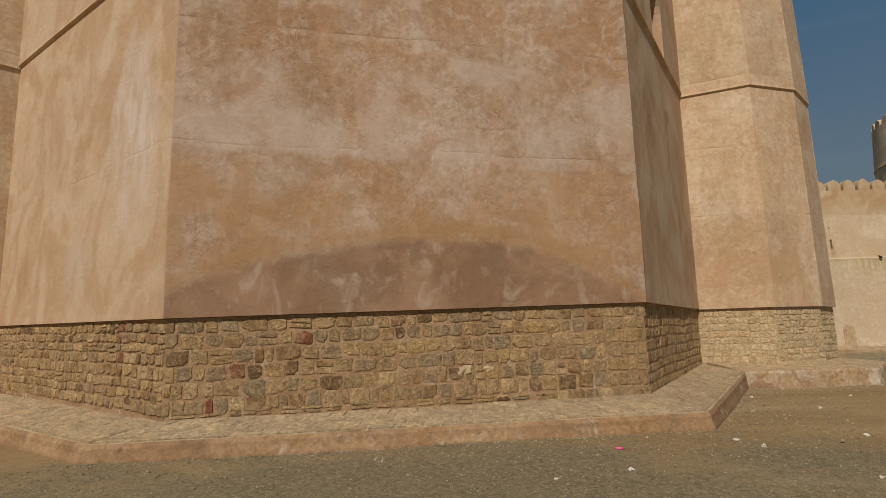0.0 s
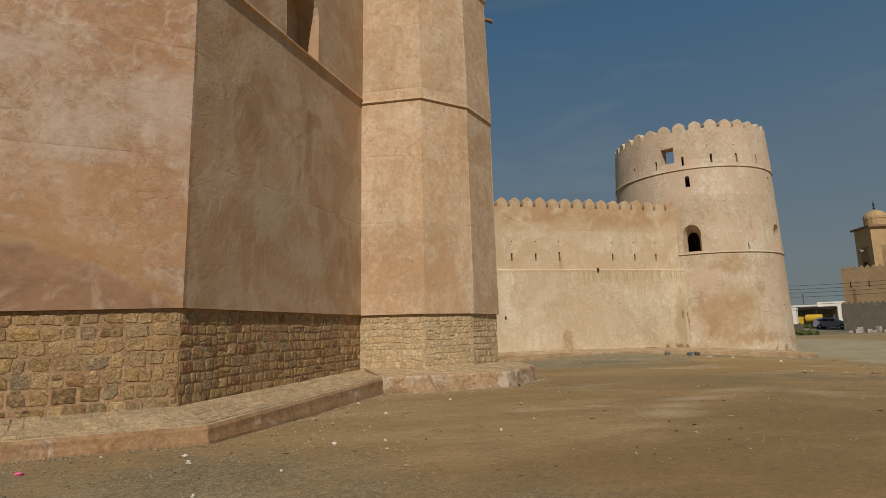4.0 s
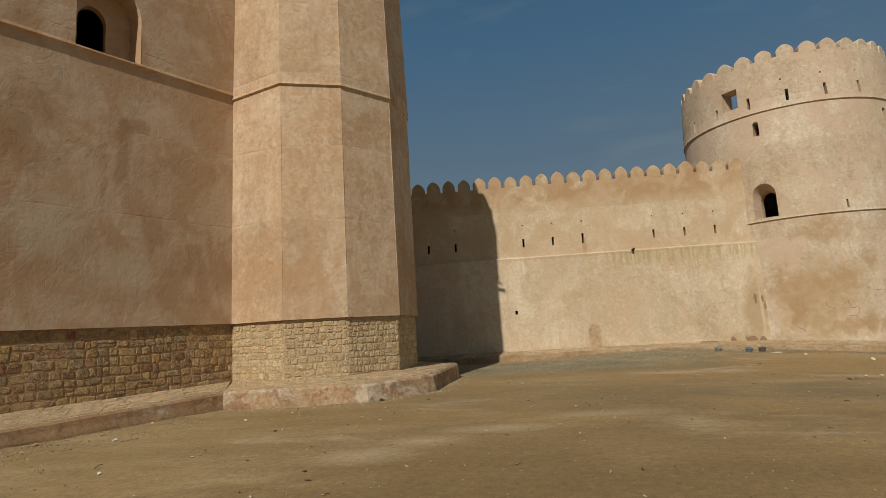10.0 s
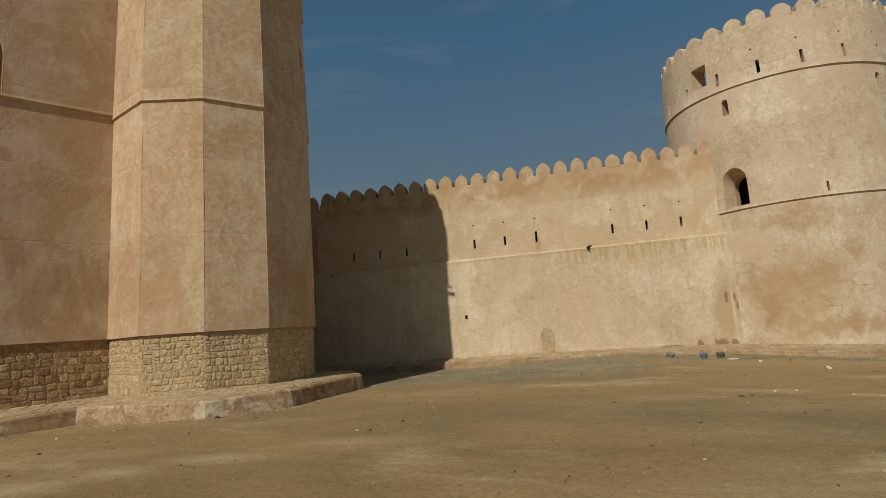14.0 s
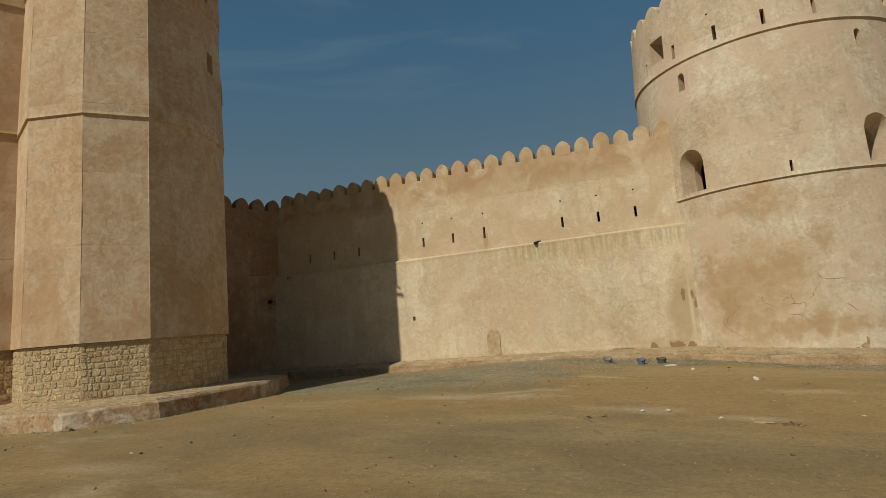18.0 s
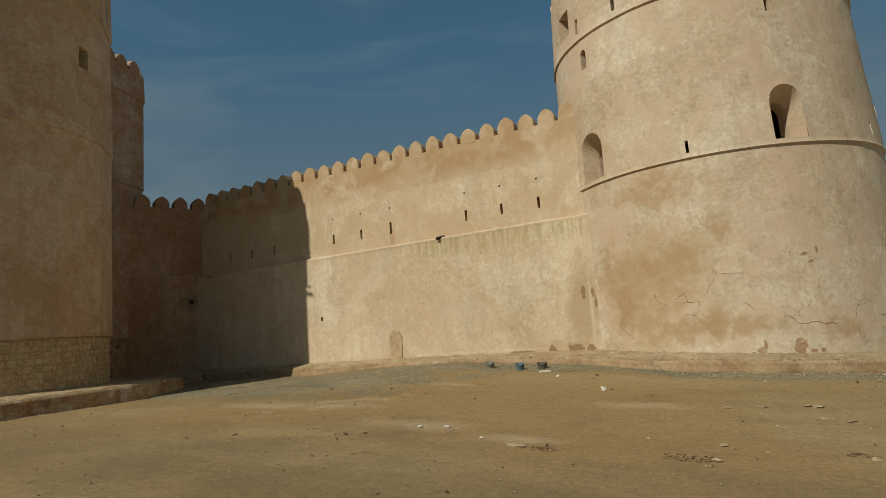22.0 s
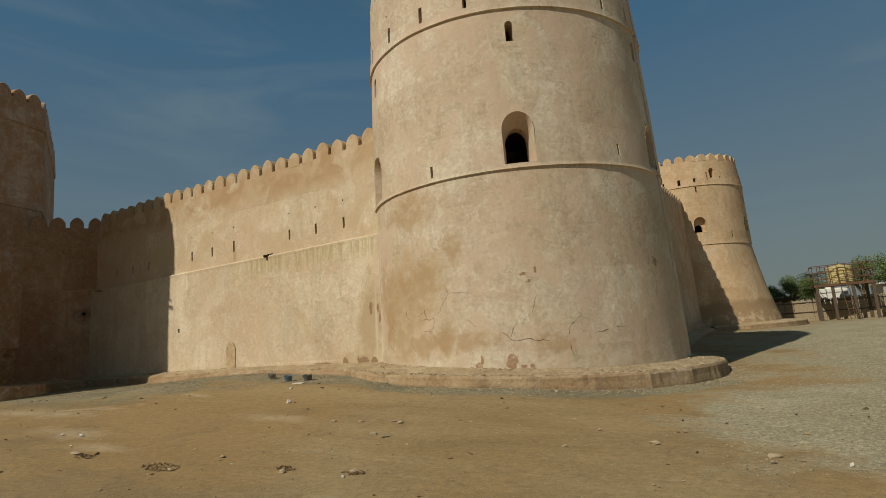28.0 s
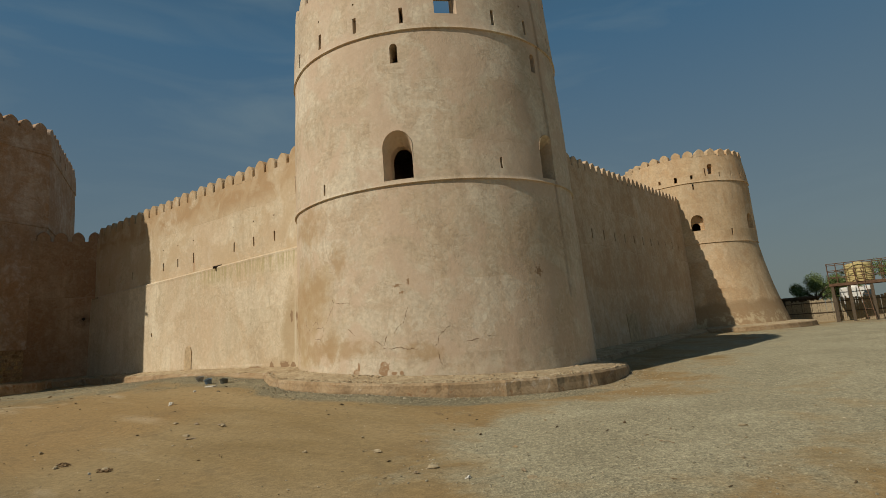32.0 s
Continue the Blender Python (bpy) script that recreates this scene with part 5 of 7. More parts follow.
kerb_cur = Kerb("curtain_kerb", "low worn kerb along the foot of the curtain wall",
                [(7.6, 21.0, 0.4), (8.65, 22.75, 0.42), (12, 22.6, 0.44), (18, 22.45, 0.46), (23.12, 22.36, 0.365)],
                [(6.55, 20.9, 0.52), (7.7, 23.45, 0.55), (12, 23.3, 0.56), (18, 23.15, 0.56), (23.7, 23.2, 0.5)], M_KERB)
TOW = [(-142, 0.42, 0.5), (-130, 0.34, 0.46), (-115, 0.28, 0.42), (-100, 0.24, 0.36), (-85, 0.17, 0.28), (-70, 0.08, 0.2), (-55, -0.0, 0.12), (-40, -0.06, 0.06), (-25, -0.1, 0.02), (-10, -0.13, 0.0), (2, -0.15, 0.0), (12, -0.18, 0.0), (24, -0.2, -0.05)]
kerb_tow = Kerb("tower_kerb", "curved worn kerb round the foot of the round tower", [polar(TC, 5.45 * oval(a), a, z) for a, z, w in TOW], [polar(TC, 4.5 * oval(a), a, w) for a, z, w in TOW], M_KERB)
Kerb("curtain_kerb", "low worn kerb along the shaded curtain wall", [(30.5, 30.0, -0.12), (30.75, 38, -0.02), (31.15, 48.0, 0.08)], [(29.45, 30.0, 0.02), (29.85, 38, 0.1), (30.35, 48.0, 0.2)], M_KERB)
Kerb("tower_kerb", "curved worn kerb round the foot of the ochre tower", [polar(FC, 6.5, a, 0.15) for a in range(-78, 20, 7)], [polar(FC, 5.1, a, 0.25) for a in range(-78, 20, 7)], M_KERB)


# ---- rubble stones of the keep's and the turret's foot ----
def stone_shape(rnd):
    """Points and faces of a rough-split block, one unit wide and high, facing -y: uneven sides, broken corners, a faceted face."""
    out = []
    for cx, cz in ((-1, -1), (1, -1), (1, 1), (-1, 1)):
        x, z = cx * 0.5 * rnd.uniform(0.88, 1.05), cz * 0.5 * rnd.uniform(0.86, 1.06)
        cut = rnd.choice((0.07, 0.11, 0.17, 0.3))
        a, b = (x - cx * cut * rnd.uniform(0.5, 1.2), z), (x, z - cz * cut * rnd.uniform(0.5, 1.2))
        out += [a, b]
    # in order round the outline
    out.sort(key=lambda p: math.atan2(p[1], p[0]))
    full = []
    for i, p in enumerate(out):
        q = out[(i + 1) % len(out)]
        full.append(p)
        if abs(p[0] - q[0]) + abs(p[1] - q[1]) > 0.4:
            w = rnd.uniform(-0.05, 0.035)
            m = ((p[0] + q[0]) / 2, (p[1] + q[1]) / 2)
            k = 1 + w / max(0.2, math.hypot(*m))
            full.append((m[0] * k, m[1] * k))
    n = len(full)
    tilt, lean = rnd.uniform(-0.25, 0.25), rnd.uniform(-0.2, 0.2)
    pts, faces = [], []
    for k, y, jit in ((1.04, 0.8, 0.0), (0.985, -0.35, 0.15), (0.86, -0.85, 0.28)):
        for x, z in full:
            pts.append((x * k + rnd.uniform(-0.02, 0.02), y + rnd.uniform(-jit, jit) + (tilt * x * 2 + lean * z * 2 if jit else 0), z * k + rnd.uniform(-0.02, 0.02)))
    pts.append((rnd.uniform(-0.25, 0.25), -1.0 + rnd.uniform(-0.35, 0.2), rnd.uniform(-0.25, 0.25)))
    for r in range(2):
        for i in range(n):
            j = (i + 1) % n
            faces.append((r * n + i, r * n + j, (r + 1) * n + j, (r + 1) * n + i))
    for i in range(n):
        faces.append((2 * n + i, 2 * n + (i + 1) % n, 3 * n))
    return pts, faces


rnd = random.Random(21)
SHAPES = [stone_shape(rnd) for _ in range(26)]


def pydata_mesh(name, pts, faces, mat, smooth=False):
    me = bpy.data.meshes.new(name)
    me.from_pydata(pts, [], faces)
    me.materials.append(mat)
    me.update()
    if smooth:
        me.polygons.foreach_set("use_smooth", [True] * len(me.polygons))
    return me


STONE_MESHES = [pydata_mesh("stone", p, f, M_STONE, False) for p, f in SHAPES]
LIME_MESHES = [pydata_mesh("lime_dab", p, f, M_LIME, False) for p, f in SHAPES[:4]]
PALE_MESHES = [pydata_mesh("stone", p, f, M_PALE, False) for p, f in SHAPES]


def rubble(a, b, z0_at, z1, course, width, proud, seed, gap=0.028, tops=(0.0, 0.0)):
    """World poses of stones laid in rough courses on an upright face from a to b (outside to the right of the way)."""
    r = random.Random(seed)
    a, b = Vector(a), Vector(b)
    d = (b - a)
    length = d.length
    slope = lambda u: tops[0] + (tops[1] - tops[0]) * u / length
    d.normalize()
    turn = math.atan2(d.y, d.x)
    out = []
    z = z1 - 0.02
    while True:
        h = course * r.uniform(0.82, 1.18)
        u = r.uniform(-0.1, 0.02)
        alive = False
        while u < length - 0.04:
            w = width * r.choice((0.55, 0.75, 0.9, 1.0, 1.1, 1.4)) * r.uniform(0.85, 1.15)
            u0, u1 = max(u, 0.0), min(u + w, length)
            zf = z0_at((u0 + u1) / 2 / length) - slope((u0 + u1) / 2)
            zc = z - h / 2
            if u1 - u0 > 0.05 and zc - h * 0.3 > zf - 0.04:
                alive = True
                split = r.random() < 0.09
                for k in range(2 if split else 1):
                    hh = h / (2 if split else 1)
                    zz = z - hh * (k + 0.5)
                    hs = (hh - gap) * r.uniform(0.84, 1.08)
                    ws = (u1 - u0 - gap) * r.uniform(0.9, 1.04)
                    p = a + d * ((u0 + u1) / 2)
                    m = Matrix.Translation((p.x, p.y, zz + slope((u0 + u1) / 2) + r.uniform(-0.014, 0.014) + 0.03 * noise.noise(Vector((u0 * 0.9, zz * 0.5, seed))))) @ Matrix.Rotation(turn, 4, "Z") @ Matrix.Rotation(r.uniform(-0.09, 0.09), 4, "Y") @ Matrix.Diagonal((ws, proud * r.uniform(0.6, 1.35), hs, 1))
                    out.append((m, r.randrange(len(SHAPES))))
            u += w
        z -= h
        if not alive:
            return out


def joined(name, items, mat, parent, label):
    pts, faces = [], []
    for m, k in items:
        base = len(pts)
        p, f = SHAPES[k]
        pts += [tuple(m @ Vector(q)) for q in p]
        faces += [tuple(base + i for i in q) for q in f]
    ob = under(new(name, pydata_mesh(name, pts, faces, mat)), parent)
    return tagged(ob, label, kind="stuff")


def edge_points(sh, i, off):
    j = (i + 1) % len(sh.p)
    return sh.p[i] + sh.m[i] * off, sh.p[j] + sh.m[j] * off


a, b = edge_points(keep_path, 0, -0.06)
front = rubble(a, b, lambda t: 0.52, 1.95, 0.205, 0.24, 0.008, 1, 0.02, LIP[:2])
a, b = edge_points(keep_path, 1, -0.06)
b = a + (b - a).normalized() * 6.1
side = rubble(a, b, lambda t: 0.53 + 0.09 * t, 1.95, 0.18, 0.22, 0.008, 2, 0.018, LIP[1:3])
a, b = edge_points(keep_path, 7, -0.058)
left = rubble(a + (b - a) * 0.25, b, lambda t: 0.53, 1.95, 0.165, 0.22, 0.015, 3, 0.016, (-0.03, -0.11))
a, b = edge_points(keep_path, 2, -0.058)
back = rubble(a, b, lambda t: 0.55, 1.95, 0.165, 0.22, 0.015, 4, 0.016)
joined("rubble_stonework", side + left + back, M_STONE_J, keep, "grey and ochre fieldstones in rough courses")
tur = []
for i in range(12):
    a, b = edge_points(turret_path, i, -0.024)
    tur += rubble(a, b, lambda t: 0.62, 1.95, 0.155, 0.18, 0.011, 30 + i, 0.016)
tur.sort(key=lambda q: (q[0].translation.xy - Vector((10.2, 13.4))).length)
for m, k in tur[:300]:
    shared("stone", PALE_MESHES[k], m, turret_e)
joined("rubble_stonework", tur[300:], M_PALE_J, turret_e, "pale buff fieldstones in rough courses")
tur = []
for i in (9, 10, 11):
    a, b = edge_points(turret_w_path, i, -0.02)
    tur += rubble(a, b, lambda t: 0.55, 1.95, 0.13, 0.2, 0.03, 50 + i, 0.014)
joined("rubble_stonework", tur, M_PALE_J, turret_w, "pale buff fieldstones in rough courses")
front.sort(key=lambda q: abs(q[0].translation.x - 0.3))
for m, k in front[:300]:
    shared("stone", STONE_MESHES[k], m, keep)
if front[300:]:
    joined("rubble_stonework", front[300:], M_STONE_J, keep, "grey and ochre fieldstones in rough courses")

a, b = edge_points(keep_path, 0, -0.06)
way = (b - a).normalized()
turn = math.atan2(way.y, way.x)
for i, (x, z, w) in enumerate(((0.29, 1.02, 0.19), (0.64, 1.03, 0.13))):
    r = random.Random(90 + i)
    p = a + way * ((x - a.x) / way.x)
    for k in range(9):
        m = Matrix.Translation((p.x + r.uniform(-0.45, 0.45) * w, p.y + r.uniform(-0.1, 0.1) * w, z + r.uniform(-0.22, 0.22) * w)) @ Matrix.Rotation(turn, 4, "Z") @ Matrix.Rotation(r.uniform(-0.5, 0.5), 4, "Y") @ Matrix.Diagonal((w * 0.5, 0.011, w * 0.34, 1))
        shared("lime_dab", LIME_MESHES[r.randrange(4)], m, keep, "cream lime mortar dab on the stonework")
r = random.Random(77)
slabs, u = [], 0.1
while u < 5.4:
    w = r.uniform(0.14, 0.34)
    for k in range(r.choice((1, 2, 2))):
        p = a + way * (u + w / 2)
        slabs.append((Matrix.Translation((p.x, p.y, 0.565 + 0.045 * k + r.uniform(-0.008, 0.008))) @ Matrix.Rotation(turn, 4, "Z") @ Matrix.Rotation(r.uniform(-0.05, 0.05), 4, "Y") @ Matrix.Diagonal((w * r.uniform(0.8, 1.0), 0.011, 0.04, 1)), r.randrange(26)))
    u += w + r.uniform(0.0, 0.12)
joined("slab_course", slabs, M_STONE_J, keep, "thin brown stone slabs levelling the foot of the wall")


# ---- flagstones on the kerbs ----
def flag_piece(kb, k, t0, t1, v0, v1, r, up):
    cs = [(t0, v0), ((t0 + t1) / 2, v0), (t1, v0), (t1, (v0 + v1) / 2), (t1, v1), ((t0 + t1) / 2, v1), (t0, v1), (t0, (v0 + v1) / 2)]
    mid = ((t0 + t1) / 2, (v0 + v1) / 2)
    low, top = [], []
    lx, ly = r.uniform(-0.003, 0.003), r.uniform(-0.003, 0.003)
    for t, v in cs:
        q = r.uniform(0.86, 0.985)
        t, v = mid[0] + (t - mid[0]) * q, mid[1] + (v - mid[1]) * q
        t, v = min(max(t, 0), 1), min(max(v, 0.1), 1.02)
        low.append(kb.top(k, t, v, -0.02))
        top.append(kb.top(k, mid[0] + (t - mid[0]) * 0.94, mid[1] + (v - mid[1]) * 0.94, up + lx * (t > mid[0]) + ly * (v > mid[1])))
    return low, top


def flags(kb, segs, across, length, seed, parts, up=0.007):
    r = random.Random(seed)
    pts, faces, count = [], [], 0
    for k in segs:
        d = kb.len[k]
        for row in range(across):
            v0, v1 = row / across, (row + 1) / across
            t = r.uniform(-0.6, 0) * length / d
            while t < 1:
                w = length * r.uniform(0.5, 1.5) / d
                if min(t + w, 1) - max(t, 0) > 0.06 / d:
                    low, top = flag_piece(kb, k, max(t, 0), min(t + w, 1), v0 + r.uniform(-0.05, 0.05), v1 + r.uniform(-0.05, 0.05), r, up * r.uniform(0.4, 1.5))
                    n = 8
                    fs = [tuple(range(n, 2 * n))] + [(i, (i + 1) % n, n + (i + 1) % n, n + i) for i in range(n)]
                    if count < parts:
                        c = sum((Vector(p) for p in top), Vector()) / n
                        me = pydata_mesh("flagstone", [tuple(p - c) for p in low + top], fs, M_FLAG)
                        shared("flagstone", me, Matrix.Translation(c), kb.thing)
                    else:
                        base = len(pts)
                        pts += [tuple(p) for p in low + top]
                        faces += [tuple(base + i for i in q) for q in fs]
                    count += 1
                t += w
    if pts:
        ob = under(new("flagstone_paving", pydata_mesh("flagstone_paving", pts, faces, M_FLAG_J)), kb.thing)
        tagged(ob, "worn buff flagstones bedded in mortar", kind="stuff")


flags(kerb_keep, (1, 2), 4, 0.3, 61, 210)
flags(kerb_keep, (0,), 5, 0.36, 64, 40, 0.016)
flags(kerb_tur, (0, 1, 2, 3), 5, 0.3, 62, 110)


# ---- litter and loose stones on the ground ----
def on_ground(x, y, up=0.0):
    h = 0.035 * noise.noise(Vector((x * 0.35, y * 0.35, 0))) + 0.02 * noise.noise(Vector((x * 1.4, y * 1.4, 3)))
    return Vector((x, y, ground_z(x, y) + h + up))


def rock_bm(r, sx, sy, sz, cuts=2, jag=0.22):
    bm = bmesh.new()
    bmesh.ops.create_icosphere(bm, subdivisions=cuts, radius=0.5)
    seed = Vector((r.uniform(0, 50), r.uniform(0, 50), r.uniform(0, 50)))
    for v in bm.verts:
        d = 1 + jag * 2 * noise.noise(v.co * 2.3 + seed)
        v.co = Vector((v.co.x * d * sx, v.co.y * d * sy, max(v.co.z * d, -0.32) * sz))
    return bm


M_PAPER = simple("dirty_white_paper", (0.62, 0.58, 0.5), 0.85, 0, 0.15, 30)
M_PINK = simple("pink_petal_paper", (0.75, 0.12, 0.3), 0.7)
M_CHALK = simple("pale_plaster_rubble", (0.37, 0.295, 0.185), 0.95, 0, 0.3, 18, 0.6)
M_ROCK = simple("brown_pebble", (0.30, 0.23, 0.15), 0.95, 0, 0.4, 25, 0.5)
M_BLUE = simple("faded_blue_plastic", (0.15, 0.195, 0.235), 0.75, 0, 0.15, 6)
M_GREYP = simple("grey_plastic", (0.27, 0.25, 0.21), 0.8, 0, 0.2, 6)
M_DARKP = simple("dark_green_plastic", (0.125, 0.12, 0.095), 0.8, 0, 0.2, 6)
M_TWIG = simple("dry_twig", (0.22, 0.15, 0.085), 0.9, 0, 0.35, 30)


def crumple(name, x, y, size, mat, label, category, seed, flat=0.7):
    r = random.Random(seed)
    bm = rock_bm(r, size, size * 0.75, size * flat, 2, 0.5)
    p = on_ground(x, y, size * flat * 0.3)
    bmesh.ops.transform(bm, matrix=Matrix.Translation(p) @ Matrix.Rotation(r.uniform(0, 6), 4, "Z"), verts=bm.verts)
    return tagged(link_mesh(name, bm, mat), label, category)


PAPERS = ((1.93, 6.03, 0.1), (3.72, 7.35, 0.1), (3.84, 6.93, 0.1), (6.54, 9.9, 0.12), (5.51, 7.48, 0.1), (1.08, 5.77, 0.07), (-0.78, 6.72, 0.06), (2.7, 7.7, 0.05), (4.89, 6.12, 0.07), (4.14, 5.5, 0.08), (6.2, 11.45, 0.1), (8.1, 11.3, 0.09), (7.9, 7.67, 0.08), (22.95, 19.97, 0.17), (21.77, 15.4, 0.12), (22.2, 15.5, 0.13), (24.15, 18.69, 0.2), (33.75, 17.0, 0.1), (28.5, 15.2, 0.09))
for i, (x, y, s) in enumerate(PAPERS):
    tagged(crumple("paper_scrap", x, y, s * 0.6, M_PAPER, "crumpled dirty-white paper scrap on the dusty ground", "litter", 300 + i), group="paper scraps on the ground")
crumple("petal_scrap", 2.12, 7.03, 0.1, M_PINK, "small bright pink paper scrap on the gravel", "litter", 330, 0.35)


def tub(name, x, y, r0, r1, h, mat, label, tilt, squash=1.0):
    """A thin-walled plastic tub, lying tilted."""
    bm = bmesh.new()
    n = 20
    rings = []
    for r, z in ((r0 * 0.2, 0.0), (r0, 0.0), (r0 * 1.02, 0.02), ((r0 + r1) / 2, h / 2), (r1, h), (r1 * 1.06, h), (r1 * 1.06, h - 0.02), (r1 * 0.96, h - 0.01), ((r0 + r1) / 2 * 0.95, h / 2), (r0 * 0.95, 0.02), (r0 * 0.2, 0.02)):
        rings.append([bm.verts.new((r * math.cos(2 * math.pi * i / n) * squash, r * math.sin(2 * math.pi * i / n), z + 0.012 * math.sin(5 * i))) for i in range(n)])
    for a, b in zip(rings[:-1], rings[1:]):
        for i in range(n):
            j = (i + 1) % n
            bm.faces.new((a[i], a[j], b[j], b[i]))
    bmesh.ops.recalc_face_normals(bm, faces=bm.faces)
    m = Matrix.Translation(on_ground(x, y, 0.005 + r0 * abs(math.sin(tilt)) * 0.8)) @ Matrix.Rotation(tilt, 4, "X")
    bmesh.ops.transform(bm, matrix=m, verts=bm.verts)
    return tagged(link_mesh(name, bm, mat, True), label, "container")


tub("plastic_tub", 20.8, 21.4, 0.105, 0.128, 0.12, M_GREYP, "dusty grey plastic tub lying beside the kerb", 0.25)
tub("plastic_bucket", 21.72, 21.12, 0.095, 0.118, 0.135, M_BLUE, "faded blue plastic bucket beside the kerb", 0.2)
tub("plastic_basket", 22.25, 21.3, 0.105, 0.128, 0.13, M_DARKP, "dark green plastic basket beside the kerb", 0.12)
bm = bmesh.new()
add_box(bm, -0.14, -0.09, 0, 0.14, 0.09, 0.03, Matrix.Translation(on_ground(22.45, 20.75, 0.0)) @ Matrix.Rotation(0.3, 4, "Z"), 0.008)
tagged(link_mesh("foam_sheet", bm, M_PAPER), "dirty white foam sheet lying in front of the tubs", "litter")
SHARDS = ((33.07, 17.24, 0.3, 0.06), (33.05, 16.93, 0.13, 0.05), (31.7, 17.7, 0.28, 0.06), (34.42, 17.26, 0.22, 0.04), (34.2, 17.48, 0.13, 0.05), (23.6, 14.7, 0.5, 0.05), (26.0, 14.65, 0.22, 0.05), (26.75, 17.82, 0.3, 0.04), (27.53, 17.9, 0.3, 0.05), (27.47, 17.19, 0.35, 0.04), (27.8, 17.1, 0.3, 0.04), (26.1, 15.4, 0.2, 0.05), (30.6, 17.3, 0.14, 0.05), (32.0, 18.5, 0.1, 0.06), (31.55, 25.0, 0.22, 0.1), (36.05, 20.7, 0.25, 0.04), (27.4, 17.95, 0.28, 0.05), (26.25, 17.65, 0.25, 0.04), (5.3, 9.75, 0.2, 0.05), (5.9, 10.5, 0.13, 0.05), (27.6, 15.1, 0.2, 0.05), (28.5, 15.4, 0.25, 0.06))
for i, (x, y, w, h) in enumerate(SHARDS):
    r = random.Random(500 + i)
    w *= 0.52
    h *= 0.75
    bm = rock_bm(r, w, w * r.uniform(0.4, 0.7), h * 1.2, 2, 0.4)
    bmesh.ops.transform(bm, matrix=Matrix.Translation(on_ground(x, y, h * 0.45)) @ Matrix.Rotation(r.uniform(-0.6, 0.6), 4, "Z"), verts=bm.verts)
    tagged(link_mesh("rubble_shard", bm, M_CHALK if i % 3 != 1 else M_ROCK), "flat broken piece of pale plaster rubble on the ground", "rubble", "rubble shards on the ground")


def leaf_heap(x, y, w, seed):
    """A low heap of dry leaves, husks and twigs."""
    r = random.Random(seed)
    pts, faces = [], []
    for _ in range(int(480 * w)):
        a, d = r.uniform(0, 2 * math.pi), w * math.sqrt(r.random())
        c = on_ground(x + d * math.cos(a) * 1.3, y + d * math.sin(a) * 0.7, 0.006 + 0.022 * (1 - d / w) * r.random())
        q = Euler((r.uniform(-0.9, 0.9), r.uniform(-0.9, 0.9), r.uniform(0, 6.28))).to_matrix()
        l, b = r.uniform(0.01, 0.045), r.uniform(0.003, 0.01)
        k = len(pts)
        for v in ((-l, 0, 0), (0, -b, 0.008), (l, 0, 0), (0, b, 0.008), (0, 0, -0.008)):
            pts.append(tuple(c + q @ Vector(v)))
        faces += [(k, k + 1, k + 4), (k + 1, k + 2, k + 4), (k + 2, k + 3, k + 4), (k + 3, k, k + 4), (k, k + 1, k + 2, k + 3)]
    me = pydata_mesh("dry_leaf_heap", pts, faces, leaf_mat("dry_leaf", (0.11, 0.065, 0.03), (0.38, 0.26, 0.14)))
    return tagged(new("dry_leaf_heap", me), "small heap of dry brown leaves and husks", "leaf litter", kind="stuff")


leaf_heap(25.72, 14.7, 0.26, 1)
leaf_heap(23.95, 14.65, 0.16, 2)
leaf_heap(28.5, 15.4, 0.14, 4)
leaf_heap(27.5, 15.25, 0.12, 3)


def twig(x, y, length, turn, seed):
    r = random.Random(seed)
    bm = bmesh.new()
    a = on_ground(x, y, 0.02)
    last = a
    for k in range(3):
        nxt = last + Vector((math.cos(turn + r.uniform(-0.3, 0.3)), math.sin(turn + r.uniform(-0.3, 0.3)), 0)) * length / 3
        nxt.z = on_ground(nxt.x, nxt.y, 0.02 + r.uniform(0, 0.02)).z
        add_tube(bm, last, nxt, 0.006, 0.004, 6)
        last = nxt
    return tagged(link_mesh("twig", bm, M_TWIG), "short dry brown twig lying on the ground", "twig", "twigs on the ground")


rr = random.Random(77)
for i in range(14):
    x = rr.uniform(4, 36)
    lo = 5.0 if x < 15 else (11 + (x - 15) * 0.25)
    hi = 11.0 if x < 13 else 20.5
    twig(x, rr.uniform(min(lo, hi), hi), rr.uniform(0.1, 0.35), rr.uniform(0, 3.1), 800 + i)

# loose gravel: thickest along the kerbs and over the stony stretch to the east
PEB = []
for _ in range(5):
    bmp = rock_bm(rr, 1, 0.8, 0.7, 1, 0.3)
    bmp.verts.ensure_lookup_table()
    PEB.append(([tuple(v.co) for v in bmp.verts], [tuple(v.index for v in f.verts) for f in bmp.faces]))
    bmp.free()


def gravel(name, label, n, place, size, mat, seed):
    r = random.Random(seed)
    pts, faces = [], []
    for _ in range(n):
        x, y = place(r)
        s = size * r.choice((0.5, 0.6, 0.8, 1.0, 1.0, 1.5)) * r.uniform(0.8, 1.2)
        c = on_ground(x, y, s * 0.12)
        t = r.uniform(0, 6.28)
        ct, st = math.cos(t) * s, math.sin(t) * s
        p, f = r.choice(PEB)
        k = len(pts)
        pts += [(c.x + a * ct - b * st, c.y + a * st + b * ct, c.z + d * s) for a, b, d in p]
        faces += [tuple(k + i for i in q) for q in f]
    return tagged(new(name, pydata_mesh(name, pts, faces, mat)), label, "gravel", kind="stuff")


def along(kb, segs, spread):
    def pick(r):
        k = r.choice(segs)
        o, i = kb.ends(k, r.random())
        w = (o - i)
        w.z = 0
        w.normalize()
        d = spread * r.random() ** 2 + 0.06
        return o.x + w.x * d, o.y + w.y * d
    return pick


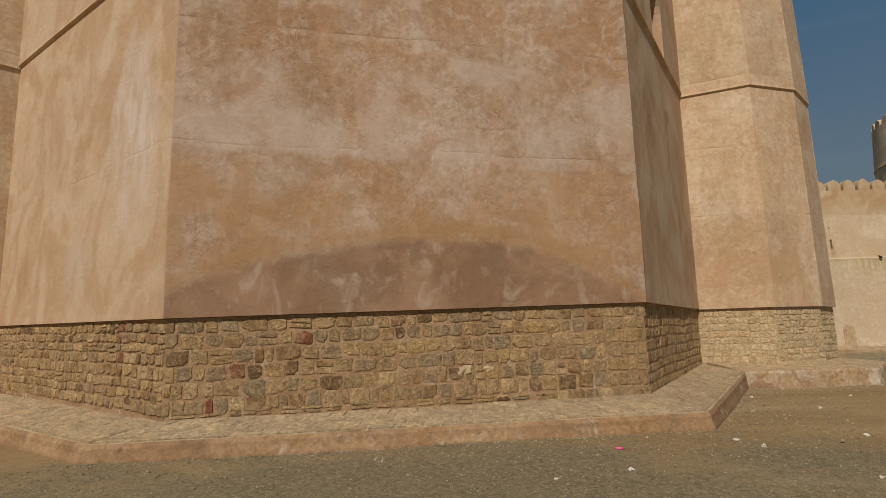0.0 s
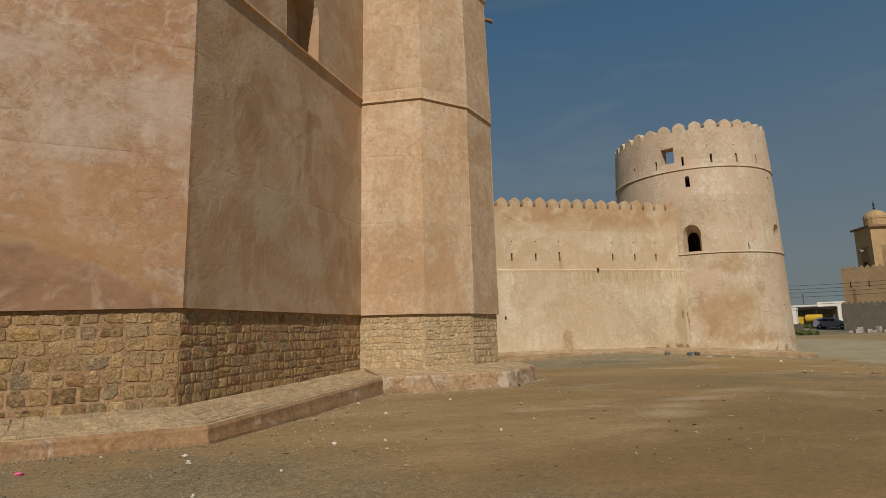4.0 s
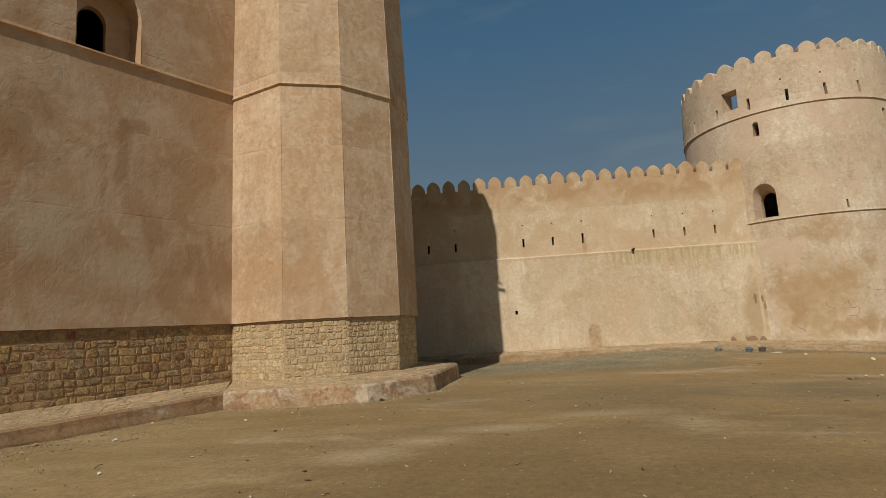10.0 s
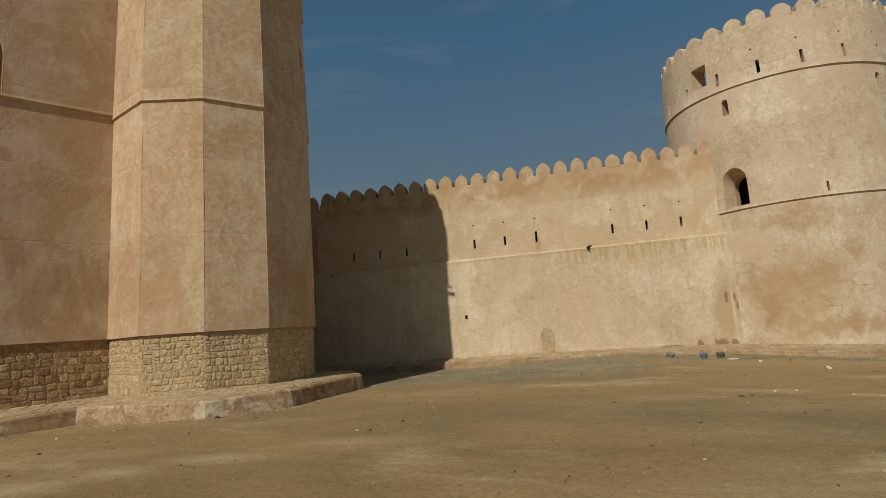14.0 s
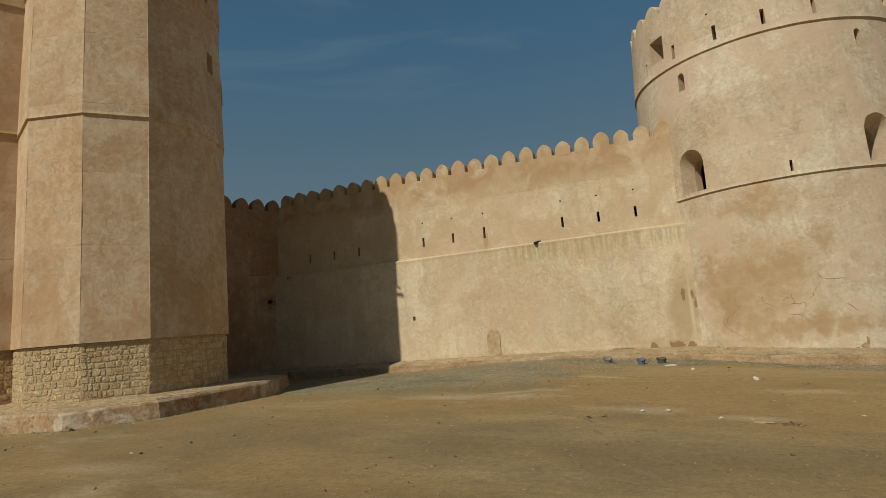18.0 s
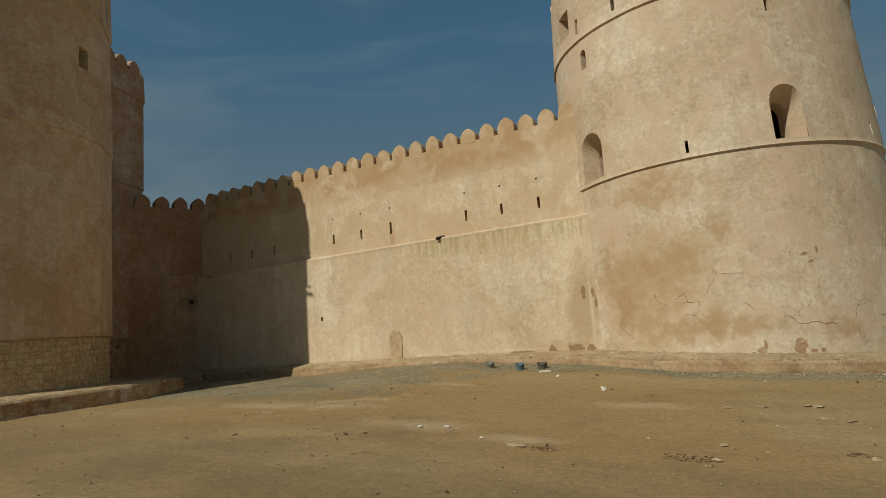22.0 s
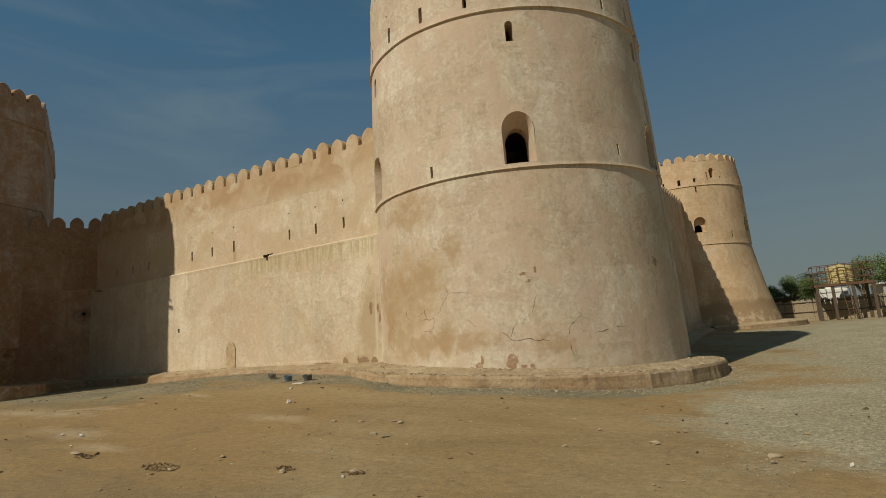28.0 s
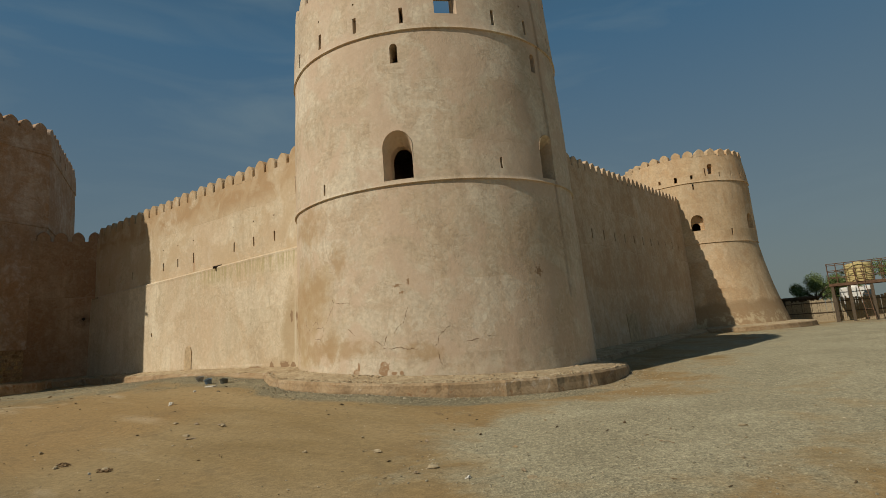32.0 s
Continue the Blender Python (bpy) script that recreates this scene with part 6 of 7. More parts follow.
M_GRAV = stone_mat("loose_gravel", ((0.0, (0.33, 0.285, 0.195)), (0.5, (0.44, 0.385, 0.265)), (0.9, (0.50, 0.43, 0.295)), (1.0, (0.6, 0.52, 0.38))), True)
M_GRAV_DARK = stone_mat("mixed_gravel", ((0.0, (0.22, 0.18, 0.115)), (0.5, (0.34, 0.285, 0.18)), (0.85, (0.45, 0.38, 0.25)), (1.0, (0.58, 0.50, 0.36))), True)
gravel("gravel", "grey-brown gravel drifted along the keep kerb", 3600, along(kerb_keep, [1, 1, 1, 2, 2], 1.9), 0.024, M_GRAV_DARK, 1)
gravel("gravel", "grey-brown gravel drifted along the turret kerb", 700, along(kerb_tur, [0, 1, 2], 0.5), 0.028, M_GRAV, 2)
gravel("gravel", "grey gravel drifted along the curtain wall kerb", 7500, along(kerb_cur, [1, 2, 3], 3.2), 0.026, M_GRAV_DARK, 3)
gravel("gravel", "grey gravel drifted along the tower kerb", 3400, along(kerb_tow, list(range(2, 12)), 0.8), 0.024, M_GRAV_DARK, 4)
gravel("gravel", "pale gravel spread over the eastern ground", 5200, lambda r: (r.uniform(32.5, 44), r.uniform(16.5, 30)), 0.024, M_GRAV, 5)
gravel("gravel", "scattered pebbles over the dusty yard", 5200, lambda r: (r.uniform(6, 36), r.uniform(5, 21)), 0.018, M_GRAV_DARK, 6)
gravel("gravel", "fine grey gravel in front of the keep", 4200, lambda r: (r.uniform(-5, 6.5), r.uniform(3.2, 7.2)), 0.016, M_GRAV_DARK, 7)


def crumbs(name, label, kb, segs, n, size, mat, seed):
    """Loose bits of mortar and stone lying on a kerb, most of them along its edge and at the wall foot."""
    r = random.Random(seed)
    pts, faces = [], []
    for _ in range(n):
        k, v = r.choice(segs), r.choice((r.uniform(0.07, 0.2), r.uniform(0.07, 0.2), r.uniform(0.2, 0.8), r.uniform(0.8, 0.98)))
        c = kb.top(k, r.random(), v, 0.004)
        w = size * r.choice((0.4, 0.6, 0.8, 1.0, 1.7)) * r.uniform(0.7, 1.2)
        m = Matrix.Translation(c) @ Matrix.Rotation(r.uniform(0, 6.28), 4, "Z") @ Matrix.Diagonal((w, w * r.uniform(0.5, 0.9), w * r.uniform(0.08, 0.2), 1))
        p, f = SHAPES[r.randrange(len(SHAPES))]
        b = len(pts)
        pts += [tuple(m @ Vector((q[0], q[2], -q[1]))) for q in p]
        faces += [tuple(b + i for i in q[::-1]) for q in f]
    ob = under(new(name, pydata_mesh(name, pts, faces, mat)), kb.thing)
    return tagged(ob, label, kind="stuff")


M_CRUMB = stone_mat("mortar_crumbs", ((0.0, (0.34, 0.235, 0.13)), (0.4, (0.44, 0.32, 0.19)), (0.8, (0.52, 0.40, 0.25)), (1.0, (0.58, 0.46, 0.30))), True, 0.6)
crumbs("mortar_rubble", "loose bits of mortar and stone on the kerb", kerb_tow, list(range(len(kerb_tow.len))), 800, 0.05, M_CRUMB, 11)
crumbs("mortar_rubble", "loose bits of mortar and stone on the kerb", kerb_cur, list(range(len(kerb_cur.len))), 400, 0.045, M_CRUMB, 12)


def scraps(name, label, n, place, mat, seed, lo, hi):
    """Leaf scraps, bark chips and bits of husk strewn on the ground."""
    r = random.Random(seed)
    pts, faces = [], []
    for _ in range(n):
        x, y = place(r)
        l = r.uniform(lo, hi) * r.choice((0.5, 0.7, 1.0, 1.0, 1.6))
        w, t = l * r.uniform(0.12, 0.5), r.uniform(0, 6.28)
        c = on_ground(x, y, 0.006)
        k = len(pts)
        ct, st = math.cos(t), math.sin(t)
        for a, b, z in ((-1, 0, 0.0), (-0.2, -1, 0.3), (1, -0.2, 0.5), (0.3, 1, 0.2), (0.1, 0.0, 1.0), (0.0, 0.1, -0.6)):
            u, v = a * l / 2 * r.uniform(0.7, 1.2), b * w / 2 * r.uniform(0.7, 1.3)
            pts.append((c.x + u * ct - v * st, c.y + u * st + v * ct, c.z + z * w * r.uniform(0.3, 0.9)))
        for i in range(4):
            j = (i + 1) % 4
            faces += [(k + i, k + j, k + 4), (k + j, k + i, k + 5)]
    return tagged(new(name, pydata_mesh(name, pts, faces, mat)), label, "ground litter", kind="stuff")


def strewn(r):
    """Thicker in drifts than between them."""
    while True:
        x, y = r.uniform(4, 38), r.uniform(5, 21)
        if y < 21 - max(0.0, 14 - x) * 1.3 and noise.noise(Vector((x * 0.6, y * 0.6, 7))) > r.uniform(-0.35, 0.55):
            return x, y


M_SCRAP = leaf_mat("dry_husk", (0.07, 0.046, 0.025), (0.30, 0.215, 0.115))
M_PALE_SCRAP = leaf_mat("pale_chip", (0.30, 0.24, 0.15), (0.58, 0.49, 0.35))
scraps("leaf_scraps", "dark dry leaf scraps and husks strewn over the yard", 650, strewn, M_SCRAP, 41, 0.02, 0.085)
scraps("plaster_chips", "pale plaster chips strewn over the yard", 800, strewn, M_PALE_SCRAP, 42, 0.02, 0.06)
scraps("plaster_chips", "plaster chips fallen on the tower kerb", 160, along(kerb_tow, list(range(1, 11)), 0.5), M_PALE_SCRAP, 43, 0.03, 0.08)


# ---- the yard north-east of the fort: fence, tank stand, trees ----
M_FENCE = simple("grey_palm_frond_fence", (0.33, 0.265, 0.17), 0.95, 0, 0.4, 20, 0.5)
M_POST = simple("grey_timber_post", (0.10, 0.075, 0.05), 0.9, 0, 0.3, 12)
M_TANK = simple("yellowed_fibreglass", (0.52, 0.42, 0.19), 0.7, 0, 0.18, 4)
M_WHITE = simple("white_painted_wall", (0.74, 0.72, 0.66), 0.85, 0, 0.1, 2)
M_BLOCK = simple("grey_concrete_block", (0.42, 0.385, 0.32), 0.95, 0, 0.2, 6, 0.4)
M_LEAF = leaf_mat("dusty_green_leaf", (0.09, 0.13, 0.038), (0.19, 0.24, 0.082))
M_PALM = leaf_mat("grey_green_frond", (0.05, 0.075, 0.03), (0.10, 0.125, 0.05))
M_BARK = simple("grey_brown_bark", (0.16, 0.125, 0.09), 0.95, 0, 0.35, 12, 0.6)


def leaf_cloud(name, blobs, n, size, mat, parent, seed):
    """Many small bent leaf clumps, thicker towards the outside of each blob."""
    r = random.Random(seed)
    pts, faces = [], []
    for _ in range(n):
        cx, cy, cz, rad = r.choice(blobs)
        v = Vector((r.gauss(0, 1), r.gauss(0, 1), r.gauss(0, 0.8))).normalized() * rad * r.random() ** 0.45 * r.uniform(0.8, 1.12)
        c = Vector((cx, cy, cz)) + v
        q = Euler((r.uniform(-1.2, 1.2), r.uniform(-1.2, 1.2), r.uniform(0, 6.28))).to_matrix()
        s = size * r.uniform(0.6, 1.4)
        k = len(pts)
        for p in ((-s, 0, 0), (0, -s * 0.45, s * 0.15), (s, 0, -s * 0.1), (0, s * 0.45, s * 0.15)):
            pts.append(tuple(c + q @ Vector(p)))
        faces += [(k, k + 1, k + 2), (k, k + 2, k + 3)]
    return under(new(name, pydata_mesh(name, pts, faces, mat)), parent)


def tree(x, y, height, spread, label, seed, leaves=2600, size=0.16, low=0.35):
    r = random.Random(seed)
    g = ground_z(x, y)
    th = thing("tree", (x, y, g), label, "tree")
    bm = bmesh.new()
    top = Vector((x + r.uniform(-0.2, 0.2), y, g + height * 0.55))
    add_tube(bm, (x, y, g - 0.2), top, height * 0.035 + 0.04, height * 0.02 + 0.02, 8)
    part("trunk", bm, M_BARK, th, "grey-brown bark")
    blobs = []
    for i in range(8):
        a = 2 * math.pi * i / 8 + r.uniform(-0.3, 0.3)
        d = spread * r.uniform(0.35, 0.85)
        e = Vector((x + d * math.cos(a), y + d * math.sin(a), g + height * r.uniform(low + 0.2, 0.86)))
        bm = bmesh.new()
        st = Vector((x, y, g + height * r.uniform(0.22, 0.5)))
        mid = st.lerp(e, 0.5) + Vector((0, 0, height * 0.05))
        add_tube(bm, st, mid, height * 0.015 + 0.02, height * 0.01 + 0.015, 6)
        add_tube(bm, mid, e, height * 0.01 + 0.015, 0.015, 6)
        part("limb", bm, M_BARK, th)
        blobs.append((e.x, e.y, e.z, spread * r.uniform(0.28, 0.46)))
    blobs.append((x, y, g + height * 0.82, spread * 0.42))
    leaf_cloud("crown", blobs, leaves, size, M_LEAF, th, seed)
    return th


def palm(x, y, height, label, seed):
    r = random.Random(seed)
    g = ground_z(x, y)
    th = thing("date_palm", (x, y, g), label, "palm tree")
    bm = bmesh.new()
    add_tube(bm, (x, y, g - 0.2), (x, y, g + height), 0.2, 0.16, 10)
    part("trunk", bm, M_BARK, th)
    pts, faces = [], []
    for i in range(26):
        a, up = r.uniform(0, 6.28), r.uniform(-0.3, 1.1)
        d = Vector((math.cos(a), math.sin(a), 0))
        side = Vector((-d.y, d.x, 0))
        last = Vector((x, y, g + height))
        length = r.uniform(1.3, 1.9)
        for s in range(7):
            t = s / 6
            p = Vector((x, y, g + height)) + d * length * t + Vector((0, 0, length * (up * t - (0.5 + up * 0.6) * t * t)))
            for sg in (-1, 1):
                tip = p + side * sg * 0.42 * (1 - 0.6 * t) + d * 0.25 - Vector((0, 0, 0.12))
                k = len(pts)
                pts += [tuple(p), tuple(p + d * 0.14), tuple(tip)]
                faces.append((k, k + 1, k + 2))
            k = len(pts)
            pts += [tuple(last - side * 0.02), tuple(last + side * 0.02), tuple(p)]
            faces.append((k, k + 1, k + 2))
            last = p
    under(new("crown", pydata_mesh("crown", pts, faces, M_PALM)), th)
    return th


def fence():
    a, b = Vector((34.3, 58.6)), Vector((47.5, 56.2))
    d = (b - a)
    n = 110
    th = thing("frond_fence", (*a, ground_z(*a)), "weathered grey palm-frond fence with two rails", "fence")
    r = random.Random(5)
    u = d.normalized()
    turn = math.atan2(u.y, u.x)
    meshes = []
    for k in range(4):
        bm = bmesh.new()
        add_box(bm, -0.055, -0.02, 0, 0.055, 0.02, 1.65, None, 0.012)
        for v in bm.verts:
            v.co.x += 0.012 * noise.noise(Vector((v.co.z * 2, k * 5.0, 0)))
        meshes.append(mesh_of("slat", bm, M_FENCE))
    for i in range(n):
        p = a + d * (i + 0.5) / n
        m = Matrix.Translation((p.x, p.y, ground_z(p.x, p.y) - 0.1)) @ Matrix.Rotation(turn, 4, "Z") @ Matrix.Rotation(r.uniform(-0.02, 0.02), 4, "Y") @ Matrix.Diagonal((r.uniform(0.95, 1.15), 1, r.uniform(0.95, 1.06), 1))
        shared("slat", meshes[i % 4], m, th)
    for z in (0.65, 1.35):
        bm = bmesh.new()
        for i in range(10):
            p, q = a + d * i / 10, a + d * (i + 1) / 10
            add_tube(bm, (p.x + u.y * 0.05, p.y - u.x * 0.05, ground_z(p.x, p.y) + z), (q.x + u.y * 0.05, q.y - u.x * 0.05, ground_z(q.x, q.y) + z), 0.035, 0.03, 6)
        part("rail", bm, M_POST, th)
    return th


fence()


def tank_stand():
    g = ground_z(38.5, 56.5)
    x0, x1, y0, y1, zd = 37.1, 40.5, 55.6, 57.6, 2.26
    th = thing("tank_stand", (39.2, 56.6, g), "rusty steel platform with railings on timber posts", "platform")
    bm = bmesh.new()
    add_box(bm, x0, y0, zd, x1, y1, zd + 0.06)
    for y in (y0, (y0 + y1) / 2, y1):
        add_box(bm, x0, y - 0.04, zd - 0.12, x1, y + 0.04, zd - 0.002)
    part("deck", bm, M_RUST, th, "rust-brown steel deck")
    for x, y in ((x0 + 0.15, y0 + 0.1), (x0 + 1.05, y0 + 0.1), (x0 + 2.2, y0 + 0.1), (x1 - 0.1, y0 + 0.1), (x0 + 0.2, y1 - 0.1), (x1 - 0.2, y1 - 0.1)):
        bm = bmesh.new()
        add_box(bm, x - 0.09, y - 0.09, g - 0.2, x + 0.09, y + 0.09, zd - 0.12, None, 0.015)
        part("leg", bm, M_POST, th)
    for i in range(8):
        x = x0 + 0.03 + (x1 - x0 - 0.06) * i / 7
        for y in (y0 + 0.03, y1 - 0.03):
            bm = bmesh.new()
            add_tube(bm, (x, y, zd + 0.05), (x, y, zd + 1.35), 0.025, 0.025, 6)
            part("baluster", bm, M_RUST, th)
    for z in (zd + 0.45, zd + 0.9, zd + 1.35):
        for y in (y0 + 0.03, y1 - 0.03):
            bm = bmesh.new()
            add_tube(bm, (x0, y, z), (x1, y, z), 0.025, 0.025, 6)
            part("handrail", bm, M_RUST, th)
        for x in (x0 + 0.03, x1 - 0.03):
            bm = bmesh.new()
            add_tube(bm, (x, y0, z), (x, y1, z), 0.025, 0.025, 6)
            part("handrail", bm, M_RUST, th)
    bm = bmesh.new()
    for s in (-0.2, 0.2):
        add_tube(bm, (x0 + 1.9 + s, y0 - 0.5, g), (x0 + 1.6 + s, y0 - 0.05, zd + 0.9), 0.025, 0.025, 6)
    for k in range(7):
        t = (k + 0.5) / 7
        p = Vector((x0 + 1.9, y0 - 0.5, g)).lerp(Vector((x0 + 1.6, y0 - 0.05, zd + 0.9)), t)
        add_tube(bm, p - Vector((0.2, 0, 0)), p + Vector((0.2, 0, 0)), 0.018, 0.018, 6)
    part("ladder", bm, M_RUST, th, "leaning rusty ladder")
    # the tank on it
    tk = thing("water_tank", (x0 + 1.7, 56.6, zd + 0.06), "ribbed yellowed fibreglass water tank on the platform", "water tank")
    bm = bmesh.new()
    n = 32
    prof = [(0.02, 0.0), (0.735, 0.0)]
    for k in range(9):
        z = 0.04 + k * 0.122
        prof += [(0.735, z), (0.75, z + 0.03), (0.75, z + 0.08), (0.735, z + 0.11)]
    prof += [(0.735, 1.15), (0.5, 1.22), (0.2, 1.25), (0.02, 1.25)]
    c = Vector((x0 + 1.7, 56.6, zd + 0.06))
    rings = [[bm.verts.new(c + Vector((r * math.cos(2 * math.pi * i / n), r * math.sin(2 * math.pi * i / n), z))) for i in range(n)] for r, z in prof]
    for a, b in zip(rings[:-1], rings[1:]):
        for i in range(n):
            j = (i + 1) % n
            bm.faces.new((a[i], a[j], b[j], b[i]))
    part("shell", bm, M_TANK, tk)
    bm = bmesh.new()
    add_tube(bm, c + Vector((0, 0, 1.25)), c + Vector((0, 0, 1.3)), 0.22, 0.2, 16)
    part("lid", bm, M_TANK, tk)


tank_stand()
# block pier and white cistern beside the stand
bm = bmesh.new()
for i in range(3):
    for k in range(2):
        add_box(bm, 40.9 + k * 0.45 + 0.1 * (i % 2), 54.9, ground_z(41, 55) - 0.02 + i * 0.22, 41.33 + k * 0.45 + 0.1 * (i % 2), 55.3, ground_z(41, 55) + 0.195 + i * 0.22, None, 0.012)
tagged(link_mesh("block_stack", bm, M_BLOCK), "short stack of grey concrete blocks by the platform", "block stack")
wt = thing("white_cistern", (38.2, 59.5, ground_z(38, 59.5)), "white painted cistern standing behind the fence", "cistern")
bm = bmesh.new()
add_box(bm, 37.6, 59, ground_z(38, 59.5), 39.4, 60.4, ground_z(38, 59.5) + 2.25, None, 0.08)
part("body", bm, M_WHITE, wt)
bm = bmesh.new()
add_tube(bm, (38.4, 59.7, ground_z(38, 59.5) + 2.25), (38.4, 59.7, ground_z(38, 59.5) + 2.4), 0.3, 0.3, 14)
part("hatch", bm, M_WHITE, wt)


def shed(name, x0, y0, x1, y1, h, wall, roof, label, door=True):
    g = ground_z((x0 + x1) / 2, (y0 + y1) / 2)
    th = thing(name, ((x0 + x1) / 2, (y0 + y1) / 2, g), label, "building")
    for ax, ay, bx, by in ((x0, y0, x1, y0 + 0.2), (x0, y1 - 0.2, x1, y1), (x0, y0 + 0.2, x0 + 0.2, y1 - 0.2), (x1 - 0.2, y0 + 0.2, x1, y1 - 0.2)):
        bm = bmesh.new()
        add_box(bm, ax, ay, g - 0.3, bx, by, g + h)
        part("wall", bm, wall, th)
    bm = bmesh.new()
    add_box(bm, x0 - 0.3, y0 - 0.3, g + h, x1 + 0.3, y1 + 0.3, g + h + 0.14)
    part("roof", bm, roof, th)
    if door:
        bm = bmesh.new()
        add_box(bm, (x0 + x1) / 2 - 0.45, y0 - 0.03, g, (x0 + x1) / 2 + 0.45, y0 + 0.03, g + 2.0)
        part("door", bm, M_DARK, th)
    return th


shed("dark_shed", 31.5, 61.5, 36.2, 66.0, 1.75, M_POST, M_POST, "low dark timber shed behind the fence", False)
# grey block colour on the house walls stands in for shade on white
shed("white_house", 44.0, 74.0, 56.0, 80.0, 2.5, M_BLOCK, M_WHITE, "low white house beyond the fence")
tree(36.1, 63.8, 3.75, 1.75, "bushy dusty-green tree behind the frond fence", 11, 22000, 0.045, 0.12)
tree(37.9, 68.0, 3.5, 1.5, "rounded dusty-green tree behind the fence", 12, 8000, 0.07)
tree(44.3, 66.5, 5.4, 2.2, "open-limbed green thorn tree beyond the tank stand", 13, 6000, 0.085, 0.25)
tree(49.0, 66.0, 5.0, 2.4, "broad green thorn tree beyond the tank stand", 14, 5500, 0.09, 0.25)
tree(41.8, 69.0, 4.9, 1.8, "round green tree behind the tank stand", 15, 4500, 0.085)
palm(38.6, 73.5, 3.9, "short date palm with drooping grey-green fronds", 4)


def pole(name, x, y, h, r, lean, mat, label, lamp=False):
    g = ground_z(x, y)
    th = thing(name, (x, y, g), label, "pole")
    bm = bmesh.new()
    top = Vector((x + lean, y, g + h))
    add_tube(bm, (x, y, g - 0.3), top, r, r * 0.65, 10)
    part("shaft", bm, mat, th)
    if lamp:
        bm = bmesh.new()
        add_tube(bm, top, top + Vector((-0.45, 0, 0.15)), r * 0.5, r * 0.4, 8)
        part("bracket", bm, mat, th)
        bm = bmesh.new()
        add_box(bm, top.x - 0.85, top.y - 0.1, top.z + 0.1, top.x - 0.4, top.y + 0.1, top.z + 0.2, None, 0.04)
        part("lamp_head", bm, M_BLOCK, th)
    return th, top


M_GALV = simple("galvanised_steel", (0.42, 0.43, 0.43), 0.5, 0.6, 0.1, 5)


# ---- the street to the east: walled mosque, car, tank lorry, houses, power lines ----
E_EYE, E_WAY = Vector((5.1, -0.14)), Vector((0.785, 0.62)).normalized()
E_RIGHT = Vector((E_WAY.y, -E_WAY.x))
M_OCHRE = simple("ochre_painted_wall", (0.44, 0.30, 0.155), 0.9, 0, 0.12, 1.2, 0.2)
M_STONEWALL = simple("dusty_brown_wall", (0.28, 0.195, 0.11), 0.95, 0, 0.15, 1.0, 0.3)
M_GREYWALL = simple("grey_block_wall", (0.125, 0.112, 0.085), 0.95, 0, 0.18, 1.5, 0.4)


def east(r, d, z=0.0):
    p = E_EYE + E_WAY * d + E_RIGHT * r
    return Vector((p.x, p.y, z))


def east_m(r, d, z, turn=0.0):
    a = math.atan2(E_RIGHT.y, E_RIGHT.x)
    return Matrix.Translation(east(r, d, z)) @ Matrix.Rotation(a + turn, 4, "Z")


def scallop_wall(parent, name, r0, r1, d, z0, z1, thick, mat, pitch, h, turn=0.0):
    m = east_m(r0, d, 0, turn)
    length = r1 - r0
    bm = bmesh.new()
    add_box(bm, 0, 0, z0, length, thick, z1, m)
    part(name, bm, mat, parent)
    me = merlon_mesh("merlon", pitch * 0.97, h, thick, mat, True)
    n = int(length / pitch)
    for i in range(n):
        shared("merlon", me, m @ Matrix.Translation((pitch * (i + 0.5), thick / 2, z1)), parent)


mosque = thing("mosque", east(5, 100, 0.3), "ochre mosque with a square domed minaret and crenellated walls", "mosque")
scallop_wall(mosque, "wall", -2.15, 15, 98, -0.3, 9.0, 0.5, M_STONEWALL, 0.7, 0.5)
bm = bmesh.new()
add_box(bm, 0, 0.5, -0.3, 17.0, 9, 8.0, east_m(-2.15, 98, 0))
part("hall", bm, M_STONEWALL, mosque)
for i in range(5):
    bm = bmesh.new()
    add_box(bm, 0.9 + 2.1 * i, -0.03, 6.3, 1.03 + 2.1 * i, 0.02, 7.2, east_m(-2.15, 98, 0))
    part("slit", bm, M_DARK, mosque)
bm = bmesh.new()
add_box(bm, 1.25, -0.1, 0, 1.5, 0.0, 6.2, east_m(-2.15, 98, 0))
part("drainpipe", bm, M_WOOD, mosque)
MT = east_m(2.7, 101, 0, radians(28))
bm = bmesh.new()
add_box(bm, -2.0, -2.0, 3.0, 2.0, 2.0, 14.8, MT)
part("minaret_shaft", bm, M_OCHRE, mosque, "square ochre shaft")
bm = bmesh.new()
add_box(bm, -2.35, -2.35, 14.8, 2.35, 2.35, 15.1, MT, 0.03)
part("cornice", bm, M_WOOD, mosque)
for face in range(4):
    rot = MT @ Matrix.Rotation(face * math.pi / 2, 4, "Z")
    bm = bmesh.new()
    add_box(bm, -0.85, -2.03, 9.3, 0.85, -1.98, 12.2, rot)
    part("blind_arch", bm, M_STONEWALL, mosque)
    bm = bmesh.new()
    add_box(bm, -0.4, -2.05, 8.9, 0.4, -1.97, 10.0, rot)
    part("window", bm, M_DARK, mosque)
    bm = bmesh.new()
    add_tube(bm, rot @ Vector((0.0, -2.05, 11.7)), rot @ Vector((0.0, -2.7, 11.6)), 0.1, 0.34, 12)
    part("loudspeaker", bm, M_GREYP, mosque, "grey horn loudspeaker")
bm = bmesh.new()
n = 8
prof = [(1.45, 15.1), (1.45, 16.2), (1.5, 16.25)] + [(1.5 * math.cos(a) + 0.02, 16.25 + 1.35 * math.sin(a)) for a in [math.pi / 2 * k / 6 for k in range(1, 7)]]
dc = MT @ Vector((0, 0, 0))
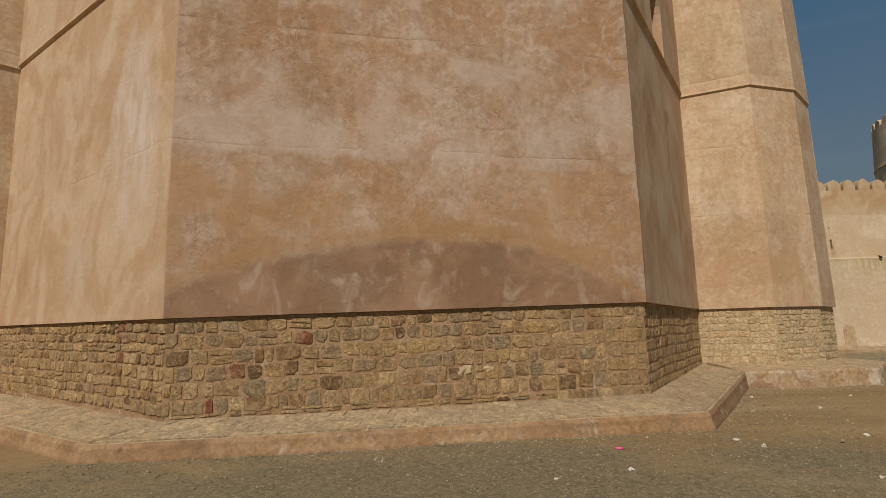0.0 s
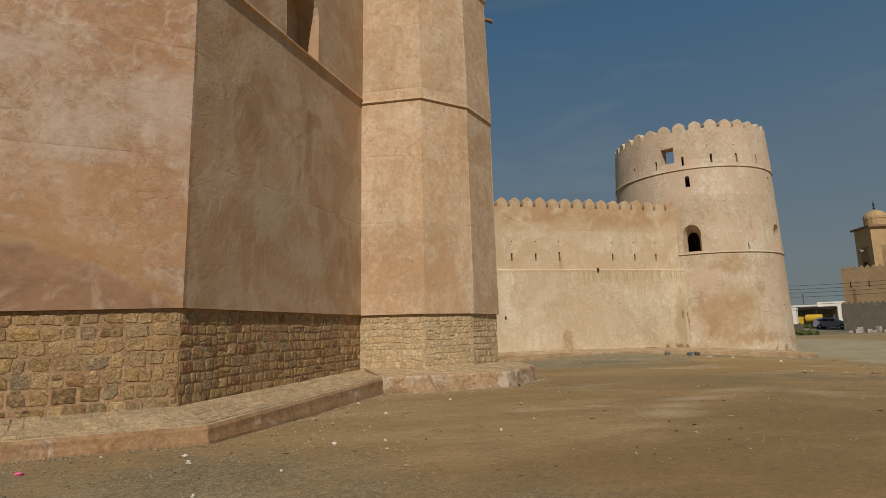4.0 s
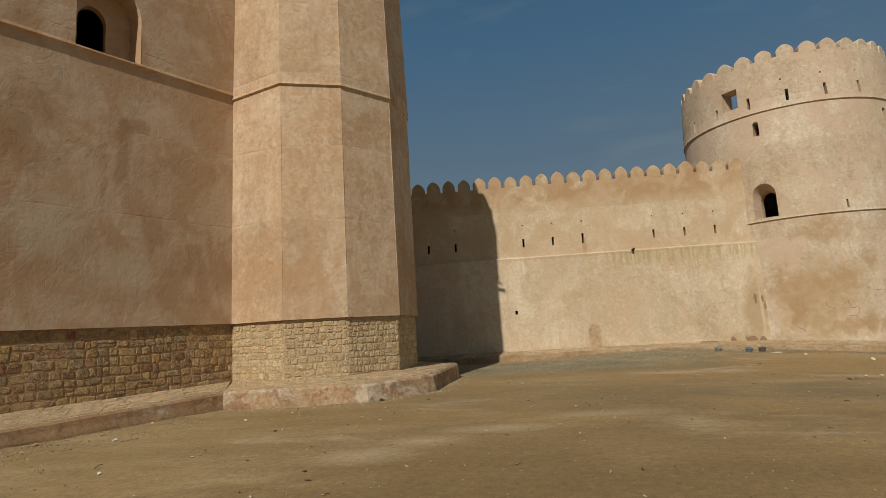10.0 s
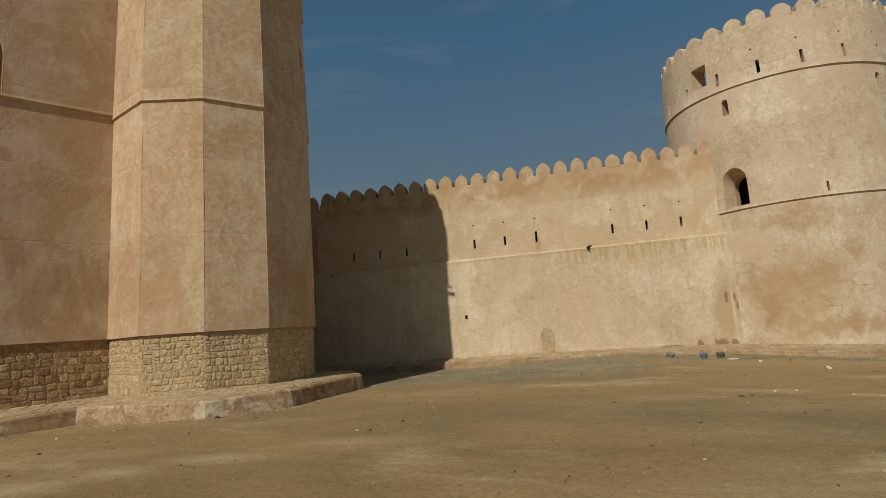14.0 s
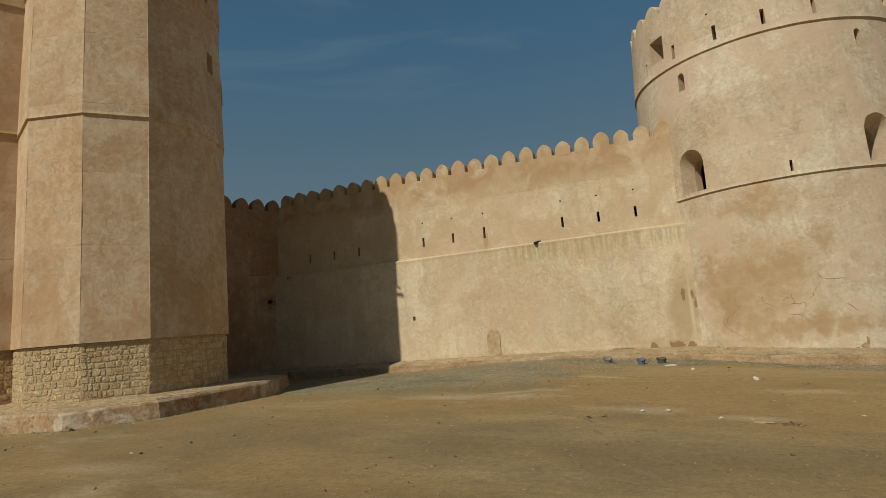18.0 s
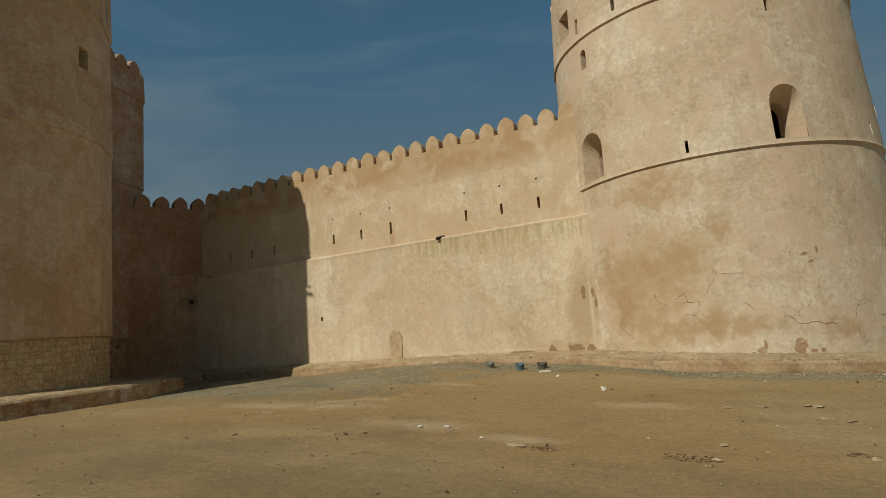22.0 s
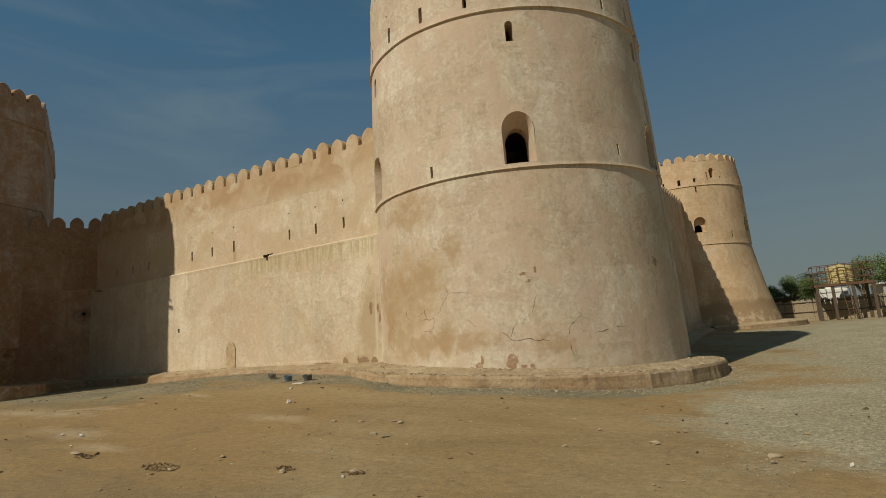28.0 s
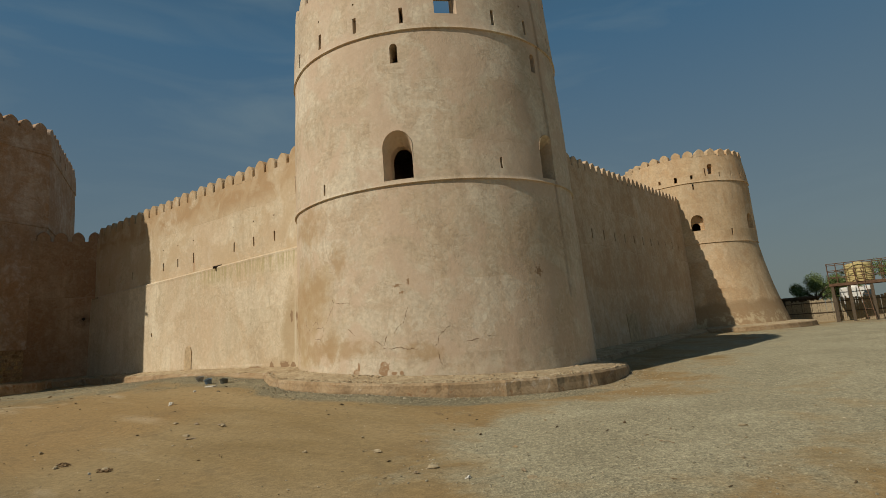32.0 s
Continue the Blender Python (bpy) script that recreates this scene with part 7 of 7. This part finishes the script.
rings = [[bm.verts.new((dc.x + r * math.cos(2 * math.pi * i / 16), dc.y + r * math.sin(2 * math.pi * i / 16), z)) for i in range(16)] for r, z in prof]
for a, b in zip(rings[:-1], rings[1:]):
    for i in range(16):
        j = (i + 1) % 16
        bm.faces.new((a[i], a[j], b[j], b[i]))
part("dome", bm, M_OCHRE, mosque, "small ochre dome")
bm = bmesh.new()
add_tube(bm, (dc.x, dc.y, 17.55), (dc.x, dc.y, 19.0), 0.05, 0.03, 8)
for z in (17.9, 18.25, 18.55):
    bmesh.ops.create_icosphere(bm, subdivisions=2, radius=0.14, matrix=Matrix.Translation((dc.x, dc.y, z)))
part("finial", bm, M_DARK, mosque)
grey = thing("block_wall", east(4, 92, 0.2), "grey concrete block wall with a scalloped top", "wall")
scallop_wall(grey, "wall", -2.45, 15, 92, -0.3, 3.8, 0.3, M_GREYWALL, 0.6, 0.4)
rb = random.Random(9)
for i in range(7):
    p = east(-1.6 + i * 0.55 + rb.uniform(-0.2, 0.2), 85 + rb.uniform(-1, 1))
    bm = bmesh.new()
    add_box(bm, -0.28, -0.2, 0, 0.28, 0.2, rb.choice((0.3, 0.45, 0.7)), Matrix.Translation((p.x, p.y, ground_z(p.x, p.y) - 0.02)) @ Matrix.Rotation(rb.uniform(0, 3), 4, "Z"), 0.02)
    tagged(link_mesh("concrete_block", bm, M_BLOCK), "loose pale concrete block beside the grey wall", "concrete block", "blocks beside the wall")


def car():
    """A parked estate car: body, glasshouse, windows, wheels with tyre and rim, lights."""
    M_CAR = simple("slate_grey_paint", (0.29, 0.28, 0.33), 0.35, 0.3, 0.05, 2, 0)
    M_GLASS = simple("tinted_glass", (0.02, 0.022, 0.025), 0.1, 0, 0.02, 2, 0)
    M_TYRE = simple("tyre_rubber", (0.025, 0.025, 0.025), 0.85)
    M_LAMP = simple("lamp_lens", (0.7, 0.7, 0.68), 0.15, 0, 0.05, 3, 0)
    place = east(-4.3, 108)
    z = ground_z(place.x, place.y)
    m = east_m(-4.3, 108, z, radians(-14)) @ Matrix.Scale(1.08, 4)
    th = thing("car", (place.x, place.y, z), "parked slate-grey four-wheel-drive car", "car")
    def lofted(sections):
        bm = bmesh.new()
        rings = []
        for y, prof in sections:
            rings.append([bm.verts.new(m @ Vector((x, y, zz))) for x, zz in prof])
        for a, b in zip(rings[:-1], rings[1:]):
            for i in range(len(a)):
                j = (i + 1) % len(a)
                bm.faces.new((a[i], a[j], b[j], b[i]))
        bm.faces.new(rings[0][::-1])
        bm.faces.new(rings[-1])
        bmesh.ops.recalc_face_normals(bm, faces=bm.faces)
        return bm
    lower = [(-2.3, 0.35), (2.3, 0.35), (2.38, 0.6), (2.28, 1.0), (1.15, 1.13), (-2.22, 1.1), (-2.34, 0.7)]
    part("body", lofted([(-0.92, [(x * 0.97, q) for x, q in lower]), (-0.84, lower), (0.84, lower), (0.92, [(x * 0.97, q) for x, q in lower])]), M_CAR, th, "slate-grey bodywork")
    roof = [(-2.2, 1.07), (1.05, 1.1), (0.3, 1.62), (-1.45, 1.7), (-2.08, 1.48)]
    part("cabin", lofted([(-0.84, roof), (-0.66, [(x * 0.96, q + 0.02) for x, q in roof]), (0.66, [(x * 0.96, q + 0.02) for x, q in roof]), (0.84, roof)]), M_CAR, th)
    for side in (-1, 1):
        for x0, x1 in ((-1.62, -0.98), (-0.9, -0.12), (-0.04, 0.42)):
            bm = bmesh.new()
            add_box(bm, x0, -0.008, 1.14, x1, 0.008, 1.47, m @ Matrix.Translation((0, side * 0.85, 0)))
            part("side_window", bm, M_GLASS, th)
        bm = bmesh.new()
        add_box(bm, 2.2, side * 0.62 - 0.2, 0.68, 2.36, side * 0.62 + 0.2, 0.88, m, 0.03)
        part("headlight", bm, M_LAMP, th)
        for x in (-1.4, 1.4):
            bm = bmesh.new()
            add_tube(bm, m @ Vector((x, side * 0.7, 0.36)), m @ Vector((x, side * 0.95, 0.36)), 0.37, 0.37, 22)
            wheel = part("wheel", bm, M_TYRE, th)
            bm = bmesh.new()
            add_tube(bm, m @ Vector((x, side * 0.9, 0.36)), m @ Vector((x, side * 0.965, 0.36)), 0.22, 0.2, 18)
            part("rim", bm, M_GALV, wheel)
    bm = bmesh.new()
    add_box(bm, -0.4, -0.62, -0.015, 0.4, 0.62, 0.015, m @ Matrix.Translation((0.68, 0, 1.33)) @ Matrix.Rotation(math.atan2(0.51, 0.85), 4, "Y"), 0.01)
    part("windscreen", bm, M_GLASS, th)
    bm = bmesh.new()
    add_box(bm, 2.25, -0.85, 0.38, 2.42, 0.85, 0.6, m, 0.04)
    part("bumper", bm, M_GLASS, th)


car()
# yellow tank lorry under a dark lean-to
lp = east(-9.5, 135)
lz = ground_z(lp.x, lp.y)
lm = east_m(-9.5, 135, lz, radians(-6))
lorry = thing("tank_lorry", lp + Vector((0, 0, lz)), "yellow water tank lorry parked under a dark lean-to", "lorry")
M_YELLOW = simple("yellow_paint", (0.58, 0.37, 0.035), 0.55, 0, 0.12, 2)
bm = bmesh.new()
add_tube(bm, lm @ Vector((-0.2, 0, 1.8)), lm @ Vector((2.6, 0, 1.8)), 0.8, 0.8, 24)
part("tank", bm, M_YELLOW, lorry)
bm = bmesh.new()
add_box(bm, -2.2, -0.9, 0.7, -0.6, 0.9, 2.2, lm, 0.12)
part("cab", bm, M_YELLOW, lorry)
bm = bmesh.new()
add_box(bm, -2.2, -0.5, 0.55, 2.6, 0.5, 0.8, lm)
part("chassis", bm, M_DARK, lorry)
for x in (-1.5, 0.9, 1.9):
    for y in (-0.85, 0.85):
        bm = bmesh.new()
        add_tube(bm, lm @ Vector((x, y - 0.15, 0.5)), lm @ Vector((x, y + 0.15, 0.5)), 0.5, 0.5, 18)
        part("wheel", bm, M_DARK, lorry)
lean = thing("lean_to", east(-8.5, 139, lz), "dark open lean-to roof on posts", "lean-to")
bm = bmesh.new()
add_box(bm, -3.5, 0, 3.7, 3.5, 5, 4.2, east_m(-8.0, 138, lz))
part("roof", bm, M_DARK, lean)
for x in (-3.3, 0.0, 3.3):
    bm = bmesh.new()
    add_box(bm, x - 0.15, 0.1, -0.2, x + 0.15, 0.4, 3.7, east_m(-8.0, 138, lz))
    part("post", bm, M_DARK, lean)
bm = bmesh.new()
add_box(bm, -3.5, 4.6, 0, 3.5, 5.0, 3.7, east_m(-8.0, 138, lz))
part("back_wall", bm, M_GREYWALL, lean)


def house(r, d, w, h, wall, label, turn=0.0, band=None):
    p = east(r, d)
    z = ground_z(p.x, p.y)
    m = east_m(r, d, z, turn)
    th = thing("house", (p.x, p.y, z), label, "house")
    bm = bmesh.new()
    add_box(bm, -w / 2, 0, -0.3, w / 2, 8, h, m)
    part("wall", bm, wall, th)
    bm = bmesh.new()
    add_box(bm, -w / 2 - 0.1, -0.1, h, w / 2 + 0.1, 8.1, h + 0.35, m)
    part("parapet", bm, wall, th)
    for i in range(max(1, int(w / 3))):
        x = -w / 2 + (i + 0.5) * w / max(1, int(w / 3))
        bm = bmesh.new()
        add_box(bm, x - 0.5, -0.04, h * 0.35, x + 0.5, 0.02, h * 0.7, m)
        win = part("window", bm, M_DARK, th)
        bm = bmesh.new()
        add_box(bm, x - 0.6, -0.1, h * 0.35 - 0.1, x + 0.6, -0.005, h * 0.35 - 0.004, m)
        part("sill", bm, wall, win)
    if band:
        bm = bmesh.new()
        add_box(bm, -w / 2 - 0.05, -0.35, -0.1, w / 2 + 0.05, -0.1, min(2.3, h - 0.6), m)
        part("boundary_wall", bm, band, th)
    return th


M_REDWALL = simple("dark_red_painted_wall", (0.24, 0.032, 0.027), 0.85, 0, 0.15, 1.5)
house(-20, 170, 16, 4.2, M_WHITE, "low white flat-roofed house with dark windows")
house(-3, 160, 9, 5.2, M_WHITE, "two-tier white flat-roofed house behind the wall")
house(-33, 165, 13, 4.0, M_WHITE, "white flat-roofed house with a dark red boundary wall", 0.1, M_REDWALL)
house(-48, 160, 14, 4.6, M_WHITE, "white flat-roofed house with a dark red boundary wall", 0.15, M_REDWALL)
house(-62, 168, 12, 4.2, M_WHITE, "long white flat-roofed house at the road", 0.2, M_REDWALL)

M_POLE = simple("dark_weathered_pole", (0.12, 0.095, 0.07), 0.9, 0, 0.3, 10)
house(-11.2, 118, 2.6, 3.4, M_WHITE, "white flat-roofed shop beside the road", 0.05)
house(-14.25, 118, 3.4, 2.9, M_WHITE, "small white shop with a dark red front", 0.05, M_REDWALL)
house(-13.0, 150, 9, 4.6, M_WHITE, "white flat-roofed house behind the shop row")
house(-5.2, 152, 6.4, 5.2, M_WHITE, "pale flat-roofed house behind the lean-to")
house(-17.6, 118, 4.6, 4.2, M_WHITE, "small white house with an ochre yard wall", 0.0, M_OCHRE)
tree(*east(-17.5, 138)[:2], 5.8, 2.8, "dark green tree behind the shop row", 33, 1500, 0.22)
low = thing("block_wall", (65.6, 63.8, 0.2), "low grey block wall along the road", "wall")
bm = bmesh.new()
wa, wb = Vector((65.6, 63.8)), Vector((68.7, 58.5))
for i in range(8):
    p, q = wa.lerp(wb, i / 8), wa.lerp(wb, (i + 1) / 8)
    add_box(bm, 0, -0.1, -0.3, (q - p).length, 0.1, 1.25 + 0.02 * (i % 2), Matrix.Translation((p.x, p.y, ground_z(p.x, p.y))) @ Matrix.Rotation(math.atan2((q - p).y, (q - p).x), 4, "Z"), 0.01)
part("wall", bm, M_GREYWALL, low)
pole("street_lamp", *east(-15.2, 108)[:2], 5.6, 0.07, 0.0, M_GALV, "grey galvanised street lamp by the shop row", True)

# power poles and their wires
t1 = pole("power_pole", 63.19, 57.74, 6.3, 0.15, -0.58, M_POLE, "leaning brown timber power pole")[1]
pole("power_pole", *east(-11.0, 150)[:2], 7.5, 0.16, 0.2, M_POLE, "brown timber power pole beside the houses")
pole("power_pole", *east(-7.0, 155)[:2], 6.0, 0.14, 0.0, M_POLE, "brown timber power pole beside the houses")
t4 = pole("power_pole", *east(24, 80)[:2], 8.2, 0.16, 0.0, M_POLE, "brown timber power pole past the mosque")[1]
t5 = pole("power_pole", 52.0, 108.0, 7.4, 0.16, 0.2, M_POLE, "brown timber power pole along the road")[1]


def wire(a, b, sag):
    pts = [a.lerp(b, i / 24) - Vector((0, 0, sag * 4 * (i / 24) * (1 - i / 24))) for i in range(25)]
    bm = bmesh.new()
    for p, q in zip(pts[:-1], pts[1:]):
        add_tube(bm, p, q, 0.022, 0.022, 5)
    tagged(link_mesh("power_line", bm, M_DARK), "thin black overhead power line between two poles", "power line", "overhead lines")


for drop in (0.1, 0.55, 1.0, 1.5):
    wire(t1 - Vector((0, 0, drop)), t4 - Vector((0, 0, drop)), 0.9)
    wire(t1 - Vector((0, 0, drop)), t5 - Vector((0, 0, drop)), 0.7)


def hedge(r, d, w, h, label, seed):
    p = east(r, d)
    z = ground_z(p.x, p.y)
    th = thing("hedge", (p.x, p.y, z), label, "shrubs")
    rnd2 = random.Random(seed)
    blobs = []
    for i in range(int(w / 0.6)):
        q = east(r + i * 0.6 - w / 2, d + rnd2.uniform(-0.5, 0.5))
        blobs.append((q.x, q.y, z + h * 0.45, h * rnd2.uniform(0.4, 0.7)))
    leaf_cloud("foliage", blobs, int(w * 420), 0.11, M_LEAF, th, seed)


hedge(-8.0, 112, 10, 0.95, "low strip of green scrub along the road", 21)
hedge(-6.9, 79, 5.4, 0.65, "low strip of green scrub on open ground", 22)
tree(*east(-37, 150)[:2], 5.5, 3.2, "dark green tree among the white houses", 31, 1800, 0.25)
tree(*east(-28, 155)[:2], 5.0, 2.6, "dark green tree among the white houses", 32, 1500, 0.25)
